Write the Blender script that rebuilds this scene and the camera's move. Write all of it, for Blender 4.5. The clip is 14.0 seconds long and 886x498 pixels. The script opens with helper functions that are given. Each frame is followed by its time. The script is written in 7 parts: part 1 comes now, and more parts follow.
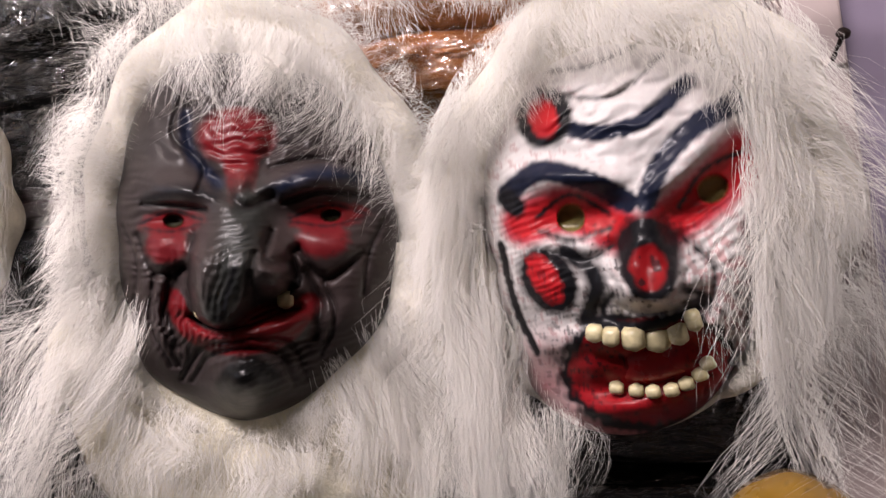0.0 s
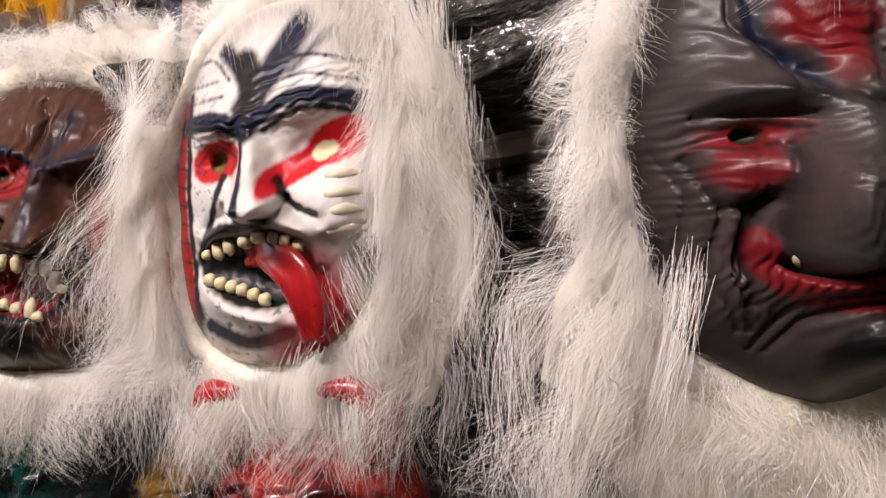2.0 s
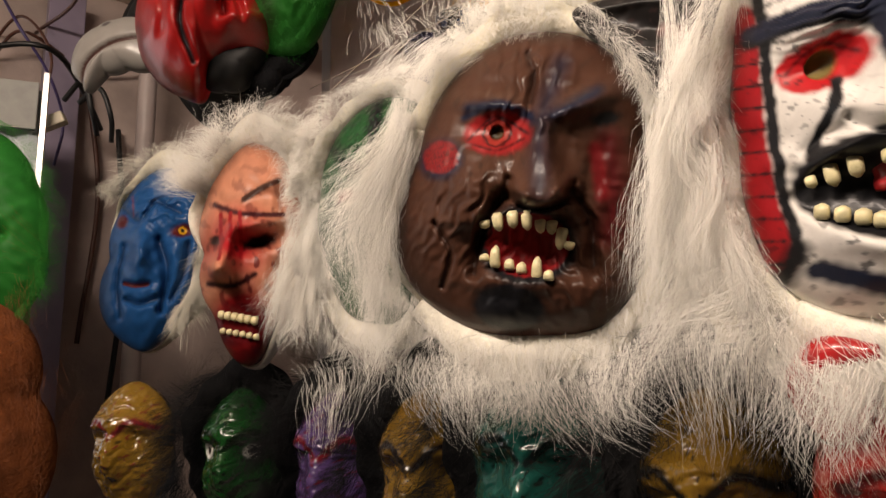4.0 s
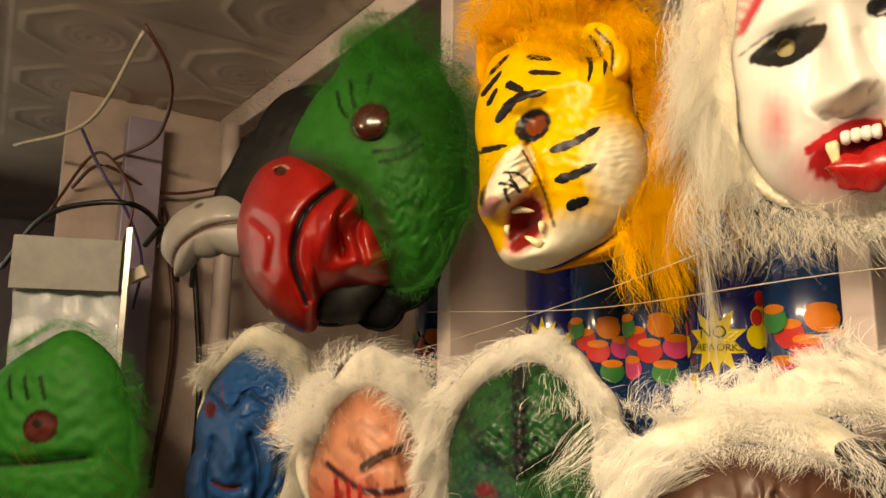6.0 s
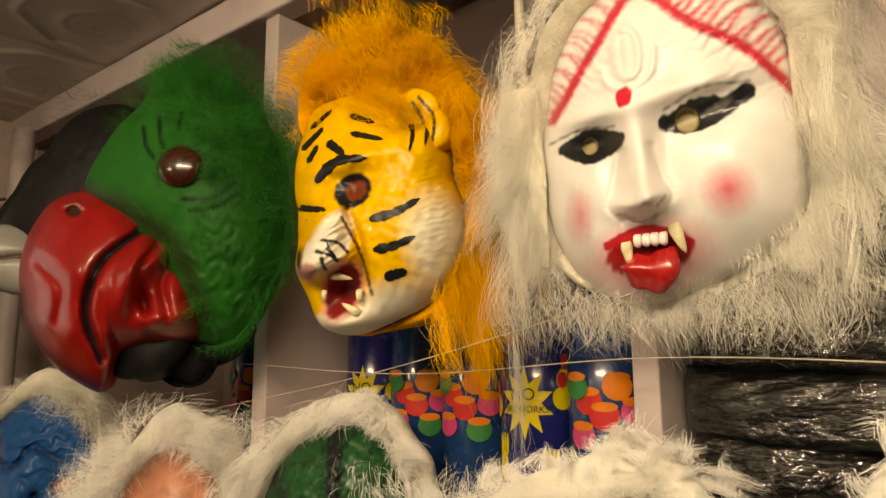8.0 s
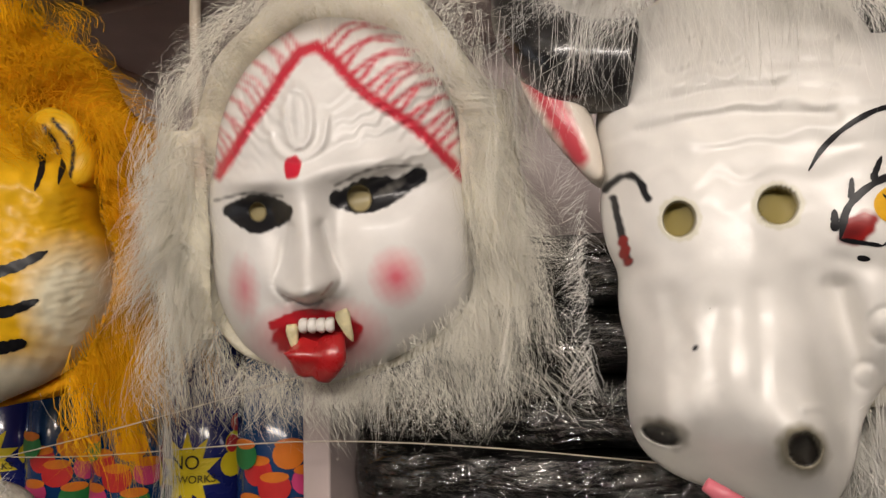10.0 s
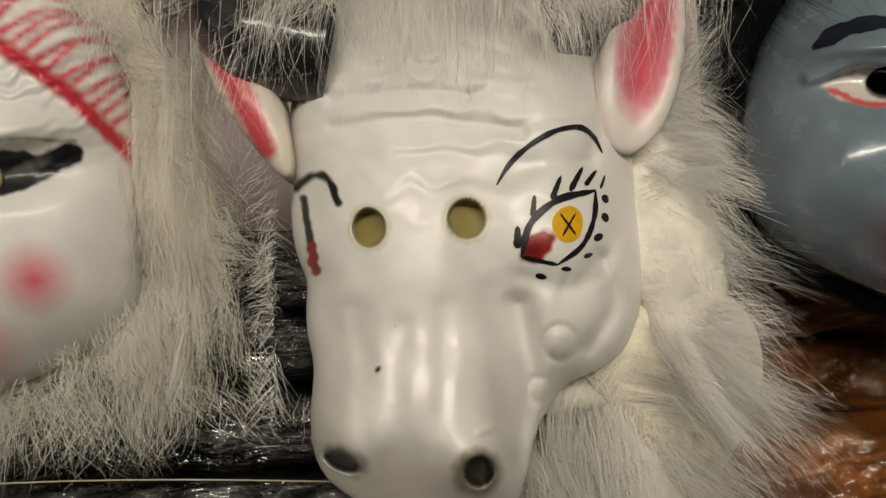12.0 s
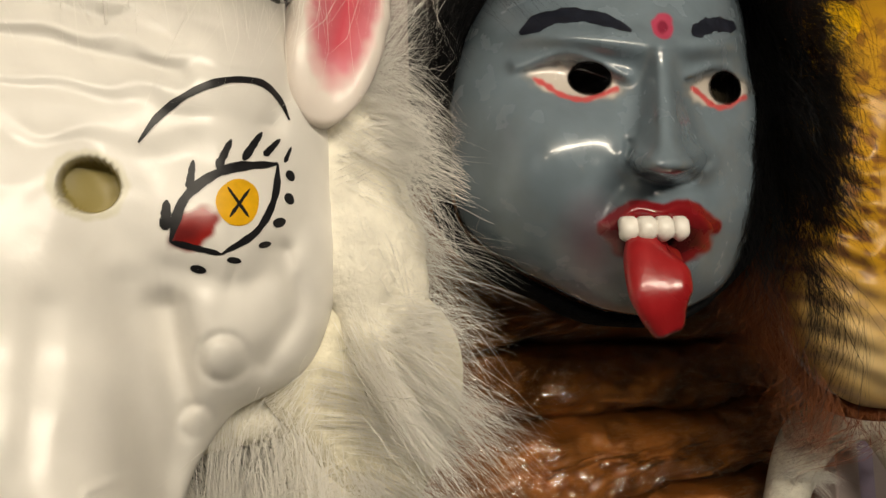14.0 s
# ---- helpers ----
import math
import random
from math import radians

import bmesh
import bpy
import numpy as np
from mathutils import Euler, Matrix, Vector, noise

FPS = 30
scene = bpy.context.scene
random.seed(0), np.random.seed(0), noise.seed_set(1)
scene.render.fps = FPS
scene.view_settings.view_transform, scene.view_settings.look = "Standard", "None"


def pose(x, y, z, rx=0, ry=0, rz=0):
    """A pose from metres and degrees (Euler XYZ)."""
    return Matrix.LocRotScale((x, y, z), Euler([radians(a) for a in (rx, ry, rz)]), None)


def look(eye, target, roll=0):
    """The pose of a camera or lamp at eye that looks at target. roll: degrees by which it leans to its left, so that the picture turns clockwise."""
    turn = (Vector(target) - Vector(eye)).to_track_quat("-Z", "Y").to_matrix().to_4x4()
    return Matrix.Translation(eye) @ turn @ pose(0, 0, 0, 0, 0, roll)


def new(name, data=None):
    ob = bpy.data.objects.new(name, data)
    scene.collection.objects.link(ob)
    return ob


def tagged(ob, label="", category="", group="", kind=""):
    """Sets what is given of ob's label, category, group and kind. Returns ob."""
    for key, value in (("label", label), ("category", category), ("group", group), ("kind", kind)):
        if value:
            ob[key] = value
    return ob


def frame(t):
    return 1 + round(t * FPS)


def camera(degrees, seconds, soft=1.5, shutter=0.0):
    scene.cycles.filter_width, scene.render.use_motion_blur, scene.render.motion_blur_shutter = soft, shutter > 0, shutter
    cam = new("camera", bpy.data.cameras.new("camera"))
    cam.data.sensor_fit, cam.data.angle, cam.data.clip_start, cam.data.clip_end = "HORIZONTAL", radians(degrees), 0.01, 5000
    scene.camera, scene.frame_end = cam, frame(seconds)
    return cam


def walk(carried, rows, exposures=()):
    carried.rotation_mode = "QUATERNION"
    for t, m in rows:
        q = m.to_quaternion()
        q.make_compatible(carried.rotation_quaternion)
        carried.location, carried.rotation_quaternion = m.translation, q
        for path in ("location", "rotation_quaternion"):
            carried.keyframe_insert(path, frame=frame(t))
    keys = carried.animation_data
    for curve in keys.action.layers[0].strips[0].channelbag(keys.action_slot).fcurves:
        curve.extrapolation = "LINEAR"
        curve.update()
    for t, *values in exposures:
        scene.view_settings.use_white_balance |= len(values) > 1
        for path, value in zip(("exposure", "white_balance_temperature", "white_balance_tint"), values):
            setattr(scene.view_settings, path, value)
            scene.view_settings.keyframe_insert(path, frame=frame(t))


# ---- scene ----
cam = camera(66.3, 14.0)
PATH = [
    (0, (0.174, 0.035, 1.461), (-0.436, 1.907, 1.812), -1.9),
    (0.5, (0.128, 0.05, 1.466), (-0.591, 1.891, 1.773), -1.7),
    (1, (0.02, 0.035, 1.464), (-0.674, 1.885, 1.774), -2.6),
    (1.5, (-0.047, 0.045, 1.469), (-0.905, 1.825, 1.774), -2.4),
    (2, (-0.116, 0.043, 1.461), (-1.14, 1.732, 1.778), -2.0),
    (2.5, (-0.182, 0.023, 1.444), (-1.34, 1.617, 1.788), -1.8),
    (3, (-0.236, 0.012, 1.441), (-1.562, 1.472, 1.771), -1.6),
    (3.5, (-0.29, -0.009, 1.434), (-1.751, 1.315, 1.773), -1.1),
    (4, (-0.33, -0.031, 1.44), (-1.913, 1.146, 1.772), -0.9),
    (4.2, (-0.347, -0.04, 1.439), (-1.971, 1.081, 1.763), -0.8),
    (6.3, (-0.459, -0.109, 1.83), (-2.101, 0.985, 2.159), 0.7),
    (6.5, (-0.465, -0.106, 1.838), (-2.08, 1.027, 2.163), 0.6),
    (7, (-0.465, -0.113, 1.851), (-1.996, 1.132, 2.174), 0.2),
    (7.5, (-0.449, -0.112, 1.861), (-1.904, 1.222, 2.178), 0.0),
    (8, (-0.438, -0.089, 1.87), (-1.773, 1.367, 2.183), -0.3),
    (8.5, (-0.438, -0.07, 1.878), (-1.613, 1.516, 2.199), -0.6),
    (8.7, (-0.43, -0.065, 1.895), (-1.564, 1.553, 2.206), -0.8),
    (10.8, (-0.422, -0.007, 1.973), (-0.727, 1.963, 2.133), -1.5),
    (11, (-0.417, -0.003, 1.977), (-0.659, 1.977, 2.12), -1.5),
    (11.5, (-0.409, 0.008, 1.977), (-0.482, 2.002, 2.116), -1.4),
    (12, (-0.403, 0.023, 1.974), (-0.3, 2.015, 2.126), -1.4),
    (12.5, (-0.403, 0.044, 1.974), (-0.101, 2.015, 2.133), -1.6),
    (13, (-0.399, 0.063, 1.97), (0.112, 1.988, 2.15), -1.7),
    (13.5, (-0.377, 0.075, 1.971), (0.317, 1.942, 2.145), -1.6),
    (14, (-0.367, 0.093, 1.966), (0.521, 1.875, 2.153), -1.6),
]
EXPOSURES = [
    (0.0, 0.25, 6350, 26), (1.5, 0.2, 6500, 26), (2.5, -0.15, 6700, 24), (3.2, -0.22, 6600, 25), (4.2, -0.05, 8200, 18), (6.3, -0.05, 11200, 13), (7.5, -0.35, 11000, 13), (8.7, -0.5, 9000, 10), (10.8, -1.27, 6300, 17), (12.0, -1.4, 7000, 7), (13.0, -1.38, 7200, 6), (14.0, -1.02, 7600, 8),
]
walk(cam, [(t, look(eye, target, roll)) for t, eye, target, roll in PATH], EXPOSURES)

# ---- world, lamps, exposure ----
world = bpy.data.worlds.new("shop_air")
scene.world = world
world.use_nodes = True
bg = world.node_tree.nodes["Background"]
bg.inputs[0].default_value = (0.80, 0.86, 1.0, 1)
bg.inputs[1].default_value = 0.007


def lamp(name, eye, target, sx, sy, watts, colour):
    data = bpy.data.lights.new(name, "AREA")
    data.shape, data.size, data.size_y, data.energy, data.color = "RECTANGLE", sx, sy, watts, colour
    ob = new(name, data)
    ob.matrix_world = look(eye, target)
    return ob


lamp("ceiling_tube_lamp", (-0.40, -0.68, 2.40), (-0.44, 0.45, 1.66), 1.25, 0.12, 33, (1.0, 0.95, 0.88))
fill_light = bpy.data.lights.new("aisle_fill", "POINT")
fill_light.energy, fill_light.color, fill_light.shadow_soft_size = 4.5, (1.0, 0.90, 0.76), 0.06
new("aisle_fill", fill_light).location = (-1.35, -0.75, 2.22)
lamp("street_daylight", (-2.9, -0.9, 1.9), (-1.2, 0.2, 1.7), 0.9, 1.4, 6.0, (0.85, 0.92, 1.0))

# ---- materials ----


def mat(name, colour, rough=0.5, metal=0.0, vary=0.25, scale=40.0, bump=0.15, bscale=300.0, coat=0.0, attr="", trans=0.0, island=0.0, spec=0.5, bdist=0.001):
    m = bpy.data.materials.new(name)
    m.use_nodes = True
    nt = m.node_tree
    b = nt.nodes["Principled BSDF"]
    L = nt.links.new
    N = nt.nodes.new
    tc = N("ShaderNodeTexCoord")
    n1 = N("ShaderNodeTexNoise")
    n1.inputs["Scale"].default_value, n1.inputs["Detail"].default_value = scale, 6
    L(tc.outputs["Object"], n1.inputs["Vector"])
    if attr:
        src = N("ShaderNodeAttribute")
        src.attribute_name = attr
        col = src.outputs["Color"]
    else:
        src = N("ShaderNodeRGB")
        src.outputs[0].default_value = (*colour, 1)
        col = src.outputs[0]
    ramp = N("ShaderNodeMapRange")
    ramp.inputs["From Min"].default_value, ramp.inputs["From Max"].default_value = 0.3, 0.7
    ramp.inputs["To Min"].default_value, ramp.inputs["To Max"].default_value = 1 - vary, 1 + vary * 0.35
    L(n1.outputs["Fac"], ramp.inputs["Value"])
    mul = N("ShaderNodeVectorMath")
    mul.operation = "SCALE"
    L(col, mul.inputs[0])
    L(ramp.outputs[0], mul.inputs["Scale"])
    out = mul.outputs[0]
    if island:
        g = N("ShaderNodeNewGeometry")
        r2 = N("ShaderNodeMapRange")
        r2.inputs["To Min"].default_value, r2.inputs["To Max"].default_value = 1 - island, 1.0
        L(g.outputs["Random Per Island"], r2.inputs["Value"])
        m2 = N("ShaderNodeVectorMath")
        m2.operation = "SCALE"
        L(out, m2.inputs[0])
        L(r2.outputs[0], m2.inputs["Scale"])
        out = m2.outputs[0]
    L(out, b.inputs["Base Color"])
    b.inputs["Metallic"].default_value = metal
    b.inputs["Specular IOR Level"].default_value = spec
    rr = N("ShaderNodeMapRange")
    rr.inputs["To Min"].default_value, rr.inputs["To Max"].default_value = max(0.02, rough - 0.12), min(1, rough + 0.12)
    L(n1.outputs["Fac"], rr.inputs["Value"])
    L(rr.outputs[0], b.inputs["Roughness"])
    b.inputs["Coat Weight"].default_value, b.inputs["Coat Roughness"].default_value = coat, 0.08
    if bump:
        n2 = N("ShaderNodeTexNoise")
        n2.inputs["Scale"].default_value, n2.inputs["Detail"].default_value = bscale, 5
        L(tc.outputs["Object"], n2.inputs["Vector"])
        bp = N("ShaderNodeBump")
        bp.inputs["Strength"].default_value, bp.inputs["Distance"].default_value = bump, bdist
        L(n2.outputs["Fac"], bp.inputs["Height"])
        L(bp.outputs[0], b.inputs["Normal"])
        if coat:
            L(bp.outputs[0], b.inputs["Coat Normal"])
    if trans:
        t = N("ShaderNodeBsdfTranslucent")
        L(out, t.inputs["Color"])
        mix = N("ShaderNodeMixShader")
        mix.inputs[0].default_value = trans
        L(b.outputs[0], mix.inputs[1])
        L(t.outputs[0], mix.inputs[2])
        L(mix.outputs[0], nt.nodes["Material Output"].inputs["Surface"])
    return m


def clear_film(name):
    m = bpy.data.materials.new(name)
    m.use_nodes = True
    nt = m.node_tree
    N, L = nt.nodes.new, nt.links.new
    tr, gl, mix = N("ShaderNodeBsdfTransparent"), N("ShaderNodeBsdfGlossy"), N("ShaderNodeMixShader")
    gl.inputs["Roughness"].default_value = 0.035
    tr.inputs[0].default_value = (0.97, 0.97, 0.95, 1)
    lw, tc, nz_, bp = N("ShaderNodeLayerWeight"), N("ShaderNodeTexCoord"), N("ShaderNodeTexNoise"), N("ShaderNodeBump")
    nz_.inputs["Scale"].default_value, nz_.inputs["Detail"].default_value = 30, 3
    bp.inputs["Strength"].default_value, bp.inputs["Distance"].default_value = 1.0, 0.018
    fold = N("ShaderNodeMapping")
    fold.inputs["Rotation"].default_value, fold.inputs["Scale"].default_value = (0, 0.25, 0), (0.8, 1.5, 3.2)
    L(tc.outputs["Object"], fold.inputs["Vector"])
    L(fold.outputs[0], nz_.inputs["Vector"])
    L(nz_.outputs["Fac"], bp.inputs["Height"])
    L(bp.outputs[0], gl.inputs["Normal"])
    mr = N("ShaderNodeMapRange")
    mr.inputs["To Min"].default_value, mr.inputs["To Max"].default_value = 0.10, 0.6
    L(lw.outputs["Fresnel"], mr.inputs["Value"])
    L(mr.outputs[0], mix.inputs[0])
    L(tr.outputs[0], mix.inputs[1])
    L(gl.outputs[0], mix.inputs[2])
    L(mix.outputs[0], nt.nodes["Material Output"].inputs["Surface"])
    return m


LATEX = mat("matt_painted_latex", (1, 1, 1), 0.5, vary=0.16, scale=70, bump=0.25, bscale=420, attr="paint", spec=0.12)
GLOSSY_LATEX = mat("glossy_painted_latex", (1, 1, 1), 0.36, vary=0.14, scale=60, bump=0.2, bscale=200, attr="paint", coat=0.08, spec=0.2)
SATIN_LATEX = mat("satin_painted_latex", (1, 1, 1), 0.33, vary=0.08, scale=30, bump=0.16, bscale=110, attr="paint", coat=0.14, spec=0.35)
SHINY_LATEX = mat("shiny_painted_latex", (1, 1, 1), 0.25, vary=0.14, scale=60, bump=0.2, bscale=60, attr="paint", coat=0.5, spec=0.5)
TOOTH = mat("aged_ivory_plastic", (0.80, 0.71, 0.42), 0.3, vary=0.3, scale=120, bump=0.1)
WHITE_TOOTH = mat("white_tooth_paint", (0.82, 0.78, 0.72), 0.3, vary=0.12, scale=90, bump=0.1)
TONGUE = mat("glossy_red_latex", (0.46, 0.016, 0.018), 0.28, vary=0.3, scale=50, bump=0.3, bscale=250, coat=0.5)
DARK_TONGUE = mat("deep_red_latex", (0.33, 0.012, 0.016), 0.3, vary=0.25, scale=50, bump=0.2, bscale=250, coat=0.4)
WHITE_FUR = mat("white_acrylic_fur", (0.97, 0.945, 0.885), 0.6, vary=0.08, scale=18, bump=0, island=0.10, trans=0.22, spec=0.05)
WHITE_PILE = mat("white_fur_backing", (0.93, 0.89, 0.77), 0.9, vary=0.2, scale=60, bump=0.5, bscale=260, bdist=0.004, spec=0.1)
CREAM_FUR = mat("cream_acrylic_fur", (0.96, 0.925, 0.82), 0.6, vary=0.1, scale=18, bump=0, island=0.12, trans=0.22, spec=0.05)
CREAM_PILE = mat("cream_fur_backing", (0.90, 0.85, 0.68), 0.9, vary=0.2, scale=60, bump=0.5, bscale=260, bdist=0.004, spec=0.1)
ORANGE_FUR = mat("orange_acrylic_fur", (1.0, 0.50, 0.012), 0.6, vary=0.15, scale=20, bump=0, island=0.15, trans=0.2, spec=0.06)
ORANGE_PILE = mat("orange_fur_backing", (0.95, 0.40, 0.01), 0.9, vary=0.25, scale=60, bump=0.5, bscale=260, bdist=0.004, spec=0.1)
GREEN_FUR = mat("green_acrylic_fur", (0.015, 0.24, 0.03), 0.6, vary=0.3, scale=20, bump=0, island=0.5, trans=0.3, spec=0.2)
LIME_FUR = mat("bright_green_net_fur", (0.03, 0.36, 0.05), 0.6, vary=0.3, scale=20, bump=0, island=0.4, trans=0.3, spec=0.2)
BLACK_FUR = mat("black_acrylic_hair", (0.006, 0.006, 0.007), 0.5, vary=0.2, scale=20, bump=0, island=0.5, spec=0.12)
BLACK_PILE = mat("black_hair_backing", (0.006, 0.006, 0.007), 0.9, vary=0.2, scale=60, bump=0.8, bscale=260, bdist=0.003, spec=0.1)
RUST_FUR = mat("rust_brown_fur", (0.27, 0.085, 0.03), 0.6, vary=0.3, scale=20, bump=0, island=0.5, trans=0.2, spec=0.2)
RUST_PILE = mat("rust_fur_backing", (0.20, 0.06, 0.02), 0.9, vary=0.4, scale=40, bump=0.9, bscale=200, bdist=0.004, spec=0.1)
PINK_PAINT = mat("pinkish_white_shelf_paint", (0.52, 0.43, 0.41), 0.45, vary=0.14, scale=14, bump=0.2, bscale=90)
LILAC_PAINT = mat("lilac_gloss_paint", (0.30, 0.25, 0.34), 0.35, vary=0.2, scale=10, bump=0.2, bscale=60)
WALL_PAINT = mat("stained_pink_wall", (0.52, 0.41, 0.37), 0.75, vary=0.35, scale=7, bump=0.5, bscale=50, bdist=0.003)
UNSEEN_WALL = mat("dark_unseen_wall", (0.13, 0.12, 0.12), 0.8, vary=0.3, scale=5, bump=0.4, bscale=60, bdist=0.003)
TIN = mat("beige_embossed_ceiling", (0.64, 0.56, 0.48), 0.42, vary=0.25, scale=5, bump=0.15, bscale=60)
SHADED_BACK = mat("shaded_cupboard_back", (0.02, 0.018, 0.018), 0.7, vary=0.3, scale=12, bump=0.2)
BLACK_PACK = mat("black_wigs_in_film", (0.008, 0.007, 0.007), 0.45, vary=0.5, scale=30, bump=0.55, bscale=34, bdist=0.006, coat=0.2)
BROWN_PACK = mat("brown_wigs_in_film", (0.50, 0.18, 0.04), 0.4, vary=0.6, scale=24, bump=0.5, bscale=34, bdist=0.006, coat=1.0)
FILM = clear_film("crinkled_clear_film")
WIRE_BLACK = mat("black_cable", (0.012, 0.012, 0.013), 0.45, bump=0)
WIRE_WHITE = mat("yellowed_white_cable", (0.55, 0.48, 0.38), 0.45, bump=0)
WIRE_BROWN = mat("brown_cable", (0.10, 0.035, 0.022), 0.45, bump=0)
WIRE_BLUE = mat("violet_cable", (0.06, 0.04, 0.14), 0.45, bump=0)
STEEL = mat("steel", (0.5, 0.48, 0.46), 0.3, metal=1.0, vary=0.2, bump=0.1)
DARK_STEEL = mat("rusty_nail_steel", (0.05, 0.035, 0.03), 0.5, metal=0.6, vary=0.4, scale=300, bump=0.4)
TUBE_BLUE = mat("dark_blue_printed_card", (0.012, 0.018, 0.15), 0.25, vary=0.3, scale=25, bump=0, coat=1.0)
TUBE_TEAL = mat("teal_printed_card", (0.008, 0.05, 0.17), 0.25, vary=0.3, scale=25, bump=0, coat=1.0)
INK_YELLOW = mat("yellow_ink", (0.75, 0.58, 0.02), 0.35, vary=0.1, bump=0)
INK_BLACK = mat("black_ink", (0.01, 0.01, 0.01), 0.4, bump=0)
INK_RED = mat("red_ink", (0.6, 0.03, 0.03), 0.35, vary=0.2, bump=0)
INK_PINK = mat("pink_ink", (0.65, 0.06, 0.2), 0.35, vary=0.2, bump=0)
INK_ORANGE = mat("orange_ink", (0.75, 0.2, 0.02), 0.35, vary=0.2, bump=0)
INK_GREEN = mat("green_ink", (0.02, 0.2, 0.05), 0.35, vary=0.2, bump=0)
WHITE_FILM = mat("white_cloth_bag", (0.62, 0.68, 0.72), 0.4, vary=0.25, scale=12, bump=0.6, bscale=25, bdist=0.01, coat=0.3)
FLOOR_TILE = mat("grey_floor", (0.10, 0.09, 0.085), 0.6, vary=0.3, scale=4, bump=0.2)
HORN_BLACK = mat("glossy_black_horn", (0.012, 0.011, 0.011), 0.28, vary=0.3, scale=40, bump=0.25, bscale=120, coat=0.4)

BLACK_PAINT = mat("black_brush_paint", (0.010, 0.010, 0.012), 0.4, vary=0.5, scale=200, bump=0.1, spec=0.3)
NAVY_PAINT = mat("dark_navy_brush_paint", (0.014, 0.017, 0.028), 0.4, vary=0.5, scale=160, bump=0.1, spec=0.3)
YELLOW_PAINT = mat("yellow_brush_paint", (0.80, 0.42, 0.012), 0.4, vary=0.15, scale=200, bump=0.1)

# ---- mesh helpers ----


def fast_mesh(name, V, Q=None, T=None, smooth=True):
    me = bpy.data.meshes.new(name)
    V = np.asarray(V, np.float32).reshape(-1, 3)
    Q = np.zeros((0, 4), np.int32) if Q is None else np.asarray(Q, np.int32)
    T = np.zeros((0, 3), np.int32) if T is None else np.asarray(T, np.int32)
    me.vertices.add(len(V))
    me.vertices.foreach_set("co", V.ravel())
    me.loops.add(Q.size + T.size)
    me.loops.foreach_set("vertex_index", np.concatenate([Q.ravel(), T.ravel()]).astype(np.int32))
    me.polygons.add(len(Q) + len(T))
    starts = np.concatenate([np.arange(len(Q)) * 4, Q.size + np.arange(len(T)) * 3]).astype(np.int32)
    me.polygons.foreach_set("loop_start", starts)
    me.polygons.foreach_set("use_smooth", np.full(len(Q) + len(T), smooth))
    me.update(calc_edges=True)
    return me


def put(name, me, material, parent=None, label=""):
    me.materials.append(material)
    ob = new(name, me)
    ob.parent = parent
    return tagged(ob, label)


def part(name, bm, material, parent=None, label=""):
    me = bpy.data.meshes.new(name)
    bm.to_mesh(me)
    bm.free()
    for p in me.polygons:
        p.use_smooth = True
    return put(name, me, material, parent, label)


VIEWPOINT = [0.0, 0.0, 1e6]


def fit_to_view(u, h, v):
    """Shifts a point by its height so that it fits the camera's view."""
    k = 1 - h / VIEWPOINT[2]
    return VIEWPOINT[0] + (u - VIEWPOINT[0]) * k, VIEWPOINT[1] + (v - VIEWPOINT[1]) * k


def thing(name, at, yaw, tilt, roll, label, category, group="", front=(0.0, 0.0, 1e6)):
    """An Empty whose x runs along the face, z up it, and minus y out of it. front: the camera's place against it."""
    y, t, r = radians(yaw), radians(tilt), radians(roll)
    R, U, O = Vector((math.cos(y), math.sin(y), 0)), Vector((0, 0, 1)), Vector((math.sin(y), -math.cos(y), 0))
    U2, O2 = U * math.cos(t) - O * math.sin(t), O * math.cos(t) + U * math.sin(t)
    R3, U3 = R * math.cos(r) - U2 * math.sin(r), U2 * math.cos(r) + R * math.sin(r)
    m = Matrix((R3, -O2, U3)).transposed().to_4x4()
    m.translation = at
    VIEWPOINT[:] = front
    ob = new(name)
    ob.empty_display_size = 0.05
    ob.matrix_world = m
    return tagged(ob, label, category, group)


def box(name, lo, hi, material, parent=None, bevel=0.002, label=""):
    bm = bmesh.new()
    bmesh.ops.create_cube(bm, size=1)
    bmesh.ops.transform(bm, matrix=Matrix.Translation([(a + b) / 2 for a, b in zip(lo, hi)]) @ Matrix.Diagonal([b - a for a, b in zip(lo, hi)] + [1]), verts=bm.verts)
    if bevel:
        bmesh.ops.bevel(bm, geom=bm.edges[:], offset=bevel, segments=2, affect="EDGES", profile=0.5)
    me = bpy.data.meshes.new(name)
    bm.to_mesh(me)
    bm.free()
    return put(name, me, material, parent, label)


def nz(u, v, scale, seed=0):
    """Cheap smooth noise about -1 to 1."""
    rs = np.random.RandomState(seed)
    s = np.zeros_like(u)
    for k in range(7):
        a, f, p = rs.uniform(0, 6.28), scale * rs.uniform(0.6, 1.9), rs.uniform(0, 6.28)
        s = s + np.sin((u * math.cos(a) + v * math.sin(a)) * f * 6.28 + p)
    return s / 5.0


def bezier_pts(pts, n):
    """n points along a smooth line through pts."""
    P = np.array(pts, float)
    if len(P) == 2:
        t = np.linspace(0, 1, n)[:, None]
        return P[0] * (1 - t) + P[1] * t
    d = np.r_[0, np.cumsum(np.linalg.norm(np.diff(P, axis=0), axis=1))]
    m = np.gradient(P, d, axis=0)
    x = np.linspace(0, d[-1], n)
    i = np.clip(np.searchsorted(d, x) - 1, 0, len(P) - 2)
    h = (d[i + 1] - d[i])[:, None]
    t = ((x - d[i])[:, None]) / h
    return (2 * t**3 - 3 * t**2 + 1) * P[i] + (t**3 - 2 * t**2 + t) * h * m[i] + (-2 * t**3 + 3 * t**2) * P[i + 1] + (t**3 - t**2) * h * m[i + 1]


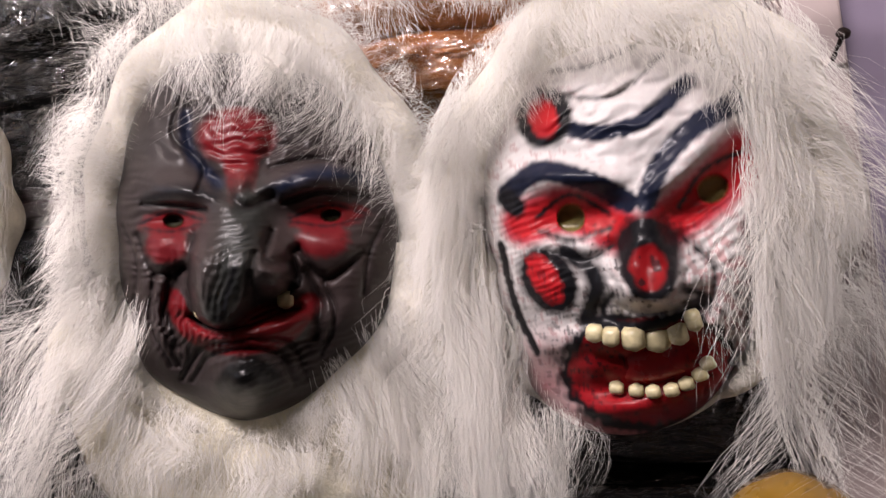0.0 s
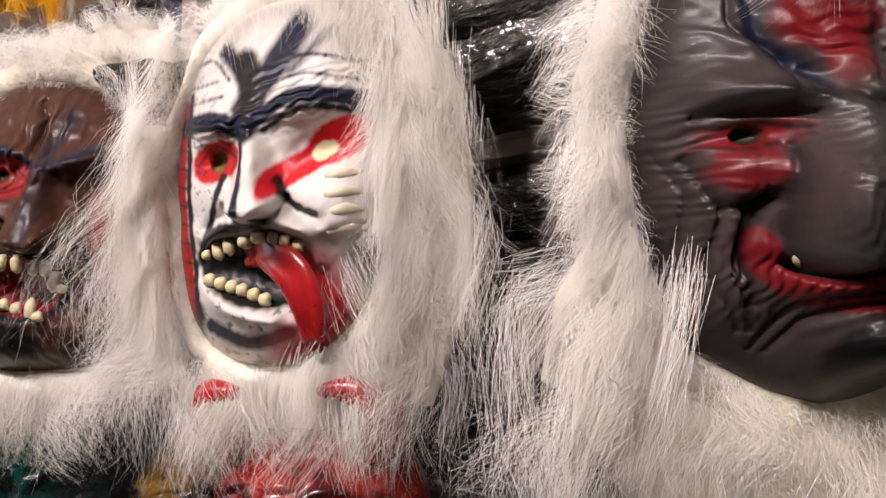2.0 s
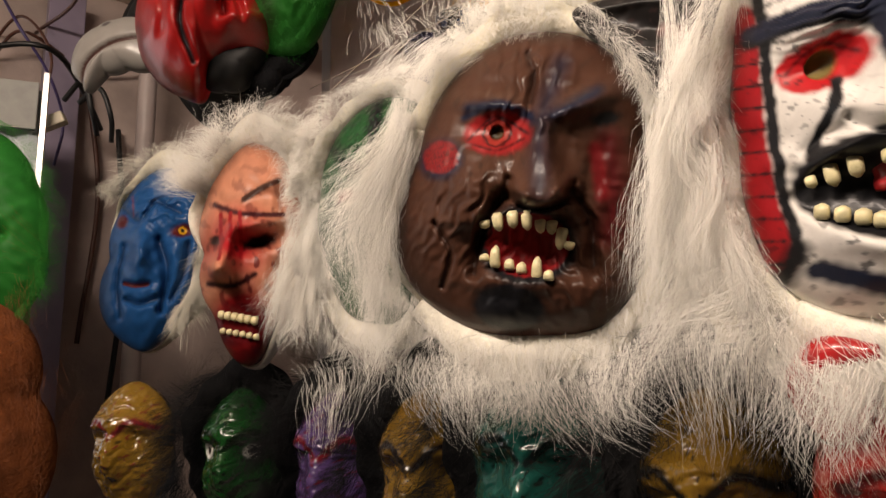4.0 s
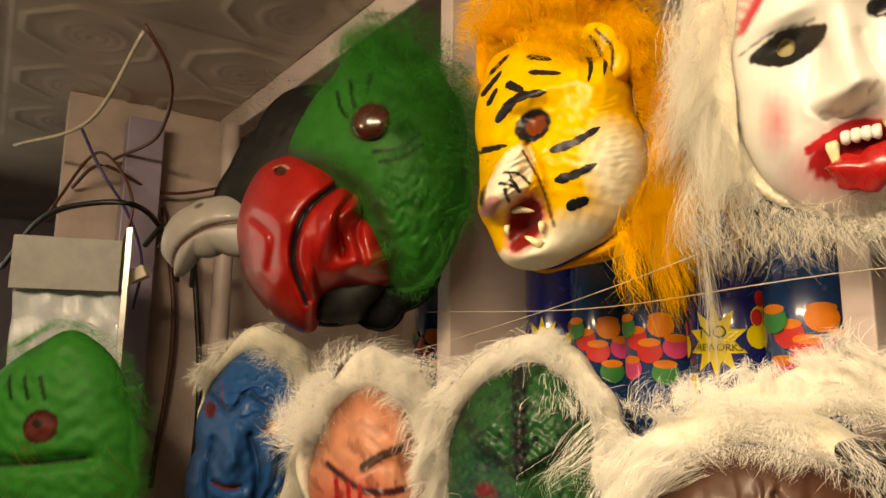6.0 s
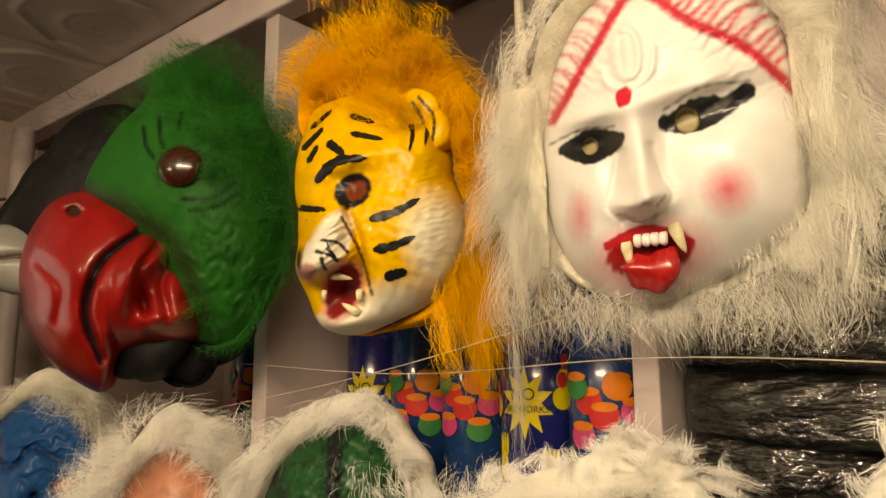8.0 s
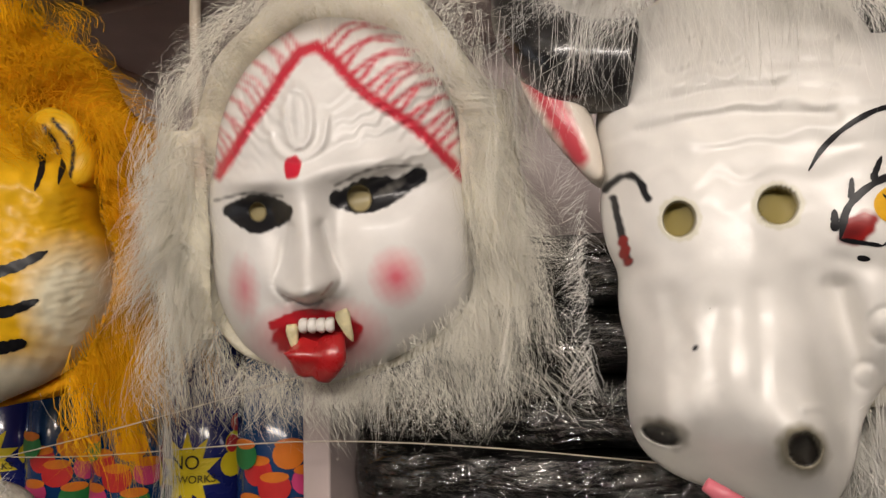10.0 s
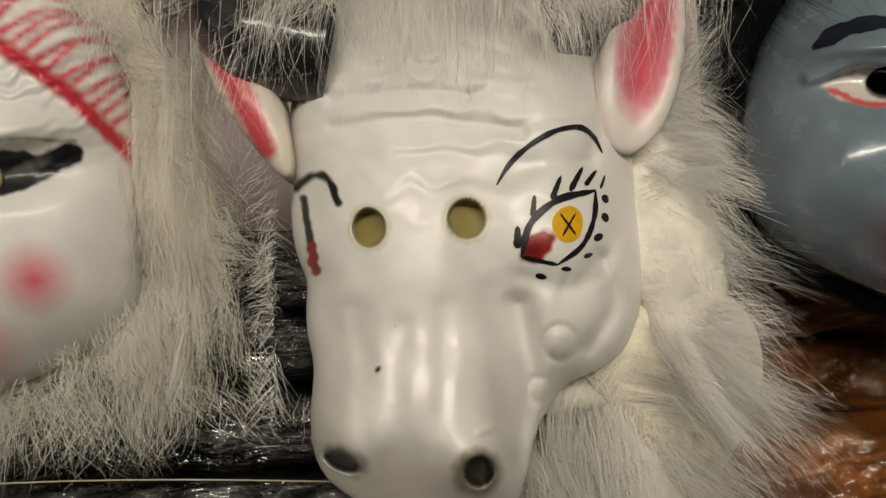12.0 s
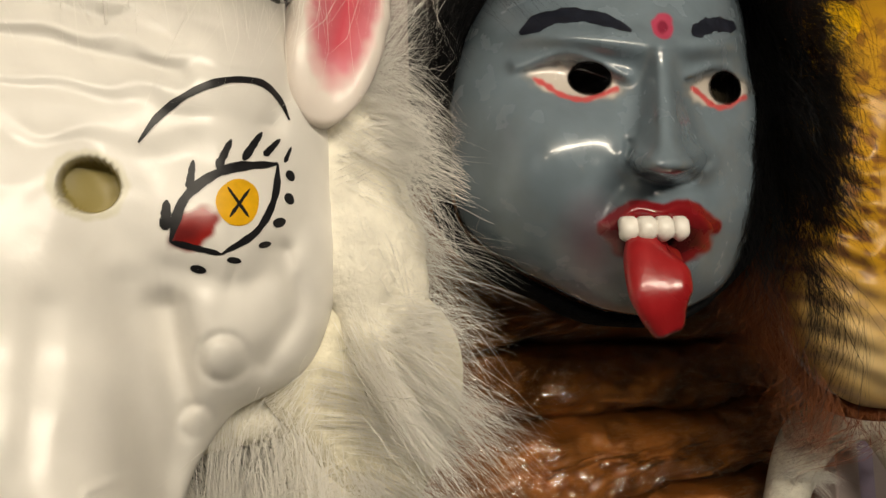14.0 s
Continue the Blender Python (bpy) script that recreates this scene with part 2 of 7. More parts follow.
def sweep_mesh(name, pts, radii, n=24, sides=10, flat=1.0, groove=0.0, rings=0.0):
    """A tapering tube along a smooth line; radii are control values along it."""
    C = bezier_pts(pts, n)
    r = np.interp(np.linspace(0, 1, n), np.linspace(0, 1, len(radii)), radii)
    T = np.gradient(C, axis=0)
    T /= np.linalg.norm(T, axis=1)[:, None]
    ref = np.array([0.03, -1.0, 0.02])
    S = np.cross(T, ref)
    S /= np.linalg.norm(S, axis=1)[:, None] + 1e-9
    O = np.cross(S, T)
    a = np.linspace(0, 2 * np.pi, sides, endpoint=False)
    ring = 1 + rings * np.sin(np.arange(n) * 2.1)
    V = C[:, None] + S[:, None] * (np.cos(a)[None, :, None] * (r * ring)[:, None, None]) + O[:, None] * ((np.sin(a) * flat - groove * np.exp(-((a - 1.57) ** 2) / 0.1))[None, :, None] * (r * ring)[:, None, None])
    V = np.concatenate([V.reshape(-1, 3), C[:1], C[-1:]])
    i, j = np.meshgrid(np.arange(n - 1), np.arange(sides), indexing="ij")
    j2 = (j + 1) % sides
    Q = np.stack([i * sides + j, i * sides + j2, (i + 1) * sides + j2, (i + 1) * sides + j], -1).reshape(-1, 4)
    k = np.arange(sides)
    T3 = np.concatenate([np.stack([np.full(sides, n * sides), (k + 1) % sides, k], -1), np.stack([np.full(sides, n * sides + 1), (n - 1) * sides + k, (n - 1) * sides + (k + 1) % sides], -1)])
    return fast_mesh(name, V, Q, T3)


def sweep(name, pts, radii, material, parent=None, label="", **kw):
    if parent:
        pts = [(*fit_to_view(x, -y, z), y) for x, y, z in pts]
        pts = [(x, y, z) for x, z, y in pts]
    return put(name, sweep_mesh(name, pts, radii, **kw), material, parent, label)


def wire(name, pts, r, material, label="", category="cable", parent=None):
    ob = sweep(name, pts, [r, r], material, parent, n=max(12, 7 * len(pts)), sides=6)
    return ob if parent else tagged(ob, label, category)


# ---- mask helpers ----


class Outline:
    def __init__(self, pts):
        P = np.array(pts, float)
        a, r = np.arctan2(P[:, 1], P[:, 0]), np.hypot(P[:, 0], P[:, 1])
        o = np.argsort(a)
        g = np.linspace(-np.pi, np.pi, 720, endpoint=False)
        R = np.interp(g, a[o], r[o], period=2 * np.pi)
        k = np.hanning(41)
        k /= k.sum()
        self.g, self.R = g, np.convolve(np.r_[R[-20:], R, R[:20]], k, "valid")

    def __call__(self, a):
        return np.interp(a, self.g, self.R, period=2 * np.pi)


def gauss(U, V, u, v, su, sv, rot=0):
    c, s = math.cos(radians(rot)), math.sin(radians(rot))
    x, y = (U - u) * c + (V - v) * s, -(U - u) * s + (V - v) * c
    return np.exp(-0.5 * ((x / su) ** 2 + (y / sv) ** 2))


def ell(U, V, u, v, su, sv, rot=0):
    c, s = math.cos(radians(rot)), math.sin(radians(rot))
    x, y = (U - u) * c + (V - v) * s, -(U - u) * s + (V - v) * c
    return (np.hypot(x / su, y / sv) - 1) * min(su, sv)


def line_dist(U, V, pts):
    P = bezier_pts(pts, 16) if len(pts) > 2 else np.array(pts, float)
    best = np.full(U.shape, 9.0)
    along = np.zeros(U.shape)
    for k, (a, b) in enumerate(zip(P, P[1:])):
        d = b - a
        t = np.clip(((U - a[0]) * d[0] + (V - a[1]) * d[1]) / (d @ d), 0, 1)
        q = np.hypot(U - a[0] - t * d[0], V - a[1] - t * d[1])
        near = q < best
        best = np.where(near, q, best)
        along = np.where(near, (k + t) / (len(P) - 1), along)
    return best, along


class Relief:
    """A moulded face: a dome over an outline, with bumps, creases, wrinkles and hand-painted patches."""

    def __init__(self, out, depth=0.06, base=(0.8, 0.8, 0.78), power=2.6, nr=74, na=240, back=0.012, seed=1, closed=0.0, c=(0, 0), lift=0.0):
        self.o, self.seed, self.c = Outline([(u - c[0], v - c[1]) for u, v in out]), seed, c
        a = np.linspace(-np.pi, np.pi, na, endpoint=False)
        s = np.linspace(0, 1, nr + 1)[1:] ** 0.85
        self.S = np.repeat(s[:, None], na, 1)
        R = self.o(a)[None]
        self.U, self.V = c[0] + self.S * R * np.cos(a), c[1] + self.S * R * np.sin(a)
        self.H = depth * (1 - self.S**power) ** 0.62 + lift
        self.fade = 1 - self.S**10
        self.C = np.ones(self.U.shape + (3,)) * np.array(base)
        self.na, self.nr, self.back, self.closed = na, nr, back, closed
        n = nz(self.U, self.V, 30, seed)[..., None]
        self.C *= 1 + 0.06 * n
        self.DU, self.DV = np.zeros_like(self.U), np.zeros_like(self.U)

    def droop(self, u, v, su, sv, rot, du, dv):
        """Pulls a bulge sideways or down, so that it overhangs."""
        g = gauss(self.U, self.V, u, v, su, sv, rot)
        self.DU, self.DV = self.DU + du * g, self.DV + dv * g
        return self

    def bump(self, *rows):
        for u, v, su, sv, rot, h in rows:
            self.H = self.H + 1.3 * h * gauss(self.U, self.V, u, v, su, sv, rot) * self.fade
        return self

    def ridge(self, pts, w, h, taper=0.0):
        d, t = line_dist(self.U, self.V, pts)
        h = h * 1.35 if h < 0 else h
        self.H = self.H + h * np.exp(-0.5 * (d / (w * (1 - taper * t))) ** 2) * self.fade
        return self

    def nose(self, pts, widths, heights, sharp=2.8):
        """A full ridge of changing width and height along a line."""
        d, t = line_dist(self.U, self.V, pts)
        k = np.linspace(0, 1, len(widths))
        self.H = self.H + np.interp(t, k, heights) * np.exp(-0.7 * (d / np.interp(t, k, widths)) ** sharp) * self.fade
        return self

    def wrinkle(self, u, v, su, sv, rot, wave, amp):
        c, s = math.cos(radians(rot)), math.sin(radians(rot))
        y = -(self.U - u) * s + (self.V - v) * c + 0.45 * wave * nz(self.U, self.V, 34, self.seed + 7)
        self.H = self.H + amp * np.sin(y * 6.28 / wave) * gauss(self.U, self.V, u, v, su, sv, rot)
        return self

    def rough(self, scale, amp):
        self.H = self.H + amp * nz(self.U, self.V, scale, self.seed + 3) * self.fade
        return self

    def mixc(self, m, col):
        m = np.clip(m, 0, 1)[..., None]
        self.C = self.C * (1 - m) + np.array(col) * m
        return self

    def spot(self, u, v, su, sv, rot, col, soft=0.0012, k=1.0, rag=0.0012):
        soft = max(0.0007, soft * 0.5) if soft <= 0.007 else soft
        d = ell(self.U, self.V, u, v, su, sv, rot) + rag * nz(self.U, self.V, 90, self.seed + int(abs(u) * 1000))
        return self.mixc(k * (0.5 - d / (2 * soft)), col)

    def stroke(self, pts, w, col, soft=0.001, k=1.0, taper=0.0, rag=0.0008):
        soft = max(0.0007, soft * 0.5) if soft <= 0.007 else soft
        d, t = line_dist(self.U, self.V, pts)
        d = d - w * (1 - taper * t) + rag * nz(self.U, self.V, 110, self.seed + len(pts))
        return self.mixc(k * (0.5 - d / (2 * soft)), col)

    def speckle(self, u, v, su, sv, col, scale=120, cut=0.35, k=0.8):
        n = nz(self.U, self.V, scale, self.seed + 11) * 0.6 + 0.4 * nz(self.U, self.V, scale * 2.3, self.seed + 12)
        return self.mixc(k * np.clip((n - cut) * 6, 0, 1) * gauss(self.U, self.V, u, v, su, sv), col)

    def hole(self, u, v, su, sv, rot, col=(0.05, 0.045, 0.015), deep=0.016):
        d = ell(self.U, self.V, u, v, su, sv, rot)
        m = np.clip(0.5 - d / 0.0012, 0, 1)
        self.H = self.H - deep * m
        return self.mixc(m, col)

    def at(self, u, v):
        i = np.argmin((self.U - u) ** 2 + (self.V - v) ** 2)
        return float(self.H.ravel()[i])

    def build(self, name, material, parent, label=""):
        na, nr = self.na, self.nr
        nu, nv = fit_to_view(self.U + self.DU, self.H, self.V + self.DV)
        top = np.stack([nu, -self.H, nv], -1).reshape(-1, 3)
        mid = top[:na].mean(0)[None]
        bk = (top[-na:] - [self.c[0], 0, self.c[1]]) * [0.985, 0, 0.985] + [self.c[0], self.back, self.c[1]]
        V = [top, mid, bk]
        i, j = np.meshgrid(np.arange(nr - 1), np.arange(na), indexing="ij")
        j2 = (j + 1) % na
        Q = [np.stack([i * na + j, i * na + j2, (i + 1) * na + j2, (i + 1) * na + j], -1).reshape(-1, 4)[:, ::-1]]
        k = np.arange(na)
        k2 = (k + 1) % na
        T = [np.stack([np.full(na, nr * na), k2, k], -1)[:, ::-1]]
        b0 = nr * na + 1
        e0 = (nr - 1) * na
        Q.append(np.stack([e0 + k, b0 + k, b0 + k2, e0 + k2], -1))
        V.append(np.array([[self.c[0], self.back + self.closed, self.c[1]]]))
        T.append(np.stack([np.full(na, b0 + na), b0 + k2, b0 + k], -1))
        V = np.concatenate(V)
        me = fast_mesh(name, V, np.concatenate(Q), np.concatenate(T))
        col = np.concatenate([self.C.reshape(-1, 3), self.C[0].mean(0)[None], self.C[-1] * 0.9, self.C[-1].mean(0)[None]])
        at = me.color_attributes.new("paint", "FLOAT_COLOR", "POINT")
        at.data.foreach_set("color", np.c_[np.clip(col, 0, 1), np.ones(len(col))].astype(np.float32).ravel())
        return put(name, me, material, parent, label)


def brush(face, parent, pts, w, material, taper=0.0, name="brush_stroke"):
    """A stroke of thick paint lying on a moulded face, pointed towards its end."""
    c = bezier_pts(pts, 26) if len(pts) > 2 else np.linspace(pts[0], pts[1], 10)
    n = len(c)
    d = np.gradient(c, axis=0)
    d /= np.linalg.norm(d, axis=1)[:, None] + 1e-9
    t = np.linspace(0, 1, n)
    wobble = 1 + 0.12 * np.sin(t * 23 + len(pts) + 400 * pts[0][0]) + 0.08 * np.sin(t * 51)
    ww = w * np.clip(1 - np.abs(2 * t - 1) ** 8, 0.25, 1) * (1 - taper * t) * wobble
    side = np.stack([-d[:, 1], d[:, 0]], -1)
    grid = c[:, None] + side[:, None] * (ww[:, None] * np.array([-1.0, -0.5, 0.0, 0.5, 1.0]))[..., None]
    return decal(face, parent, grid, material, name)


def decal(face, parent, grid, material, name, lift=0.0005):
    n, k = grid.shape[:2]
    fu, fv, fh = face.U.ravel(), face.V.ravel(), face.H.ravel()
    V = []
    for u, v in grid.reshape(-1, 2):
        near = np.abs(fu - u) + np.abs(fv - v) < 0.005
        q = np.exp(-((fu[near] - u) ** 2 + (fv[near] - v) ** 2) / 1.6e-6)
        h = float((q * fh[near]).sum() / (q.sum() + 1e-12)) + lift
        nu, nv = fit_to_view(u, h, v)
        V.append((nu, -h, nv))
    i, j = np.meshgrid(np.arange(n - 1), np.arange(k - 1), indexing="ij")
    Q = np.stack([i * k + j, i * k + j + 1, (i + 1) * k + j + 1, (i + 1) * k + j], -1).reshape(-1, 4)
    return put(name, fast_mesh(name, V, Q), material, parent)


def dab(face, parent, u, v, su, sv, rot, material, name="paint_dab", lift=0.0004):
    """A round dab of paint lying on a moulded face."""
    a, r = np.meshgrid(np.linspace(0, 2 * np.pi, 29), np.array([0.02, 0.35, 0.7, 1.0]), indexing="ij")
    x, y = r * su * np.cos(a) * (1 + 0.05 * np.sin(3 * a + 900 * u)), r * sv * np.sin(a)
    c, t = math.cos(radians(rot)), math.sin(radians(rot))
    return decal(face, parent, np.stack([u + x * c - y * t, v + x * t + y * c], -1), material, name, lift)


class Hair:
    """Gathers strands and builds them as one mesh of thin tapering ribbons."""

    def __init__(self, seed=0):
        self.rs = np.random.RandomState(seed)
        self.P, self.D, self.L, self.K = [], [], [], []
        self.nk = 0

    def add(self, P, D, L, K):
        self.P.append(P), self.D.append(D), self.L.append(L), self.K.append(K + self.nk)
        self.nk += int(K.max()) + 1
        return self

    def ring(self, o, width, n, length, kr=0.7, kd=0.5, kn=0.62, h0=0.03, hb=0.0, a0=-180, a1=180, clumps=110, jit=0.24, s0=0.0, swirl=0.0):
        rs = self.rs
        cl = np.c_[rs.uniform(radians(a0), radians(a1), clumps), rs.uniform(s0, 1, clumps)]
        K = rs.randint(0, clumps, n)
        a = cl[K, 0] + rs.normal(0, 0.07, n)
        s = np.clip(cl[K, 1] + rs.normal(0, 0.18, n), s0, 1)
        W = np.interp(a, [radians(x) for x, _ in width], [w for _, w in width], period=2 * np.pi)
        rad = o(a) + s * W
        P = np.stack([rad * np.cos(a), -(hb + 0.003 + h0 * 1.06 * np.clip(1 - (2 * s - 1) ** 2, 0, 1) ** 0.35), rad * np.sin(a)], -1)
        cj = rs.normal(0, jit, (clumps, 3))
        D = np.stack([np.cos(a) * kr - swirl * np.sin(a), -kn * (1.1 - s), np.sin(a) * kr + swirl * np.cos(a) - kd], -1) + cj[K] + rs.normal(0, 0.09, (n, 3))
        D /= np.linalg.norm(D, axis=1)[:, None]
        L = 0.72 * length * rs.uniform(0.55, 1.15, clumps)[K] * rs.uniform(0.6, 1.1, n)
        return self.add(P, D, L, K)

    def skin(self, face, u, v, su, sv, way, length, n, clumps=60, jit=0.4, off=(0, 0)):
        """Strands rooted on a moulded face round (u, v)."""
        rs = self.rs
        w = gauss(face.U, face.V, u, v, su, sv).ravel() * face.S.ravel()
        pick = rs.choice(len(w), clumps, p=w / w.sum())
        base = np.stack([face.U.ravel(), -face.H.ravel(), face.V.ravel()], -1)[pick]
        K = rs.randint(0, clumps, n)
        P = base[K] + rs.normal(0, 0.006, (n, 3)) - [off[0], 0, off[1]]
        D = np.array([way[0], -way[1], way[2]]) + rs.normal(0, jit, (clumps, 3))[K] + rs.normal(0, 0.25, (n, 3))
        D /= np.linalg.norm(D, axis=1)[:, None]
        return self.add(P, D, length * rs.uniform(0.5, 1.1, n), K)

    def lock(self, root, spread, way, length, n, clumps=8, jit=0.12):
        """Strands from round root (u, h, v), spread (su, sh, sv), towards way (u, out, up)."""
        rs = self.rs
        n, clumps, jit = int(n * 0.8), int(clumps * 1.6), jit * 1.35
        c = rs.normal(0, 1, (clumps, 3)) * [spread[0], spread[1], spread[2]]
        K = rs.randint(0, clumps, n)
        P = np.array([root[0], -root[1], root[2]]) + c[K] + rs.normal(0, 1, (n, 3)) * np.array(spread) * 0.3
        D = np.array([way[0], -way[1], way[2]]) / np.linalg.norm(way) + rs.normal(0, jit, (clumps, 3))[K] + rs.normal(0, 0.08, (n, 3))
        D /= np.linalg.norm(D, axis=1)[:, None]
        L = 0.72 * length * rs.uniform(0.7, 1.15, clumps)[K] * rs.uniform(0.55, 1.1, n)
        return self.add(P, D, L, K)

    def build(self, name, material, parent, w=0.00024, grav=0.34, curl=0.38, clump=0.54, label="", levels=5):
        rs = self.rs
        P, D, L, K = np.concatenate(self.P), np.concatenate(self.D), np.concatenate(self.L), np.concatenate(self.K)
        n = len(P)
        cnt = np.bincount(K, minlength=self.nk)
        cen = np.stack([np.bincount(K, P[:, x], self.nk) for x in range(3)], -1) / np.maximum(cnt, 1)[:, None]
        t = np.linspace(0, 1, levels)
        ph = rs.uniform(0, 6.28, self.nk)[K] + rs.normal(0, 0.55, n)
        fr = rs.uniform(2, 5, self.nk)[K] * rs.uniform(0.8, 1.25, n)
        side0 = np.cross(D, rs.normal(0, 1, (self.nk, 3))[K])
        X = P[:, None] + D[:, None] * (L[:, None] * t)[..., None]
        X[..., 2] -= grav * L[:, None] * t**2
        X += side0[:, None] * (curl * L[:, None] * np.sin(fr[:, None] * t + ph[:, None]) * t)[..., None]
        X += (cen[K] - P)[:, None] * (clump * t**1.3)[None, :, None]
        X += rs.normal(0, 0.022, (n, levels, 3)) * (L[:, None] * t)[..., None]
        Td = np.gradient(X, axis=1)
        f = np.array([0, -1.0, 0.15]) + rs.normal(0, 0.28, (n, 3))
        S = np.cross(Td, f[:, None])
        S /= np.linalg.norm(S, axis=2)[..., None] + 1e-9
        wt = w * rs.uniform(0.6, 1.3, n)[:, None] * (1 - 0.8 * t**2)[None]
        A, B = X - S * wt[..., None] / 2, X + S * wt[..., None] / 2
        V = np.empty((n, levels * 2 - 1, 3))
        V[:, 0 : 2 * levels - 2 : 2], V[:, 1 : 2 * levels - 2 : 2], V[:, -1] = A[:, :-1], B[:, :-1], X[:, -1]
        b = np.arange(n)[:, None] * (levels * 2 - 1)
        Q = np.concatenate([np.concatenate([b + 2 * k, b + 2 * k + 1, b + 2 * k + 3, b + 2 * k + 2], 1) for k in range(levels - 2)])
        e = 2 * (levels - 2)
        T = np.concatenate([b + e, b + e + 1, b + e + 2], 1)
        me = fast_mesh(name, V.reshape(-1, 3), Q, T)
        # strands shade softly, as one mass of fur
        R = P * [1, 0, 1]
        R /= np.linalg.norm(R, axis=1)[:, None] + 1e-9
        Nn = R * [0.40, 0, 0.14] + [0, -0.80, 0.50] + rs.normal(0, 0.30, (self.nk, 3))[K] + rs.normal(0, 0.16, (n, 3))
        Nn = np.repeat((Nn / np.linalg.norm(Nn, axis=1)[:, None])[:, None], levels * 2 - 1, 1)
        at = me.attributes.new("custom_normal", "FLOAT_VECTOR", "POINT")
        at.data.foreach_set("vector", Nn.astype(np.float32).ravel())
        return put(name, me, material, parent, label)


def hood(o, width, material, parent, h0=0.03, hb=0.0, back=0.02, name="fur_hood", inner=0.985, label=""):
    """The padded cloth ring that carries the fur."""
    na, ns = 220, 14
    hb, h0 = hb - 0.014, h0 * 0.85
    a = np.linspace(-np.pi, np.pi, na, endpoint=False)
    W = np.interp(a, [radians(x) for x, _ in width], [w for _, w in width], period=2 * np.pi)
    ph = np.linspace(0, 2 * np.pi, ns, endpoint=False)
    c = 0.5 - 0.5 * np.cos(ph)
    lift = np.where(np.sin(ph) > 0, h0 * np.abs(np.sin(ph)) ** 0.7, -back * np.abs(np.sin(ph)))
    lump = 1 + 0.12 * np.sin(a * 9) * np.sin(a * 4 + 1)
    rad = o(a)[:, None] * inner + c[None] * W[:, None] * lump[:, None]
    V = np.stack([rad * np.cos(a)[:, None], -(hb + lift[None] * (lump * np.clip(W / 0.018, 0.0, 1.0))[:, None]), rad * np.sin(a)[:, None]], -1).reshape(-1, 3)
    i, j = np.meshgrid(np.arange(na), np.arange(ns), indexing="ij")
    i2, j2 = (i + 1) % na, (j + 1) % ns
    Q = np.stack([i * ns + j, i2 * ns + j, i2 * ns + j2, i * ns + j2], -1).reshape(-1, 4)
    return put(name, fast_mesh(name, V, Q), material, parent, label)


def fur_body(parent, pts, radii, material):
    """The dense undercoat that carries a long fall of fur."""
    return sweep("fur_lock", pts, radii, material, parent, n=30, sides=16, flat=0.55, rings=0.02)


def crown(parent, pts, radii, material, hair, n=5200, length=0.045, seed=0):
    """The fur crown that rises behind a hood, rooted on a padded roll of cloth."""
    sweep("fur_crown", pts, radii, material, parent, n=26, sides=14)
    h = Hair(seed)
    c = bezier_pts(pts, 9)
    for k, p in enumerate(c):
        r = float(np.interp(k / (len(c) - 1), np.linspace(0, 1, len(radii)), radii))
        nu, nv = fit_to_view(p[0], -p[1], p[2])
        h.lock((nu, -p[1] + 0.2 * r, nv + 0.7 * r), (0.012, r * 0.5, r * 0.3), (1.2 * p[0], 0.45, 0.7), length, n // 9, 8, jit=0.3)
    return h.build("crown_fur", hair, parent, w=0.00036)


def tooth(parent, face, u, v, w, h, material=TOOTH, rot=0, out=0.003, point=0.0, up=False, name="tooth"):
    """One tooth, rooted at (u, v); it hangs down, or stands up."""
    n, m = 10, 7
    t = np.linspace(0, 1, m)
    prof = np.clip(1 - (2 * np.abs(t - 0.45)) ** 6, 0.12, 1) ** 0.5 * (1 - point * t)
    prof[-1] *= 0.7
    a = np.linspace(0, 2 * np.pi, n, endpoint=False)
    c, s = math.cos(radians(rot)), math.sin(radians(rot))
    x = (np.sign(np.cos(a)) * np.abs(np.cos(a)) ** 0.6)[None] * prof[:, None] * w * 0.53
    y = -(np.sin(a)[None] * prof[:, None]) * w * 0.42 - 0.002 * np.sin(t * 3)[:, None]
    z = np.repeat((t * h - h / 2)[:, None], n, 1) * (1 if up else -1)
    base = face.at(u, v) if face else 0.0
    nu, nv = fit_to_view(u, base + out, v)
    V = np.stack([nu + x * c - z * s, y - base - out, nv + x * s + z * c], -1).reshape(-1, 3)
    V = np.concatenate([V, [V[:n].mean(0)], [V[-n:].mean(0)]])
    i, j = np.meshgrid(np.arange(m - 1), np.arange(n), indexing="ij")
    j2 = (j + 1) % n
    Q = np.stack([i * n + j, i * n + j2, (i + 1) * n + j2, (i + 1) * n + j], -1).reshape(-1, 4)
    k = np.arange(n)
    T = np.concatenate([np.stack([np.full(n, m * n), (k + 1) % n, k], -1), np.stack([np.full(n, m * n + 1), (m - 1) * n + k, (m - 1) * n + (k + 1) % n], -1)])
    return put(name, fast_mesh(name, V, Q, T), material, parent)

# ---- the shop ----


def setting(name, lo, hi, material, bevel=0.0, label=""):
    return tagged(box(name, lo, hi, material, bevel=bevel), label, kind="structure")


setting("floor", (-4.2, -2.3, -0.1), (2.1, 1.0, 0.0), FLOOR_TILE, label="worn grey shop floor")
setting("wall_north", (-2.3, 0.92, 0.0), (2.1, 1.0, 2.6), PINK_PAINT, label="pinkish painted wall behind the shelves")
setting("wall_west", (-2.28, 0.0, 0.0), (-2.2, 0.92, 2.6), WALL_PAINT, label="stained pink plaster end wall")
setting("wall_east", (2.0, -2.2, 0.0), (2.1, 0.92, 2.6), UNSEEN_WALL, label="unseen dark side wall closing the shop")
setting("wall_south", (-4.2, -2.3, 0.0), (2.1, -2.2, 2.6), UNSEEN_WALL, label="unseen dark wall closing the aisle")
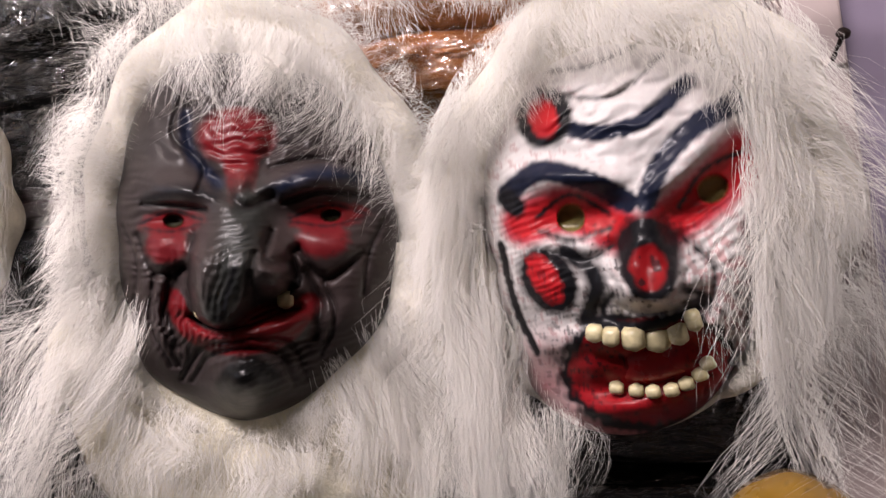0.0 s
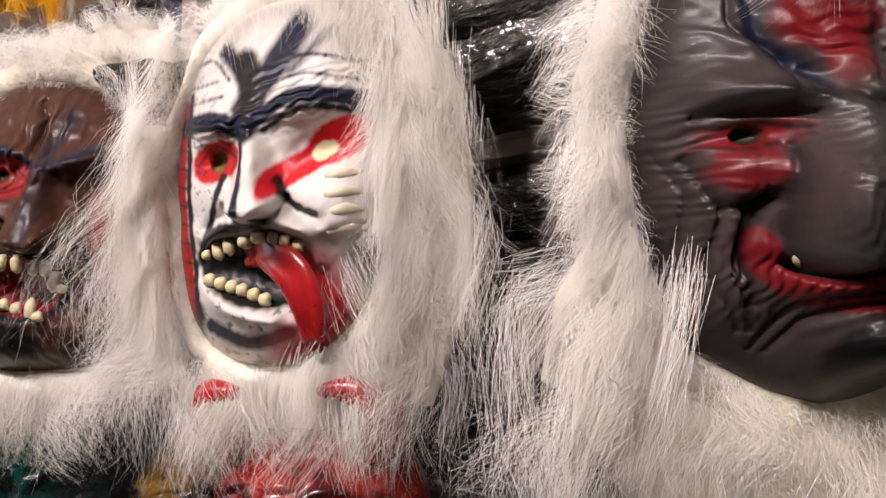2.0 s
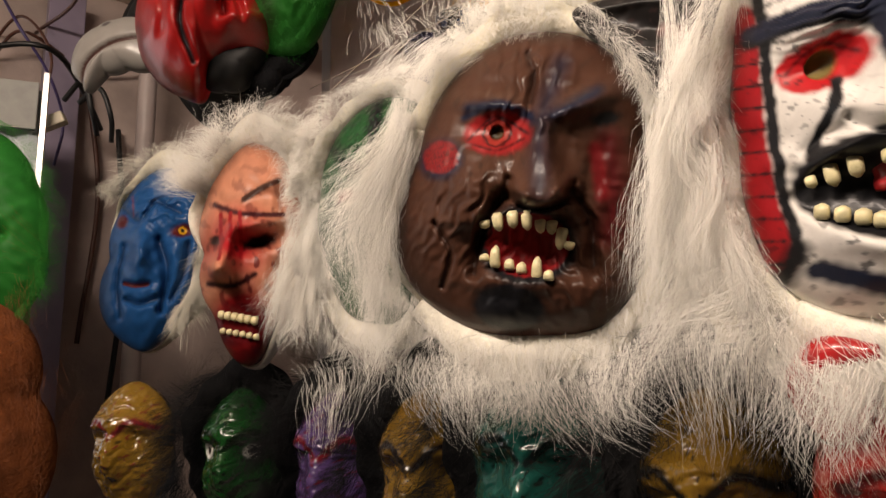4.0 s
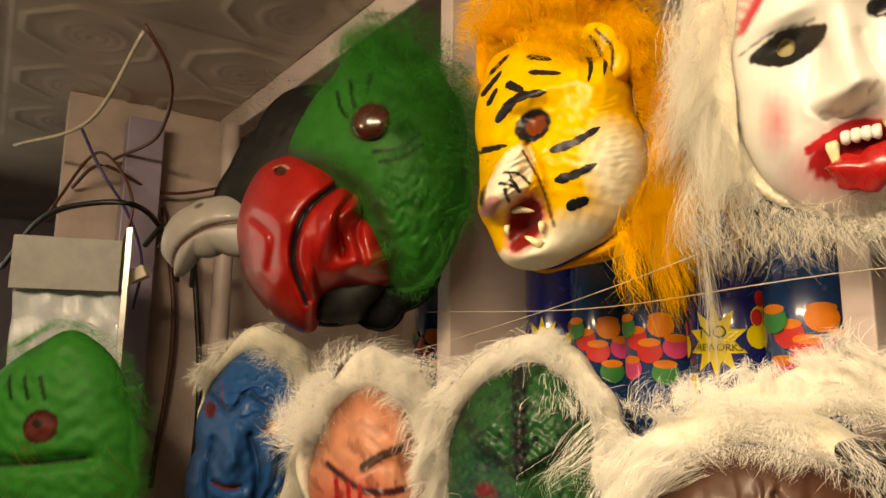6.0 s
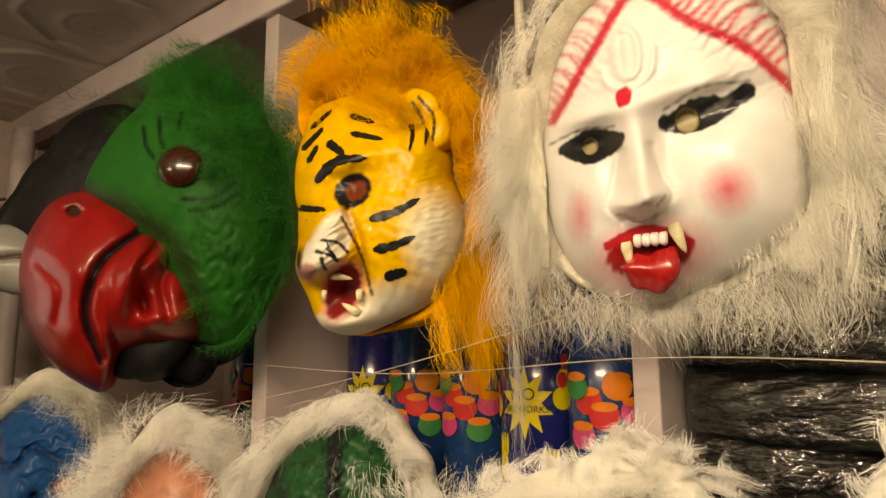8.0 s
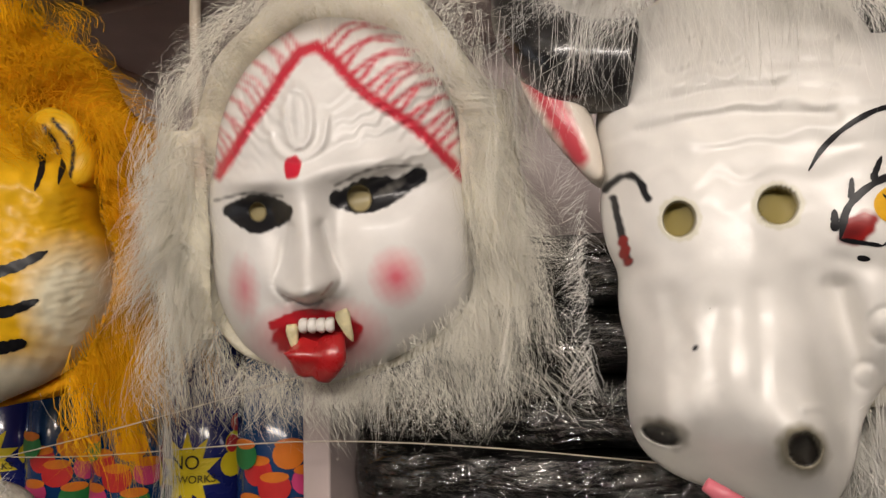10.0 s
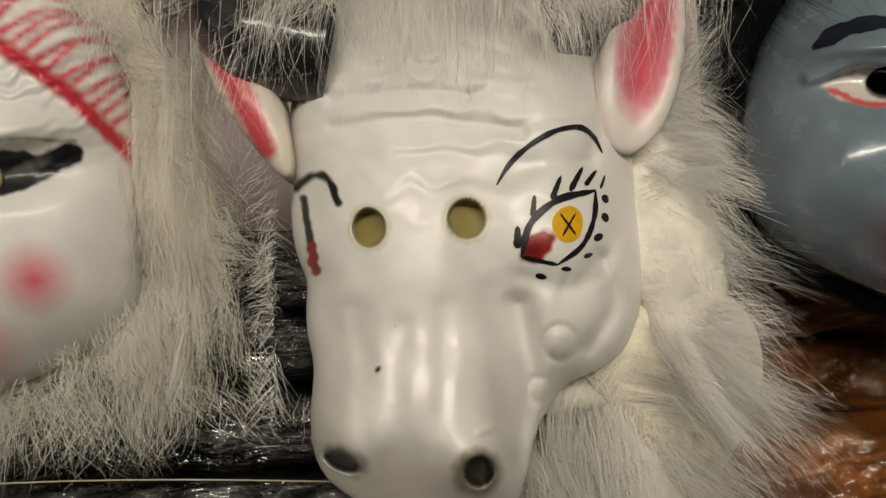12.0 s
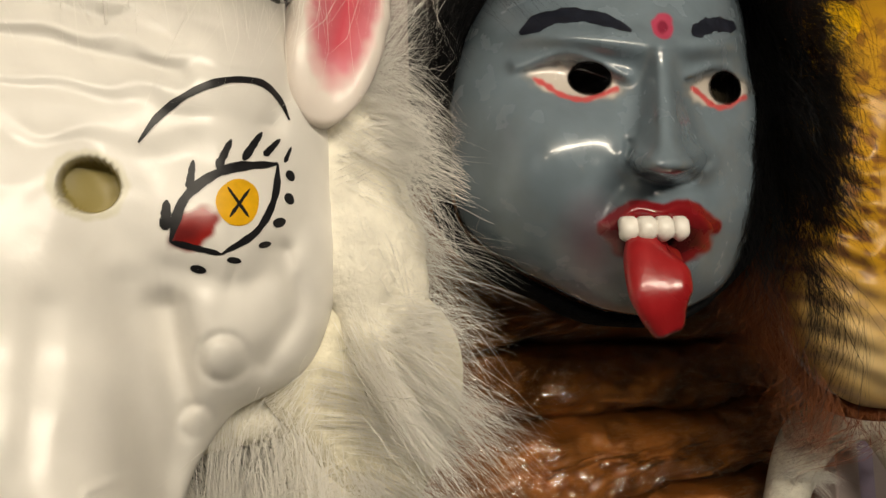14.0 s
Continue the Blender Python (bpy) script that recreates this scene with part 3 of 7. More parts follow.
setting("backdrop", (-4.3, -2.2, 0.0), (-4.2, 1.0, 2.6), LILAC_PAINT, label="dim grey-blue building across the street")


def ceiling_mesh():
    x0, x1, y0, y1, n, m = -2.7, -0.6, -0.8, 0.5, 280, 170
    x, y = np.meshgrid(np.linspace(x0, x1, n), np.linspace(y0, y1, m), indexing="ij")
    p = 0.30
    cx, cy = (x + 1.58) / p, (y - 0.31) / p
    fx, fy = (cx - np.round(cx)) * p, (cy - np.round(cy)) * p
    r = np.hypot(fx, fy)
    h = np.zeros_like(x)
    for k in (0.018, 0.038, 0.058):
        h += 0.004 * np.exp(-(((r - k) / 0.006) ** 2))
    octo = np.maximum(np.maximum(np.abs(fx), np.abs(fy)), (np.abs(fx) + np.abs(fy)) / 1.35)
    h += 0.005 * np.exp(-(((octo - 0.115) / 0.005) ** 2))
    tx, ty = (x + 1.73) / 0.6, (y - 0.46) / 0.6
    seam = np.minimum(np.abs(tx - np.round(tx)), np.abs(ty - np.round(ty))) * 0.6
    h += -0.004 * np.exp(-((seam / 0.004) ** 2)) + 0.004 * nz(x, y, 1.4, 5)
    V = np.stack([x, y, 2.42 - h], -1).reshape(-1, 3)
    i, j = np.meshgrid(np.arange(n - 1), np.arange(m - 1), indexing="ij")
    Q = np.stack([i * m + j, i * m + j + 1, (i + 1) * m + j + 1, (i + 1) * m + j], -1).reshape(-1, 4)
    return fast_mesh("ceiling", V, Q)


tagged(put("ceiling", ceiling_mesh(), TIN), "beige embossed ceiling panels with ring bosses", kind="structure")
setting("ceiling_slab", (-4.2, -2.3, 2.44), (2.1, 1.0, 2.6), TIN, label="plain ceiling above the panels")

# the shelving: uprights, boards and the trim along the ceiling


def upright(x, y, z0, z1, w, material, label):
    return tagged(box("shelf_upright", (x - w / 2, y, z0), (x + w / 2, 0.918, z1), material, bevel=0.002), label, "shelf upright", "shelf uprights")


upright(-1.245, 0.425, 0.0, 2.40, 0.032, PINK_PAINT, "pinkish white painted shelf upright beside the tubes")
upright(-0.738, 0.520, 0.0, 2.40, 0.027, PINK_PAINT, "pinkish white painted shelf upright between compartments")
upright(-0.186, 0.530, 0.0, 2.40, 0.028, PINK_PAINT, "pinkish white painted shelf upright behind the bull mask")
upright(0.287, 0.530, 0.0, 2.40, 0.036, PINK_PAINT, "pinkish white shelf upright with a nail in it")
upright(0.330, 0.545, 0.0, 2.40, 0.046, LILAC_PAINT, "lilac gloss painted end upright")
for z, lab in ((1.655, "painted shelf board under the packs"), (1.15, "painted lower shelf board"), (2.37, "painted top shelf board below the ceiling")):
    tagged(box("shelf_board", (-1.228, 0.63, z), (0.268, 0.915, z + 0.018), PINK_PAINT), lab, "shelf board", "shelf boards")
tagged(box("shelf_board", (-2.195, 0.50, 1.655), (-1.263, 0.915, 1.673), PINK_PAINT), "painted shelf board beside the wall", "shelf board", "shelf boards")
tagged(box("cupboard_back", (-0.170, 0.885, 0.9), (0.268, 0.915, 2.36), SHADED_BACK), "compartment back, near-black to stand in for shade", "panel")
tagged(box("cupboard_back", (-1.228, 0.885, 0.9), (-0.20, 0.915, 1.65), SHADED_BACK), "back below the shelf, near-black to stand in for shade", "panel")
trim = box("ceiling_trim", (-2.2, -0.02, 2.36), (0.4, 0.02, 2.418), PINK_PAINT, bevel=0.004)
trim.matrix_world = Matrix.Translation((0, 0.516, 0)) @ Matrix.Rotation(radians(3.9), 4, "Z")
tagged(trim, "chipped pale wooden trim along the ceiling", kind="structure")
tagged(sweep("drain_pipe", [(-2.06, 0.34, 1.0), (-2.06, 0.34, 2.36)], [0.022, 0.022], PINK_PAINT, n=12, sides=14), "pale painted pipe in the corner", "pipe")
tagged(box("wall_post", (-2.19, 0.12, 0.0), (-2.13, 0.20, 2.36), LILAC_PAINT), "dark lilac post against the end wall", "post")

# packs of wigs in clear film


def pack(x0, x1, y, z0, z1, d, material, label, seed):
    nx, nz_ = (80, 26) if z0 > 1.65 else (48, 16)
    a, b = np.meshgrid(np.linspace(-1, 1, nx), np.linspace(-1, 1, nz_), indexing="ij")
    puff = ((1 - np.abs(a) ** 6) * (1 - np.abs(b) ** 3)).clip(0) ** 0.5
    x = x0 + (a + 1) / 2 * (x1 - x0)
    z = z0 + (b + 1) / 2 * (z1 - z0) + 0.007 * nz(a, b, 1.1, seed) + 0.006 * math.sin(seed * 2.3) * a
    wr = 0.10 * nz(a * 1.0, b * 0.35, 2.6, seed + 1) + 0.06 * nz(a, b, 5.0, seed + 2)
    yf = y - d * puff * (1 + wr) + 0.004 * nz(a, b, 9, seed + 3) * puff
    yb = y + 0.10 * puff
    i, j = np.meshgrid(np.arange(nx - 1), np.arange(nz_ - 1), indexing="ij")
    Q = np.stack([i * nz_ + j, (i + 1) * nz_ + j, (i + 1) * nz_ + j + 1, i * nz_ + j + 1], -1).reshape(-1, 4)

    def shell(front, behind):
        V = np.concatenate([np.stack([x, front, z], -1).reshape(-1, 3), np.stack([x, behind, z], -1).reshape(-1, 3)])
        return fast_mesh("wig_pack", V, np.concatenate([Q, Q[:, ::-1] + nx * nz_]))

    p = new("wig_pack")
    tagged(p, label, "wig pack", "wig packs on the shelves")
    put("wigs", shell(yf + 0.004, yb - 0.002), material, p)
    crease = 0.008 * np.abs(nz(a * 1.0 + 0.3 * b, b * 0.8, 3.0, seed + 5)) + 0.004 * np.abs(nz(a, b * 0.6, 7.0, seed + 6))
    put("film", shell(yf - crease * puff, yb + 0.001), FILM, p, "crinkled clear film")
    return p


rp = random.Random(4)
for k in range(6):
    pack(-0.721, -0.203, 0.575 + 0.02 * rp.random(), 1.676 + k * 0.058, 1.744 + k * 0.058, 0.055 + 0.025 * rp.random(), BLACK_PACK, "black wigs packed flat in crinkled clear film", 20 + k)
for k in range(6):
    pack(-0.170, 0.266, 0.585 + 0.02 * rp.random(), 1.676 + k * 0.064, 1.752 + k * 0.064, 0.06 + 0.02 * rp.random(), BROWN_PACK, "rusty brown wigs packed in crinkled clear film", 40 + k)
for k in range(7):
    pack(-0.721, -0.203, 0.67, 1.172 + k * 0.067, 1.246 + k * 0.067, 0.05, BLACK_PACK, "black wigs in film on the lower shelf", 60 + k)
    pack(-0.170, 0.266, 0.67, 1.172 + k * 0.067, 1.246 + k * 0.067, 0.05, BLACK_PACK, "black wigs in film on the lower shelf", 80 + k)

# cardboard party tubes


def text_mesh(body, size):
    cu = bpy.data.curves.new("print", "FONT")
    cu.body, cu.size, cu.align_x, cu.align_y = body, size, "CENTER", "CENTER"
    ob = new("print", cu)
    me = bpy.data.meshes.new_from_object(ob.evaluated_get(bpy.context.evaluated_depsgraph_get()))
    bpy.data.objects.remove(ob)
    return me


def wrap(me, r, du, dv):
    """Bend a flat print round a tube of radius r."""
    for v in me.vertices:
        a = (v.co.x + du) / r
        v.co = (math.sin(a) * r, -math.cos(a) * r, v.co.y + dv)
    return me


def poly_mesh(pts, name="print"):
    bm = bmesh.new()
    c = bm.verts.new((0, 0, 0))
    vs = [bm.verts.new((x, y, 0)) for x, y in pts]
    for a, b in zip(vs, vs[1:] + vs[:1]):
        bm.faces.new((c, a, b))
    bmesh.ops.subdivide_edges(bm, edges=bm.edges[:], cuts=2, use_grid_fill=True)
    me = bpy.data.meshes.new(name)
    bm.to_mesh(me)
    bm.free()
    return me


def disc(rx, ry):
    return [(rx * math.cos(k * 0.4488), ry * math.sin(k * 0.4488)) for k in range(14)]


def party_tube(x, y, z, r, h, turn, kind):
    t = new("party_tube")
    t.location, t.rotation_euler = (x, y, z), (0, 0, radians(turn))
    tagged(t, "dark blue printed party tube with a yellow starburst" if kind == 0 else "blue and teal printed tube with coloured pots", "party tube", "party tubes on the shelf")
    bm = bmesh.new()
    bmesh.ops.create_cone(bm, cap_ends=True, segments=40, radius1=r, radius2=r, depth=h, matrix=Matrix.Translation((0, 0, h / 2)))
    bmesh.ops.bevel(bm, geom=[e for e in bm.edges if len(e.link_faces) == 2 and any(len(f.verts) > 4 for f in e.link_faces)], offset=0.002, segments=2, affect="EDGES")
    part("tube", bm, TUBE_BLUE if kind == 0 else TUBE_TEAL, t)
    sweep("rim", [(r * math.cos(a), r * math.sin(a), h) for a in np.linspace(0, 6.283, 25)], [0.0018, 0.0018], STEEL, t, n=50, sides=6)
    f = r + 0.0008
    if kind == 0:
        star = [((0.034 if k % 2 else 0.019) * math.cos(k * 0.3142), (0.040 if k % 2 else 0.022) * math.sin(k * 0.3142)) for k in range(20)]
        put("starburst", wrap(poly_mesh(star), f, 0, 0.145), INK_YELLOW, t)
        put("print", wrap(text_mesh("NO", 0.019), f + 0.0012, -0.002, 0.154), INK_BLACK, t)
        put("print", wrap(text_mesh("FIREWORKS", 0.0105), f + 0.0012, 0.0, 0.138), INK_BLACK, t)
        for du, dv in ((-0.032, 0.075), (0.03, 0.06)):
            put("splash", wrap(poly_mesh(disc(0.008, 0.018)), f, du, dv), INK_YELLOW, t)
            for q in range(4):
                put("splash", wrap(poly_mesh(disc(0.0022, 0.012)), f, du - 0.007 + q * 0.0047, dv + 0.024), INK_YELLOW, t)
        for du, dv in ((0.045, 0.15), (-0.047, 0.14), (0.05, 0.17)):
            put("splash", wrap(poly_mesh(disc(0.013, 0.013)), f, du, dv), INK_YELLOW, t)
            put("splash", wrap(poly_mesh(disc(0.007, 0.009)), f + 0.0006, du, dv + 0.02), INK_RED, t)
    else:
        for k, (du, dv, ink) in enumerate(((-0.02, 0.15, INK_RED), (0.012, 0.165, INK_ORANGE), (-0.028, 0.115, INK_PINK), (0.016, 0.11, INK_GREEN), (-0.002, 0.135, INK_RED), (0.03, 0.14, INK_PINK), (-0.035, 0.165, INK_GREEN))):
            put("pot_print", wrap(poly_mesh(disc(0.016, 0.014)), f + 0.0004 * k, du, dv), ink, t)
            put("pot_print", wrap(poly_mesh(disc(0.014, 0.005)), f + 0.0004 * k + 0.0003, du, dv + 0.010), INK_ORANGE, t)
    return t


for k, (x, turn, kind) in enumerate(((-1.525, 30, 1), (-1.432, 22, 0), (-1.338, 28, 0), (-1.185, 20, 0), (-1.092, 34, 1), (-0.998, 22, 1), (-0.905, 14, 0), (-0.812, 24, 1))):
    party_tube(x, 0.585 if x > -1.25 else 0.60, 1.6735, 0.045, 0.29, turn, kind)

# cables and small things on the end wall and ceiling
wire("cable", [(-2.18, 0.02, 2.18), (-2.1, 0.06, 2.22), (-2.15, 0.2, 2.19), (-2.16, 0.42, 2.25)], 0.004, WIRE_BROWN, "brown cable sagging along the wall")
wire("cable", [(-2.15, -0.1, 1.98), (-1.9, 0.0, 2.08), (-1.85, 0.08, 2.09), (-2.0, 0.2, 2.05), (-2.05, 0.24, 2.0)], 0.006, WIRE_BLACK, "thick black cable hanging from the corner")
wire("cable", [(-2.15, -0.1, 2.25), (-1.95, 0.02, 2.27), (-1.75, 0.08, 2.40)], 0.004, WIRE_WHITE, "yellowed cable looped to the ceiling")
wire("cable", [(-1.75, 0.08, 2.415), (-1.78, 0.13, 2.36), (-1.95, 0.16, 2.28), (-2.18, 0.1, 2.26)], 0.004, WIRE_BROWN, "brown cable looped down from the ceiling")
wire("cable", [(-2.1, 0.02, 2.3), (-2.0, 0.06, 2.18), (-2.02, 0.12, 2.10), (-2.05, 0.16, 2.0), (-2.06, 0.15, 1.9)], 0.0035, WIRE_BLUE, "violet cable in a loose tangle")
wire("cable", [(-2.19, -0.02, 2.12), (-2.06, 0.06, 2.24), (-1.98, 0.12, 2.12), (-2.0, 0.1, 1.98)], 0.0035, WIRE_BROWN, "brown cable in a loose tangle")
wire("cable", [(-2.18, 0.22, 2.16), (-2.17, 0.26, 1.9), (-2.18, 0.24, 1.5)], 0.006, WIRE_BROWN, "dark brown cable down the wall")
wire("cable", [(-2.18, 0.30, 2.05), (-2.16, 0.33, 1.7), (-2.17, 0.31, 1.3)], 0.007, WIRE_BLACK, "black cable down the wall")
wire("cable", [(-1.98, 0.15, 2.03), (-1.94, 0.18, 2.07), (-1.93, 0.2, 2.0), (-1.97, 0.22, 1.96)], 0.006, WIRE_BLACK, "coiled black cable beside the wall")
wire("cable", [(-1.98, 0.18, 2.03), (-1.94, 0.21, 2.06), (-1.93, 0.24, 1.99), (-1.97, 0.25, 1.95)], 0.006, WIRE_BLACK, "coiled black cable beside the wall")
plug = thing("plug", (-1.93, 0.12, 1.955), 60, 0, -25, "cream plug on a black socket", "plug")
box("body", (-0.035, -0.012, -0.013), (0.035, 0.012, 0.013), mat("cream_plastic", (0.75, 0.66, 0.5), 0.4), plug, 0.003)
box("socket", (-0.075, -0.02, -0.04), (-0.036, 0.03, 0.02), WIRE_BLACK, plug, 0.004)
bag = thing("hanging_bag", (-1.93, 0.02, 1.72), 75, 0, 0, "white film bag hanging from a metal strip", "bag")
bm = bmesh.new()
bmesh.ops.create_grid(bm, x_segments=24, y_segments=60, size=0.5)
for v in bm.verts:
    x, z = v.co.x, v.co.y
    v.co = (x * 0.19, -0.010 + 0.006 * math.sin(22 * x + 9 * z) * math.sin(17 * z + 2) + 0.004 * math.sin(40 * z + 6 * x), z * 0.58)
bmesh.ops.solidify(bm, geom=bm.faces[:], thickness=0.004)
part("film", bm, WHITE_FILM, bag)
box("metal_strip", (0.088, -0.02, -0.32), (0.100, -0.012, 0.33), STEEL, bag, 0.001)
box("header_card", (-0.10, -0.036, 0.20), (0.085, -0.032, 0.30), mat("grey_card", (0.3, 0.3, 0.28), 0.5), bag, 0.001)
wire("cord", [(-0.86, 0.50, 2.42), (-0.862, 0.505, 2.25), (-0.855, 0.51, 2.05)], 0.006, WIRE_WHITE, "pale cord hanging from the ceiling", "cord")
wire("nylon_line", [(-1.25, 0.40, 1.862), (-0.95, 0.43, 1.852), (-0.70, 0.46, 1.868), (-0.30, 0.48, 1.85)], 0.0005, WIRE_WHITE, "thin clear nylon line strung along the shelf", "line")
wire("nylon_line", [(-1.3, 0.38, 1.80), (-0.95, 0.40, 1.86), (-0.66, 0.43, 1.93)], 0.00045, WIRE_WHITE, "thin clear nylon line between masks", "line")
nail = thing("nail", (0.292, 0.53, 1.655), 0, 0, 0, "dark rusty nail driven into the upright", "nail")
sweep("shank", [(0.0, 0.01, -0.004), (0.006, -0.022, 0.012)], [0.0016, 0.0016], DARK_STEEL, nail, n=6, sides=8)
sweep("head", [(0.006, -0.022, 0.012), (0.0065, -0.0245, 0.0132)], [0.0045, 0.004], DARK_STEEL, nail, n=4, sides=12)
card = thing("price_card", (-0.125, 0.575, 1.925), 8, -20, -12, "small blank cream label stuck on the film", "label")
box("card", (-0.026, -0.001, -0.011), (0.026, 0.001, 0.011), mat("cream_label", (0.6, 0.52, 0.36), 0.4), card, 0.0005)

# ---- the masks ----
WHITE, BLACK, NAVY, RED = (0.80, 0.77, 0.74), (0.010, 0.010, 0.012), (0.012, 0.016, 0.035), (0.50, 0.016, 0.020)
MASKS = "rubber masks hung on the shelves"


def witch_mask():
    m = thing("witch_mask", (-0.14, 0.478, 1.56), 19, -8, 0, "dark grey hook-nosed rubber mask with white fur", "mask", MASKS, front=(0.129, -0.025, 0.512))
    out = [(-0.035, 0.151), (-0.069, 0.121), (-0.085, 0.064), (-0.089, 0.006), (-0.08, -0.051), (-0.07, -0.095), (-0.04, -0.115), (0, -0.135), (0.042, -0.124), (0.078, -0.095), (0.109, -0.066), (0.125, -0.018), (0.121, 0.044), (0.1, 0.094), (0.057, 0.136), (0.009, 0.153)]
    g = (0.040, 0.034, 0.033)
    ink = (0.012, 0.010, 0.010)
    f = Relief(out, 0.05, g, seed=11, nr=114, na=450)
    f.nose([(0.013, 0.044), (0.004, 0.018), (-0.003, -0.012), (-0.006, -0.034)], (0.014, 0.025, 0.027, 0.017), (0.010, 0.027, 0.041, 0.038)).bump((0.031, -0.016, 0.0105, 0.012, 20, 0.022), (-0.024, -0.018, 0.008, 0.012, 0, 0.012))
    f.droop(-0.006, -0.032, 0.018, 0.017, 0, -0.006, -0.022).droop(0.032, -0.022, 0.010, 0.010, 0, 0.003, -0.007)
    f.ridge([(0.018, -0.004), (0.016, -0.022), (0.022, -0.034)], 0.0025, -0.006).ridge([(0.046, -0.004), (0.047, -0.022), (0.036, -0.034)], 0.0025, -0.006)
    f.wrinkle(0.002, -0.004, 0.015, 0.036, 10, 0.0050, 0.00042).wrinkle(-0.012, -0.02, 0.014, 0.03, 75, 0.006, 0.0004)
    f.bump((-0.038, 0.045, 0.026, 0.009, -10, 0.012), (0.066, 0.052, 0.034, 0.009, 8, 0.012), (-0.046, 0.022, 0.02, 0.008, 0, -0.006), (0.073, 0.024, 0.024, 0.008, 0, -0.006), (-0.054, 0.002, 0.016, 0.013, 0, 0.008), (0.076, -0.002, 0.018, 0.014, 0, 0.008))
    f.ridge([(-0.02, -0.09), (0.01, -0.083), (0.036, -0.092), (0.042, -0.112)], 0.003, 0.004).bump((0.012, -0.064, 0.036, 0.008, 6, 0.013), (0.015, -0.046, 0.035, 0.005, 4, -0.008), (0.008, -0.106, 0.019, 0.016, 0, 0.032), (-0.06, -0.05, 0.012, 0.04, 10, 0.006), (0.09, -0.05, 0.014, 0.04, -20, 0.007), (-0.03, -0.085, 0.012, 0.03, 20, -0.004))
    f.ridge([(-0.034, 0.11), (-0.03, 0.075), (-0.006, 0.045)], 0.005, -0.006).ridge([(0.034, 0.1), (0.028, 0.07), (0.016, 0.045)], 0.005, -0.005)
    f.wrinkle(-0.055, -0.06, 0.016, 0.04, 70, 0.006, 0.0011).wrinkle(0.05, -0.085, 0.03, 0.016, 20, 0.0055, 0.0009).wrinkle(-0.08, 0.02, 0.015, 0.05, 5, 0.007, 0.0008).wrinkle(0.11, 0.02, 0.015, 0.04, -5, 0.007, 0.0008).wrinkle(0.007, 0.085, 0.02, 0.03, 0, 0.009, 0.0007).wrinkle(-0.03, 0.11, 0.05, 0.03, -30, 0.02, 0.0012).wrinkle(0.07, 0.1, 0.05, 0.03, 25, 0.02, 0.0012).rough(26, 0.0013)
    red = (0.17, 0.008, 0.011)
    f.spot(0.02, -0.02, 0.10, 0.07, 0, (0.075, 0.045, 0.042), 0.05, 0.5)
    f.spot(0.004, 0.088, 0.030, 0.022, 0, red, 0.006, 0.9).stroke([(0.006, 0.085), (0.008, 0.04)], 0.016, red, 0.005, 0.9, taper=0.4)
    f.stroke([(-0.036, 0.105), (-0.034, 0.08), (-0.01, 0.05)], 0.005, NAVY, 0.004, 0.85)
    f.stroke([(-0.066, 0.04), (-0.035, 0.046), (-0.012, 0.04)], 0.006, BLACK, 0.006, 0.7).stroke([(0.03, 0.042), (0.065, 0.056), (0.108, 0.05)], 0.006, NAVY, 0.006, 0.75)
    for u, v, w in ((-0.048, 0.021, 0.024), (0.074, 0.022, 0.029)):
        f.spot(u, v, w, 0.010, 4, red, 0.004, 0.9).spot(u - 0.004, v - 0.018, w * 0.72, 0.014, 0, (0.15, 0.012, 0.015), 0.004, 0.9)
        f.stroke([(u - w, v), (u, v + 0.009), (u + w, v + 0.002)], 0.0013, BLACK, 0.002, 0.8).stroke([(u - w, v - 0.003), (u, v - 0.007), (u + w, v - 0.001)], 0.0012, BLACK, 0.002, 0.7)
        f.hole(u + 0.002, v + 0.001, 0.0075, 0.005, 0, (0.02, 0.018, 0.008), 0.006)
    f.stroke([(-0.046, -0.038), (-0.034, -0.060), (0.0, -0.074), (0.036, -0.068), (0.058, -0.046)], 0.0095, red, 0.003, 0.95).ridge([(-0.040, -0.046), (-0.030, -0.062), (0.0, -0.074), (0.036, -0.068), (0.054, -0.050)], 0.006, 0.006).spot(0.018, -0.052, 0.034, 0.013, 6, (0.22, 0.010, 0.012), 0.004, 0.9)
    f.stroke([(0.012, 0.035), (0.003, -0.01), (-0.006, -0.036)], 0.020, (0.034, 0.036, 0.033), 0.010, 0.9).stroke([(0.004, -0.01), (-0.006, -0.045)], 0.003, BLACK, 0.004, 0.8)
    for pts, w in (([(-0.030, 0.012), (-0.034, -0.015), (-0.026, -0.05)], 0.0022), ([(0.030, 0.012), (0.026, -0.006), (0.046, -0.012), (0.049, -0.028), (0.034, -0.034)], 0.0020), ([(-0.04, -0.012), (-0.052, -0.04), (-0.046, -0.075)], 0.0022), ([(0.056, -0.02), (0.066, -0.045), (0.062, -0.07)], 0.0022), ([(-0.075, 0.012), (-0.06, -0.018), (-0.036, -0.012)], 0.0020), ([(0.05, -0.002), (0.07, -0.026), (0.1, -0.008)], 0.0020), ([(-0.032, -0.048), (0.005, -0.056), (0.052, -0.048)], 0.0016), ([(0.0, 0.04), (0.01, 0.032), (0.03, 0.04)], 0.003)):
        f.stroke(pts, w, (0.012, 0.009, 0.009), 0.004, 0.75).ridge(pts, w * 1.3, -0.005)
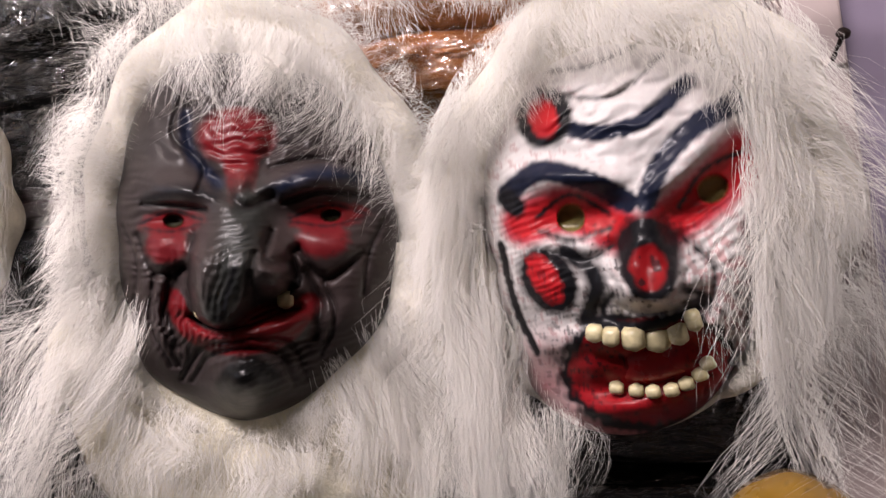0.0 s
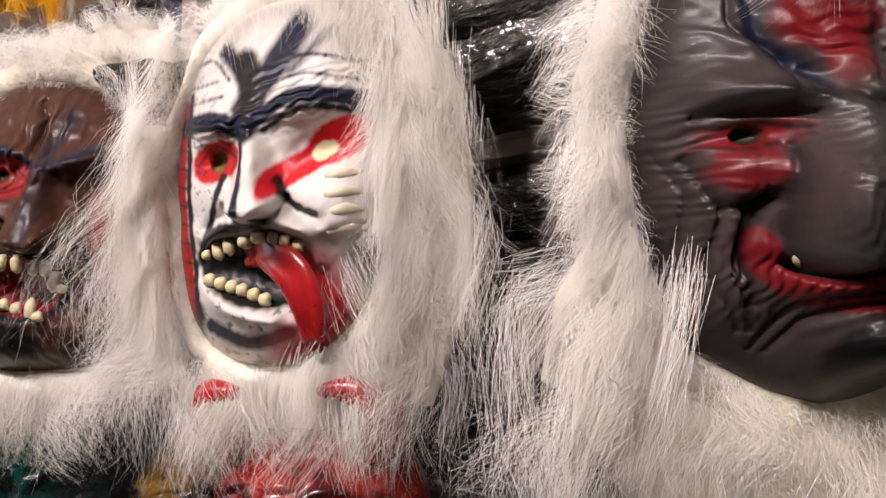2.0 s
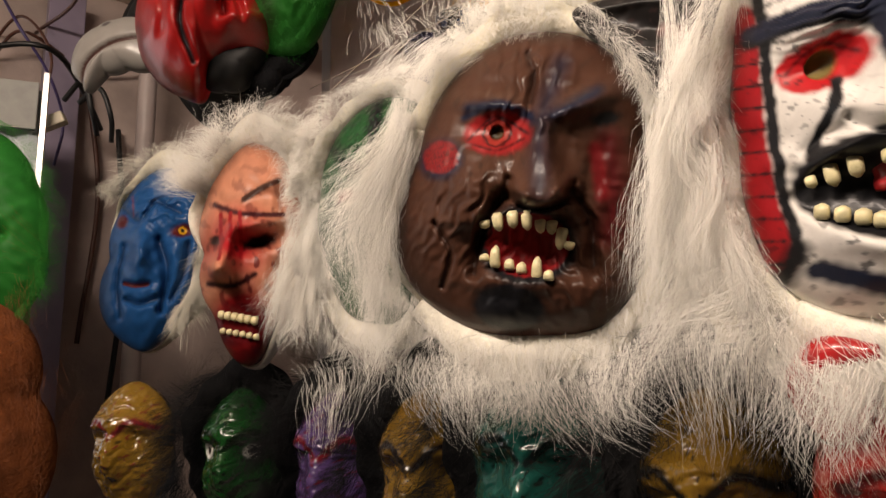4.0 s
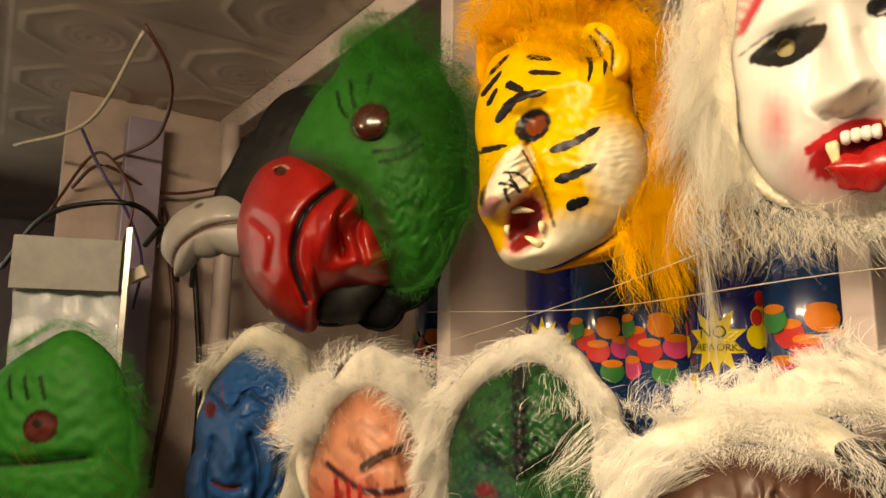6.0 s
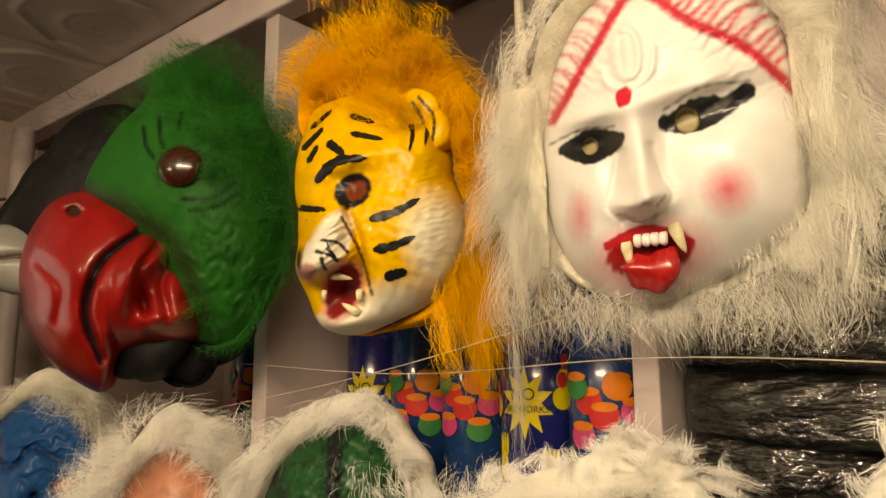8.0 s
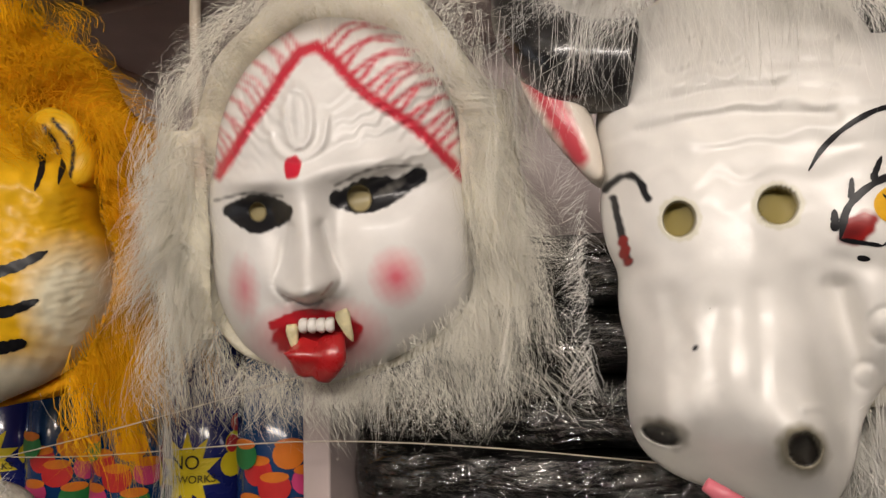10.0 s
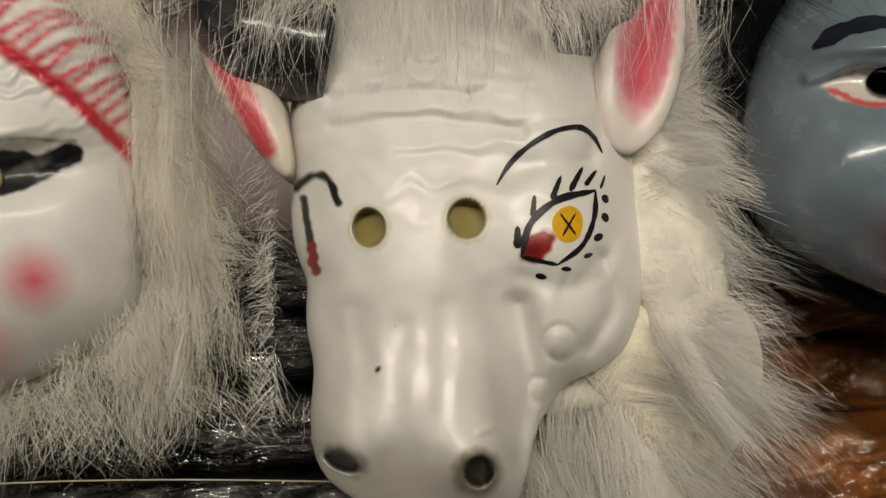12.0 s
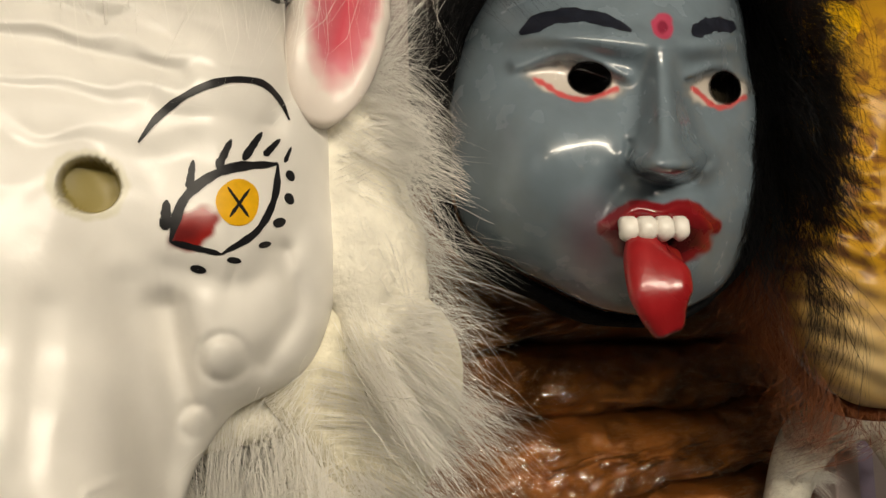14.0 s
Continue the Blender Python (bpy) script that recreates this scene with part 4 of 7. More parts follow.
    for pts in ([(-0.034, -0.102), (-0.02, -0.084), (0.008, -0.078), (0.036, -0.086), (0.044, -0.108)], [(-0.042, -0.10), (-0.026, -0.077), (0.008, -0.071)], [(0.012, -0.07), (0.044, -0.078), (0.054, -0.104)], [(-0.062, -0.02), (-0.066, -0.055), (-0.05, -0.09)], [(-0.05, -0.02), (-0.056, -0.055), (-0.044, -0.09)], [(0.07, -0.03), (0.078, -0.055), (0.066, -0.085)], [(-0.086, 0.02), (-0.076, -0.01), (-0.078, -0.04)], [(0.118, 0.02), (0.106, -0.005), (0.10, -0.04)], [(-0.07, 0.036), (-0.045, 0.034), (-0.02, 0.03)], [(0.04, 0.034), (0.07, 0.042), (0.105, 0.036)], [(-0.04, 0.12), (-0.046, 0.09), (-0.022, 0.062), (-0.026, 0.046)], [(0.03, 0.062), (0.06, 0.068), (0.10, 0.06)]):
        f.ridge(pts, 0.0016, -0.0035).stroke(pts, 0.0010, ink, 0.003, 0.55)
    f.spot(0.010, -0.106, 0.025, 0.020, 8, (0.004, 0.004, 0.004), 0.004, 1.0).spot(0.045, -0.028, 0.008, 0.005, 40, BLACK, 0.004, 0.8).speckle(0, 0, 0.12, 0.15, (0.02, 0.016, 0.016), 90, 0.5, 0.4)
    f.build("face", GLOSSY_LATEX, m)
    tooth(m, f, 0.040, -0.042, 0.0115, 0.013, out=0.002)
    tooth(m, f, -0.026, -0.046, 0.008, 0.018, out=0.004)
    wd = [(-180, 0.03), (-120, 0.03), (-90, 0.03), (-60, 0.05), (0, 0.03), (60, 0.05), (90, 0.055), (130, 0.04)]
    hood(f.o, wd, WHITE_PILE, m, 0.03, -0.01)
    fur_body(m, [(-0.100, 0.0, -0.02), (-0.12, -0.005, -0.07), (-0.145, 0.0, -0.12)], [0.010, 0.024, 0.010], WHITE_PILE)
    fur_body(m, [(0.135, 0.0, 0.0), (0.14, -0.006, -0.08), (0.13, -0.002, -0.17)], [0.014, 0.026, 0.014], WHITE_PILE)
    h = Hair(1).ring(f.o, wd, 9000, 0.05, kd=0.35, kr=0.8, h0=0.03, hb=-0.008).ring(f.o, wd, 2400, 0.04, kr=0.1, kd=0.5, kn=0.9, h0=0.03, hb=-0.006, a0=80, a1=215).ring(f.o, [(0, 0.012)], 2600, 0.026, kr=0.25, kd=0.35, kn=0.9, h0=0.022, hb=-0.004, clumps=220)
    h.ring(f.o, [(0, 0.02)], 1700, 0.085, kr=-0.45, kd=0.75, kn=0.5, h0=0.02, hb=0.014, a0=30, a1=100, clumps=34)
    h.lock((0.01, 0.0, 0.185), (0.06, 0.015, 0.010), (0.0, 0.35, 0.5), 0.06, 2200, 40, jit=0.22)
    h.lock((-0.10, 0.02, -0.06), (0.02, 0.01, 0.03), (-0.7, 0.2, -0.8), 0.13, 1300, 9, jit=0.2).lock((-0.03, 0.012, -0.15), (0.06, 0.012, 0.012), (-0.1, 0.2, -1), 0.10, 1300, 12, jit=0.2).lock((0.12, 0.02, -0.10), (0.025, 0.012, 0.025), (0.3, 0.3, -0.9), 0.11, 2600, 18)
    h.build("fur", WHITE_FUR, m)
    bib = Relief([(-0.13, -0.08), (-0.09, -0.2), (0.02, -0.235), (0.13, -0.22), (0.16, -0.10), (0.06, -0.06), (-0.05, -0.06)], 0.012, (0.78, 0.72, 0.55), c=(0.02, -0.15), nr=30, na=120, lift=-0.012).rough(16, 0.006)
    bib.build("neck_cloth", CREAM_PILE, m, "cream cloth below the chin")


def demon_mask():
    m = thing("demon_mask", (0.12, 0.505, 1.52), -10, -15, 0, "white, black and red grinning demon mask with white hair", "mask", MASKS, front=(0.135, 0.06, 0.453))
    out = [(-0.032, 0.125), (-0.056, 0.093), (-0.063, 0.057), (-0.06, 0.015), (-0.053, -0.036), (-0.047, -0.078), (-0.023, -0.103), (0.02, -0.111), (0.063, -0.095), (0.09, -0.065), (0.11, -0.023), (0.121, 0.021), (0.116, 0.07), (0.114, 0.107), (0.082, 0.136), (0.031, 0.152), (-0.01, 0.143)]
    f = Relief(out, 0.048, (0.72, 0.69, 0.67), seed=21, nr=114, na=450)
    f.nose([(0.048, 0.048), (0.047, 0.020), (0.045, -0.006)], (0.008, 0.013, 0.020), (0.006, 0.020, 0.030)).droop(0.045, -0.008, 0.016, 0.010, 0, 0.0, -0.007).ridge([(0.022, -0.002), (0.026, -0.020), (0.045, -0.027), (0.064, -0.020), (0.068, -0.002)], 0.0022, -0.005)
    f.bump((0.028, -0.008, 0.008, 0.008, 0, 0.012), (0.062, -0.008, 0.008, 0.008, 0, 0.012), (0.0, 0.07, 0.03, 0.008, -12, 0.010), (0.085, 0.072, 0.032, 0.008, 40, 0.010), (0.0, 0.042, 0.026, 0.011, 0, -0.008), (0.089, 0.046, 0.024, 0.010, 25, -0.008), (-0.028, -0.0, 0.016, 0.02, 20, 0.008), (0.095, -0.01, 0.014, 0.022, -20, 0.010))
    f.bump((0.03, -0.062, 0.042, 0.022, 8, -0.014), (0.03, -0.04, 0.045, 0.007, 6, 0.012), (0.038, -0.088, 0.042, 0.008, 8, 0.010), (0.02, -0.102, 0.03, 0.010, 0, 0.008), (0.046, 0.004, 0.010, 0.011, 0, -0.006), (-0.01, 0.113, 0.013, 0.014, 0, 0.006), (0.045, 0.10, 0.03, 0.02, 0, 0.006))
    f.wrinkle(-0.045, 0.06, 0.015, 0.05, 15, 0.005, 0.0006).wrinkle(0.05, 0.12, 0.05, 0.02, 10, 0.012, 0.0018).wrinkle(0.1, 0.02, 0.02, 0.04, 30, 0.006, 0.0008).rough(60, 0.0006)
    f.speckle(-0.03, 0.03, 0.04, 0.12, (0.35, 0.05, 0.05), 70, 0.2, 0.4).speckle(0.1, -0.03, 0.03, 0.06, (0.45, 0.05, 0.06), 70, 0.0, 0.6)
    f.spot(-0.035, -0.075, 0.03, 0.03, 0, (0.55, 0.10, 0.12), 0.02, 0.5).spot(0.02, -0.105, 0.07, 0.014, 5, (0.60, 0.12, 0.14), 0.012, 0.8)
    for pts in ([(-0.036, 0.043), (-0.004, 0.048), (0.03, 0.030)], [(0.060, 0.030), (0.085, 0.044), (0.112, 0.066)]):
        f.stroke(pts, 0.017, (0.50, 0.06, 0.08), 0.007, 0.9).stroke(pts, 0.011, RED, 0.004, 0.9)
    f.stroke([(-0.044, 0.066), (-0.02, 0.077), (0.012, 0.066), (0.038, 0.048)], 0.0075, NAVY, 0.003, 1).stroke([(0.05, 0.046), (0.062, 0.068), (0.08, 0.085), (0.115, 0.10)], 0.0072, NAVY, 0.003, 1)
    f.stroke([(0.0, 0.104), (0.03, 0.095), (0.055, 0.098), (0.085, 0.116)], 0.0055, NAVY, 0.003, 1).stroke([(-0.045, 0.062), (-0.04, 0.055)], 0.008, BLACK, 0.004, 0.9)
    f.spot(-0.010, 0.113, 0.020, 0.021, 0, BLACK, 0.004).spot(-0.010, 0.113, 0.010, 0.014, 10, RED, 0.003)
    f.spot(-0.024, 0.001, 0.020, 0.026, 25, BLACK, 0.005, 0.95).spot(-0.026, 0.002, 0.010, 0.019, 25, RED, 0.003).stroke([(-0.008, 0.02), (0.01, 0.0), (0.0, -0.03)], 0.008, BLACK, 0.006, 0.8)
    f.spot(0.047, 0.016, 0.022, 0.022, 0, BLACK, 0.006, 0.9).spot(0.046, 0.003, 0.018, 0.017, 0, BLACK, 0.003).spot(0.046, 0.006, 0.012, 0.012, 0, (0.26, 0.008, 0.010), 0.003)
    f.spot(0.035, -0.066, 0.061, 0.043, 6, BLACK, 0.004, rag=0.003).spot(0.035, -0.066, 0.053, 0.036, 6, (0.34, 0.01, 0.014), 0.003, rag=0.002).bump((0.0, -0.062, 0.010, 0.008, 0, 0.008), (0.028, -0.066, 0.016, 0.007, 0, 0.007), (0.062, -0.060, 0.012, 0.008, 0, 0.008)).speckle(0.035, -0.066, 0.04, 0.025, (0.08, 0.004, 0.005), 70, 0.35, 0.8).stroke([(0.0, -0.03), (0.04, -0.036), (0.075, -0.022)], 0.006, BLACK, 0.004, 0.8).spot(0.04, -0.02, 0.022, 0.008, -5, WHITE, 0.004, 0.9)
    f.stroke([(-0.055, 0.03), (-0.05, -0.02), (-0.04, -0.05)], 0.003, BLACK, 0.002, 0.9).spot(0.114, 0.018, 0.010, 0.014, 0, BLACK, 0.005, 0.9).stroke([(0.11, 0.0), (0.1, -0.04)], 0.005, BLACK, 0.006, 0.7).spot(0.075, -0.095, 0.03, 0.012, 30, BLACK, 0.01, 0.8)
    f.speckle(0.03, 0.0, 0.05, 0.03, BLACK, 60, 0.25, 0.85).speckle(0.0, -0.05, 0.03, 0.04, BLACK, 80, 0.2, 0.8).speckle(0.09, -0.05, 0.02, 0.04, BLACK, 80, 0.3, 0.8).stroke([(-0.025, 0.046), (0.0, 0.058), (0.025, 0.042)], 0.0018, BLACK, 0.002, 0.85).stroke([(-0.025, 0.036), (0.0, 0.027), (0.025, 0.032)], 0.0018, BLACK, 0.003, 0.8).stroke([(0.07, 0.04), (0.09, 0.062), (0.11, 0.068)], 0.0018, BLACK, 0.002, 0.85)
    f.hole(-0.001, 0.042, 0.0095, 0.0095, 0, (0.17, 0.14, 0.04), 0.006).hole(0.091, 0.048, 0.009, 0.008, 30, (0.17, 0.14, 0.04), 0.006)
    for pts, w in (([(0.0, 0.125), (0.04, 0.118), (0.075, 0.138)], 0.0012), ([(-0.02, 0.145), (0.03, 0.14), (0.06, 0.147)], 0.0010), ([(-0.02, 0.02), (0.005, 0.012), (0.025, 0.02)], 0.002), ([(0.07, 0.02), (0.085, 0.0), (0.08, -0.03)], 0.0018), ([(0.02, -0.01), (0.012, -0.025), (0.02, -0.034)], 0.003), ([(0.066, -0.01), (0.078, -0.02), (0.07, -0.03)], 0.003)):
        f.stroke(pts, w, BLACK, 0.003, 0.8).ridge(pts, w * 1.6, -0.003)
    f.build("face", GLOSSY_LATEX, m)
    for u, v, w, h in ((0.004, -0.039, 0.010, 0.011), (0.015, -0.042, 0.010, 0.012), (0.030, -0.044, 0.0135, 0.015), (0.0455, -0.045, 0.0145, 0.016), (0.059, -0.042, 0.011, 0.014), (0.0695, -0.034, 0.009, 0.013)):
        tooth(m, f, u, v, w, h, rot=(u - 0.035) * 300, out=0.004)
    for u, v in ((0.014, -0.077), (0.027, -0.079), (0.038, -0.080), (0.050, -0.079), (0.060, -0.075), (0.069, -0.069), (0.0745, -0.062)):
        tooth(m, f, u, v, 0.009, 0.0085, rot=(u - 0.035) * 500, out=0.003, up=True)
    sweep("tongue", [(0.0, -0.020, -0.058), (0.035, -0.026, -0.063), (0.07, -0.02, -0.056)], [0.008, 0.012, 0.008], TONGUE, m, n=16, sides=14, flat=0.5)
    wd = [(-180, 0.045), (-120, 0.012), (-90, 0.006), (-50, 0.008), (-20, 0.04), (0, 0.05), (60, 0.055), (90, 0.05), (140, 0.05)]
    hood(f.o, wd, WHITE_PILE, m, 0.035, -0.012)
    fur_body(m, [(-0.085, 0.0, 0.08), (-0.09, -0.008, 0.0), (-0.085, -0.008, -0.08), (-0.078, 0.0, -0.14)], [0.018, 0.022, 0.022, 0.008], WHITE_PILE)
    fur_body(m, [(0.13, 0.0, 0.09), (0.134, -0.004, 0.02), (0.132, -0.002, -0.06)], [0.016, 0.017, 0.007], WHITE_PILE)
    h = Hair(2).ring(f.o, wd, 8500, 0.065, kd=0.8, kr=0.34, h0=0.035, hb=-0.01, a0=-15, a1=235)
    h.ring(f.o, [(0, 0.02)], 1100, 0.045, kr=-0.3, kd=0.6, kn=0.4, h0=0.02, hb=0.006, a0=40, a1=140, clumps=26)
    h.lock((-0.075, 0.02, 0.0), (0.012, 0.01, 0.05), (-0.15, 0.2, -1), 0.14, 3000, 20).lock((0.128, 0.015, 0.02), (0.010, 0.01, 0.05), (0.0, 0.15, -1), 0.11, 2200, 20).lock((-0.06, 0.02, -0.09), (0.02, 0.01, 0.02), (-0.1, 0.3, -1), 0.10, 2000, 14)
    h.lock((0.05, 0.0, 0.20), (0.06, 0.015, 0.012), (0.25, 0.3, 0.9), 0.11, 3000, 26, jit=0.3)
    h.build("hair", WHITE_FUR, m)
    crown(m, [(0.03, 0.06, 0.23), (0.08, 0.085, 0.28), (0.13, 0.085, 0.29), (0.17, 0.06, 0.24)], [0.014, 0.022, 0.022, 0.014], WHITE_PILE, WHITE_FUR, seed=24)


def tongue_mask():
    m = thing("tongue_mask", (-0.46, 0.405, 1.58), 15, -5, 0, "white and black mask with lolling red tongue and white fur", "mask", MASKS, front=(0.137, -0.099, 0.449))
    out = [(-0.03, 0.150), (-0.074, 0.12), (-0.096, 0.055), (-0.099, -0.005), (-0.098, -0.05), (-0.088, -0.09), (-0.06, -0.116), (-0.02, -0.124), (0.021, -0.110), (0.058, -0.075), (0.074, -0.03), (0.076, 0.04), (0.07, 0.09), (0.045, 0.135), (0.01, 0.152)]
    f = Relief(out, 0.052, (0.76, 0.73, 0.69), seed=31, nr=114, na=450)
    f.nose([(-0.026, 0.062), (-0.022, 0.035), (-0.023, 0.008)], (0.007, 0.011, 0.016), (0.008, 0.026, 0.036)).droop(-0.023, 0.006, 0.014, 0.010, 0, 0.0, -0.008).ridge([(-0.05, 0.004), (-0.04, -0.007), (-0.024, -0.009), (-0.006, -0.006), (0.004, 0.006)], 0.0022, -0.006)
    f.bump((-0.042, 0.006, 0.008, 0.008, 0, 0.014), (-0.005, 0.006, 0.008, 0.008, 0, 0.014), (-0.057, 0.036, 0.016, 0.010, 0, -0.010), (0.030, 0.035, 0.024, 0.012, 10, -0.009), (-0.055, 0.068, 0.022, 0.009, 10, 0.009), (0.028, 0.075, 0.034, 0.010, 5, 0.010))
    f.bump((-0.03, -0.044, 0.042, 0.020, -16, -0.016), (-0.028, -0.018, 0.045, 0.006, 0, 0.010), (-0.035, -0.08, 0.04, 0.008, -14, 0.010), (-0.03, -0.100, 0.03, 0.012, 0, 0.010), (0.045, -0.005, 0.02, 0.02, 0, 0.006))
    f.wrinkle(0.03, 0.085, 0.04, 0.012, 8, 0.007, 0.0022).wrinkle(-0.06, 0.07, 0.02, 0.014, 0, 0.006, 0.002).ridge([(-0.045, 0.02), (-0.05, 0.0), (-0.07, -0.015)], 0.004, -0.005).ridge([(0.0, 0.015), (0.01, -0.005), (0.03, -0.015)], 0.004, -0.005).rough(70, 0.0005)
    f.speckle(-0.06, 0.0, 0.03, 0.04, (0.1, 0.09, 0.09), 160, 0.55, 0.7)
    f.stroke([(-0.095, 0.08), (-0.099, 0.0), (-0.09, -0.085)], 0.010, (0.38, 0.012, 0.018), 0.003, 1)
    for k in range(11):
        v = 0.065 - 0.0145 * k
        f.stroke([(-0.106, v), (-0.086, v - 0.003)], 0.0009, BLACK, 0.001, 0.9)
    f.stroke([(-0.083, 0.09), (-0.086, 0.0), (-0.08, -0.08)], 0.0028, BLACK, 0.002, 0.95)
    f.spot(-0.058, 0.038, 0.024, 0.0165, 14, RED, 0.003).spot(0.046, 0.043, 0.026, 0.0155, 20, (0.62, 0.016, 0.022), 0.003).stroke([(-0.004, 0.020), (0.022, 0.030), (0.046, 0.042)], 0.010, (0.62, 0.016, 0.022), 0.003)
    f.stroke([(0.015, 0.132), (-0.005, 0.105), (-0.028, 0.078)], 0.012, NAVY, 0.006, 0.95).stroke([(-0.05, 0.122), (-0.03, 0.1), (-0.02, 0.08)], 0.007, NAVY, 0.005, 0.9).stroke([(0.04, 0.128), (0.01, 0.10)], 0.005, NAVY, 0.006, 0.7)
    f.stroke([(-0.09, 0.062), (-0.06, 0.066), (-0.034, 0.058)], 0.0045, BLACK, 0.003).stroke([(-0.03, 0.11), (-0.022, 0.085), (-0.028, 0.062)], 0.012, BLACK, 0.005, 0.95).stroke([(-0.012, 0.058), (0.02, 0.072), (0.066, 0.060)], 0.0034, BLACK, 0.003, 0.9).stroke([(-0.090, 0.110), (-0.06, 0.115), (-0.045, 0.10)], 0.0014, BLACK, 0.002, 0.8).stroke([(-0.018, 0.104), (0.02, 0.110), (0.064, 0.096)], 0.0016, BLACK, 0.002, 0.8)
    f.stroke([(-0.088, 0.068), (-0.06, 0.072), (-0.03, 0.064)], 0.0058, NAVY, 0.003).stroke([(-0.018, 0.066), (0.012, 0.081), (0.04, 0.078), (0.068, 0.068)], 0.0062, NAVY, 0.003)
    f.stroke([(-0.022, 0.088), (0.02, 0.096), (0.06, 0.085)], 0.0012, BLACK, 0.002, 0.8).stroke([(-0.088, 0.083), (-0.05, 0.088)], 0.0012, BLACK, 0.002, 0.8).stroke([(-0.09, 0.095), (-0.055, 0.1)], 0.0012, BLACK, 0.002, 0.7)
    f.stroke([(-0.032, 0.06), (-0.029, 0.025), (-0.03, 0.004)], 0.0036, NAVY, 0.002, 0.95).stroke([(-0.052, 0.025), (-0.062, 0.0), (-0.07, -0.02)], 0.003, BLACK, 0.002, 0.95).stroke([(-0.002, 0.02), (0.01, 0.0), (0.028, -0.010)], 0.003, BLACK, 0.002, 0.95)
    f.spot(-0.037, -0.006, 0.006, 0.0035, 20, BLACK, 0.002, 0.9).spot(-0.014, -0.006, 0.006, 0.0035, -20, BLACK, 0.002, 0.9).stroke([(-0.045, -0.012), (-0.028, -0.010), (-0.008, -0.012)], 0.0016, BLACK, 0.003, 0.8).speckle(-0.03, -0.08, 0.06, 0.03, BLACK, 70, 0.3, 0.85).speckle(-0.075, 0.05, 0.02, 0.05, BLACK, 90, 0.3, 0.7)
    f.spot(-0.028, -0.043, 0.053, 0.033, -14, BLACK, 0.003).ridge([(-0.08, -0.035), (-0.06, -0.016), (-0.02, -0.008), (0.02, -0.024), (0.026, -0.045)], 0.0035, 0.006).ridge([(-0.078, -0.055), (-0.05, -0.075), (-0.01, -0.086)], 0.004, 0.006)
    f.stroke([(-0.07, -0.088), (-0.03, -0.102), (0.0, -0.095)], 0.006, NAVY, 0.004, 0.9).stroke([(-0.08, -0.075), (-0.085, -0.095)], 0.006, BLACK, 0.005, 0.8).spot(0.062, -0.045, 0.012, 0.014, 0, BLACK, 0.008, 0.8)
    f.stroke([(0.02, -0.05), (0.035, -0.085), (0.0, -0.112)], 0.017, (0.60, 0.03, 0.04), 0.012, 0.9)
    f.stroke([(-0.076, 0.036), (-0.058, 0.050), (-0.040, 0.040)], 0.0012, (0.12, 0.006, 0.008), 0.002, 0.8).hole(-0.057, 0.037, 0.0075, 0.0090, -20, (0.20, 0.15, 0.05), 0.006).spot(0.034, 0.036, 0.0105, 0.0068, 28, (0.75, 0.70, 0.42), 0.0015)
    f.build("face", GLOSSY_LATEX, m)
    for k in range(4):
        v = 0.016 - 0.013 * k
        sweep("scar_ridge", [(0.036, -f.at(0.036, v) + 0.001, v), (0.048, -f.at(0.048, v), v + 0.002), (0.062, -f.at(0.062, v) + 0.002, v)], [0.0028, 0.0040, 0.0028], mat("cream_latex", (0.74, 0.68, 0.52), 0.4), m, n=10, sides=8, flat=0.6)
    for u, v, w, h, r in ((-0.070, -0.034, 0.007, 0.008, 12), (-0.059, -0.031, 0.009, 0.016, 8), (-0.048, -0.028, 0.009, 0.015, 4), (-0.032, -0.026, 0.011, 0.010, 0), (-0.018, -0.023, 0.011, 0.010, 0), (-0.006, -0.024, 0.008, 0.010, -4), (0.003, -0.027, 0.008, 0.010, -8), (0.013, -0.032, 0.009, 0.009, -14)):
        tooth(m, f, u, v, w * 0.84, h * 0.92, rot=r, out=0.005)
    for u, v in ((-0.067, -0.053), (-0.057, -0.056), (-0.047, -0.059), (-0.038, -0.062), (-0.028, -0.066), (-0.018, -0.070)):
        tooth(m, f, u, v, 0.0080, 0.0095, out=0.005, up=True, rot=-8)
    sweep("tongue", [(-0.036, -0.030, -0.037), (-0.012, -0.050, -0.036), (0.010, -0.056, -0.054), (0.019, -0.054, -0.078), (0.020, -0.047, -0.103)], [0.008, 0.0115, 0.013, 0.012, 0.008], TONGUE, m, "shiny red tongue lolling out", n=26, sides=16, flat=0.38, groove=0.25)
    wd = [(-180, 0.022), (-120, 0.02), (-90, 0.012), (-45, 0.03), (0, 0.04), (60, 0.045), (90, 0.03), (140, 0.02)]
    hood(f.o, wd, WHITE_PILE, m, 0.035, -0.012)
    fur_body(m, [(0.098, 0.0, 0.09), (0.104, -0.012, 0.0), (0.100, -0.012, -0.08), (0.090, -0.008, -0.15)], [0.026, 0.032, 0.028, 0.008], WHITE_PILE)
    fur_body(m, [(-0.122, 0.0, 0.07), (-0.128, -0.006, 0.0), (-0.128, -0.006, -0.06), (-0.120, -0.004, -0.13)], [0.010, 0.015, 0.017, 0.006], WHITE_PILE)
    fur_body(m, [(-0.08, 0.0, -0.120), (-0.03, -0.008, -0.142), (0.03, -0.008, -0.138), (0.08, 0.0, -0.115)], [0.016, 0.022, 0.024, 0.020], WHITE_PILE)
    h = Hair(3).ring(f.o, wd, 8000, 0.065, kd=0.85, kr=0.28, h0=0.036, hb=-0.01).ring(f.o, [(0, 0.012)], 2600, 0.026, kr=0.25, kd=0.35, kn=0.9, h0=0.022, hb=-0.004, clumps=220)
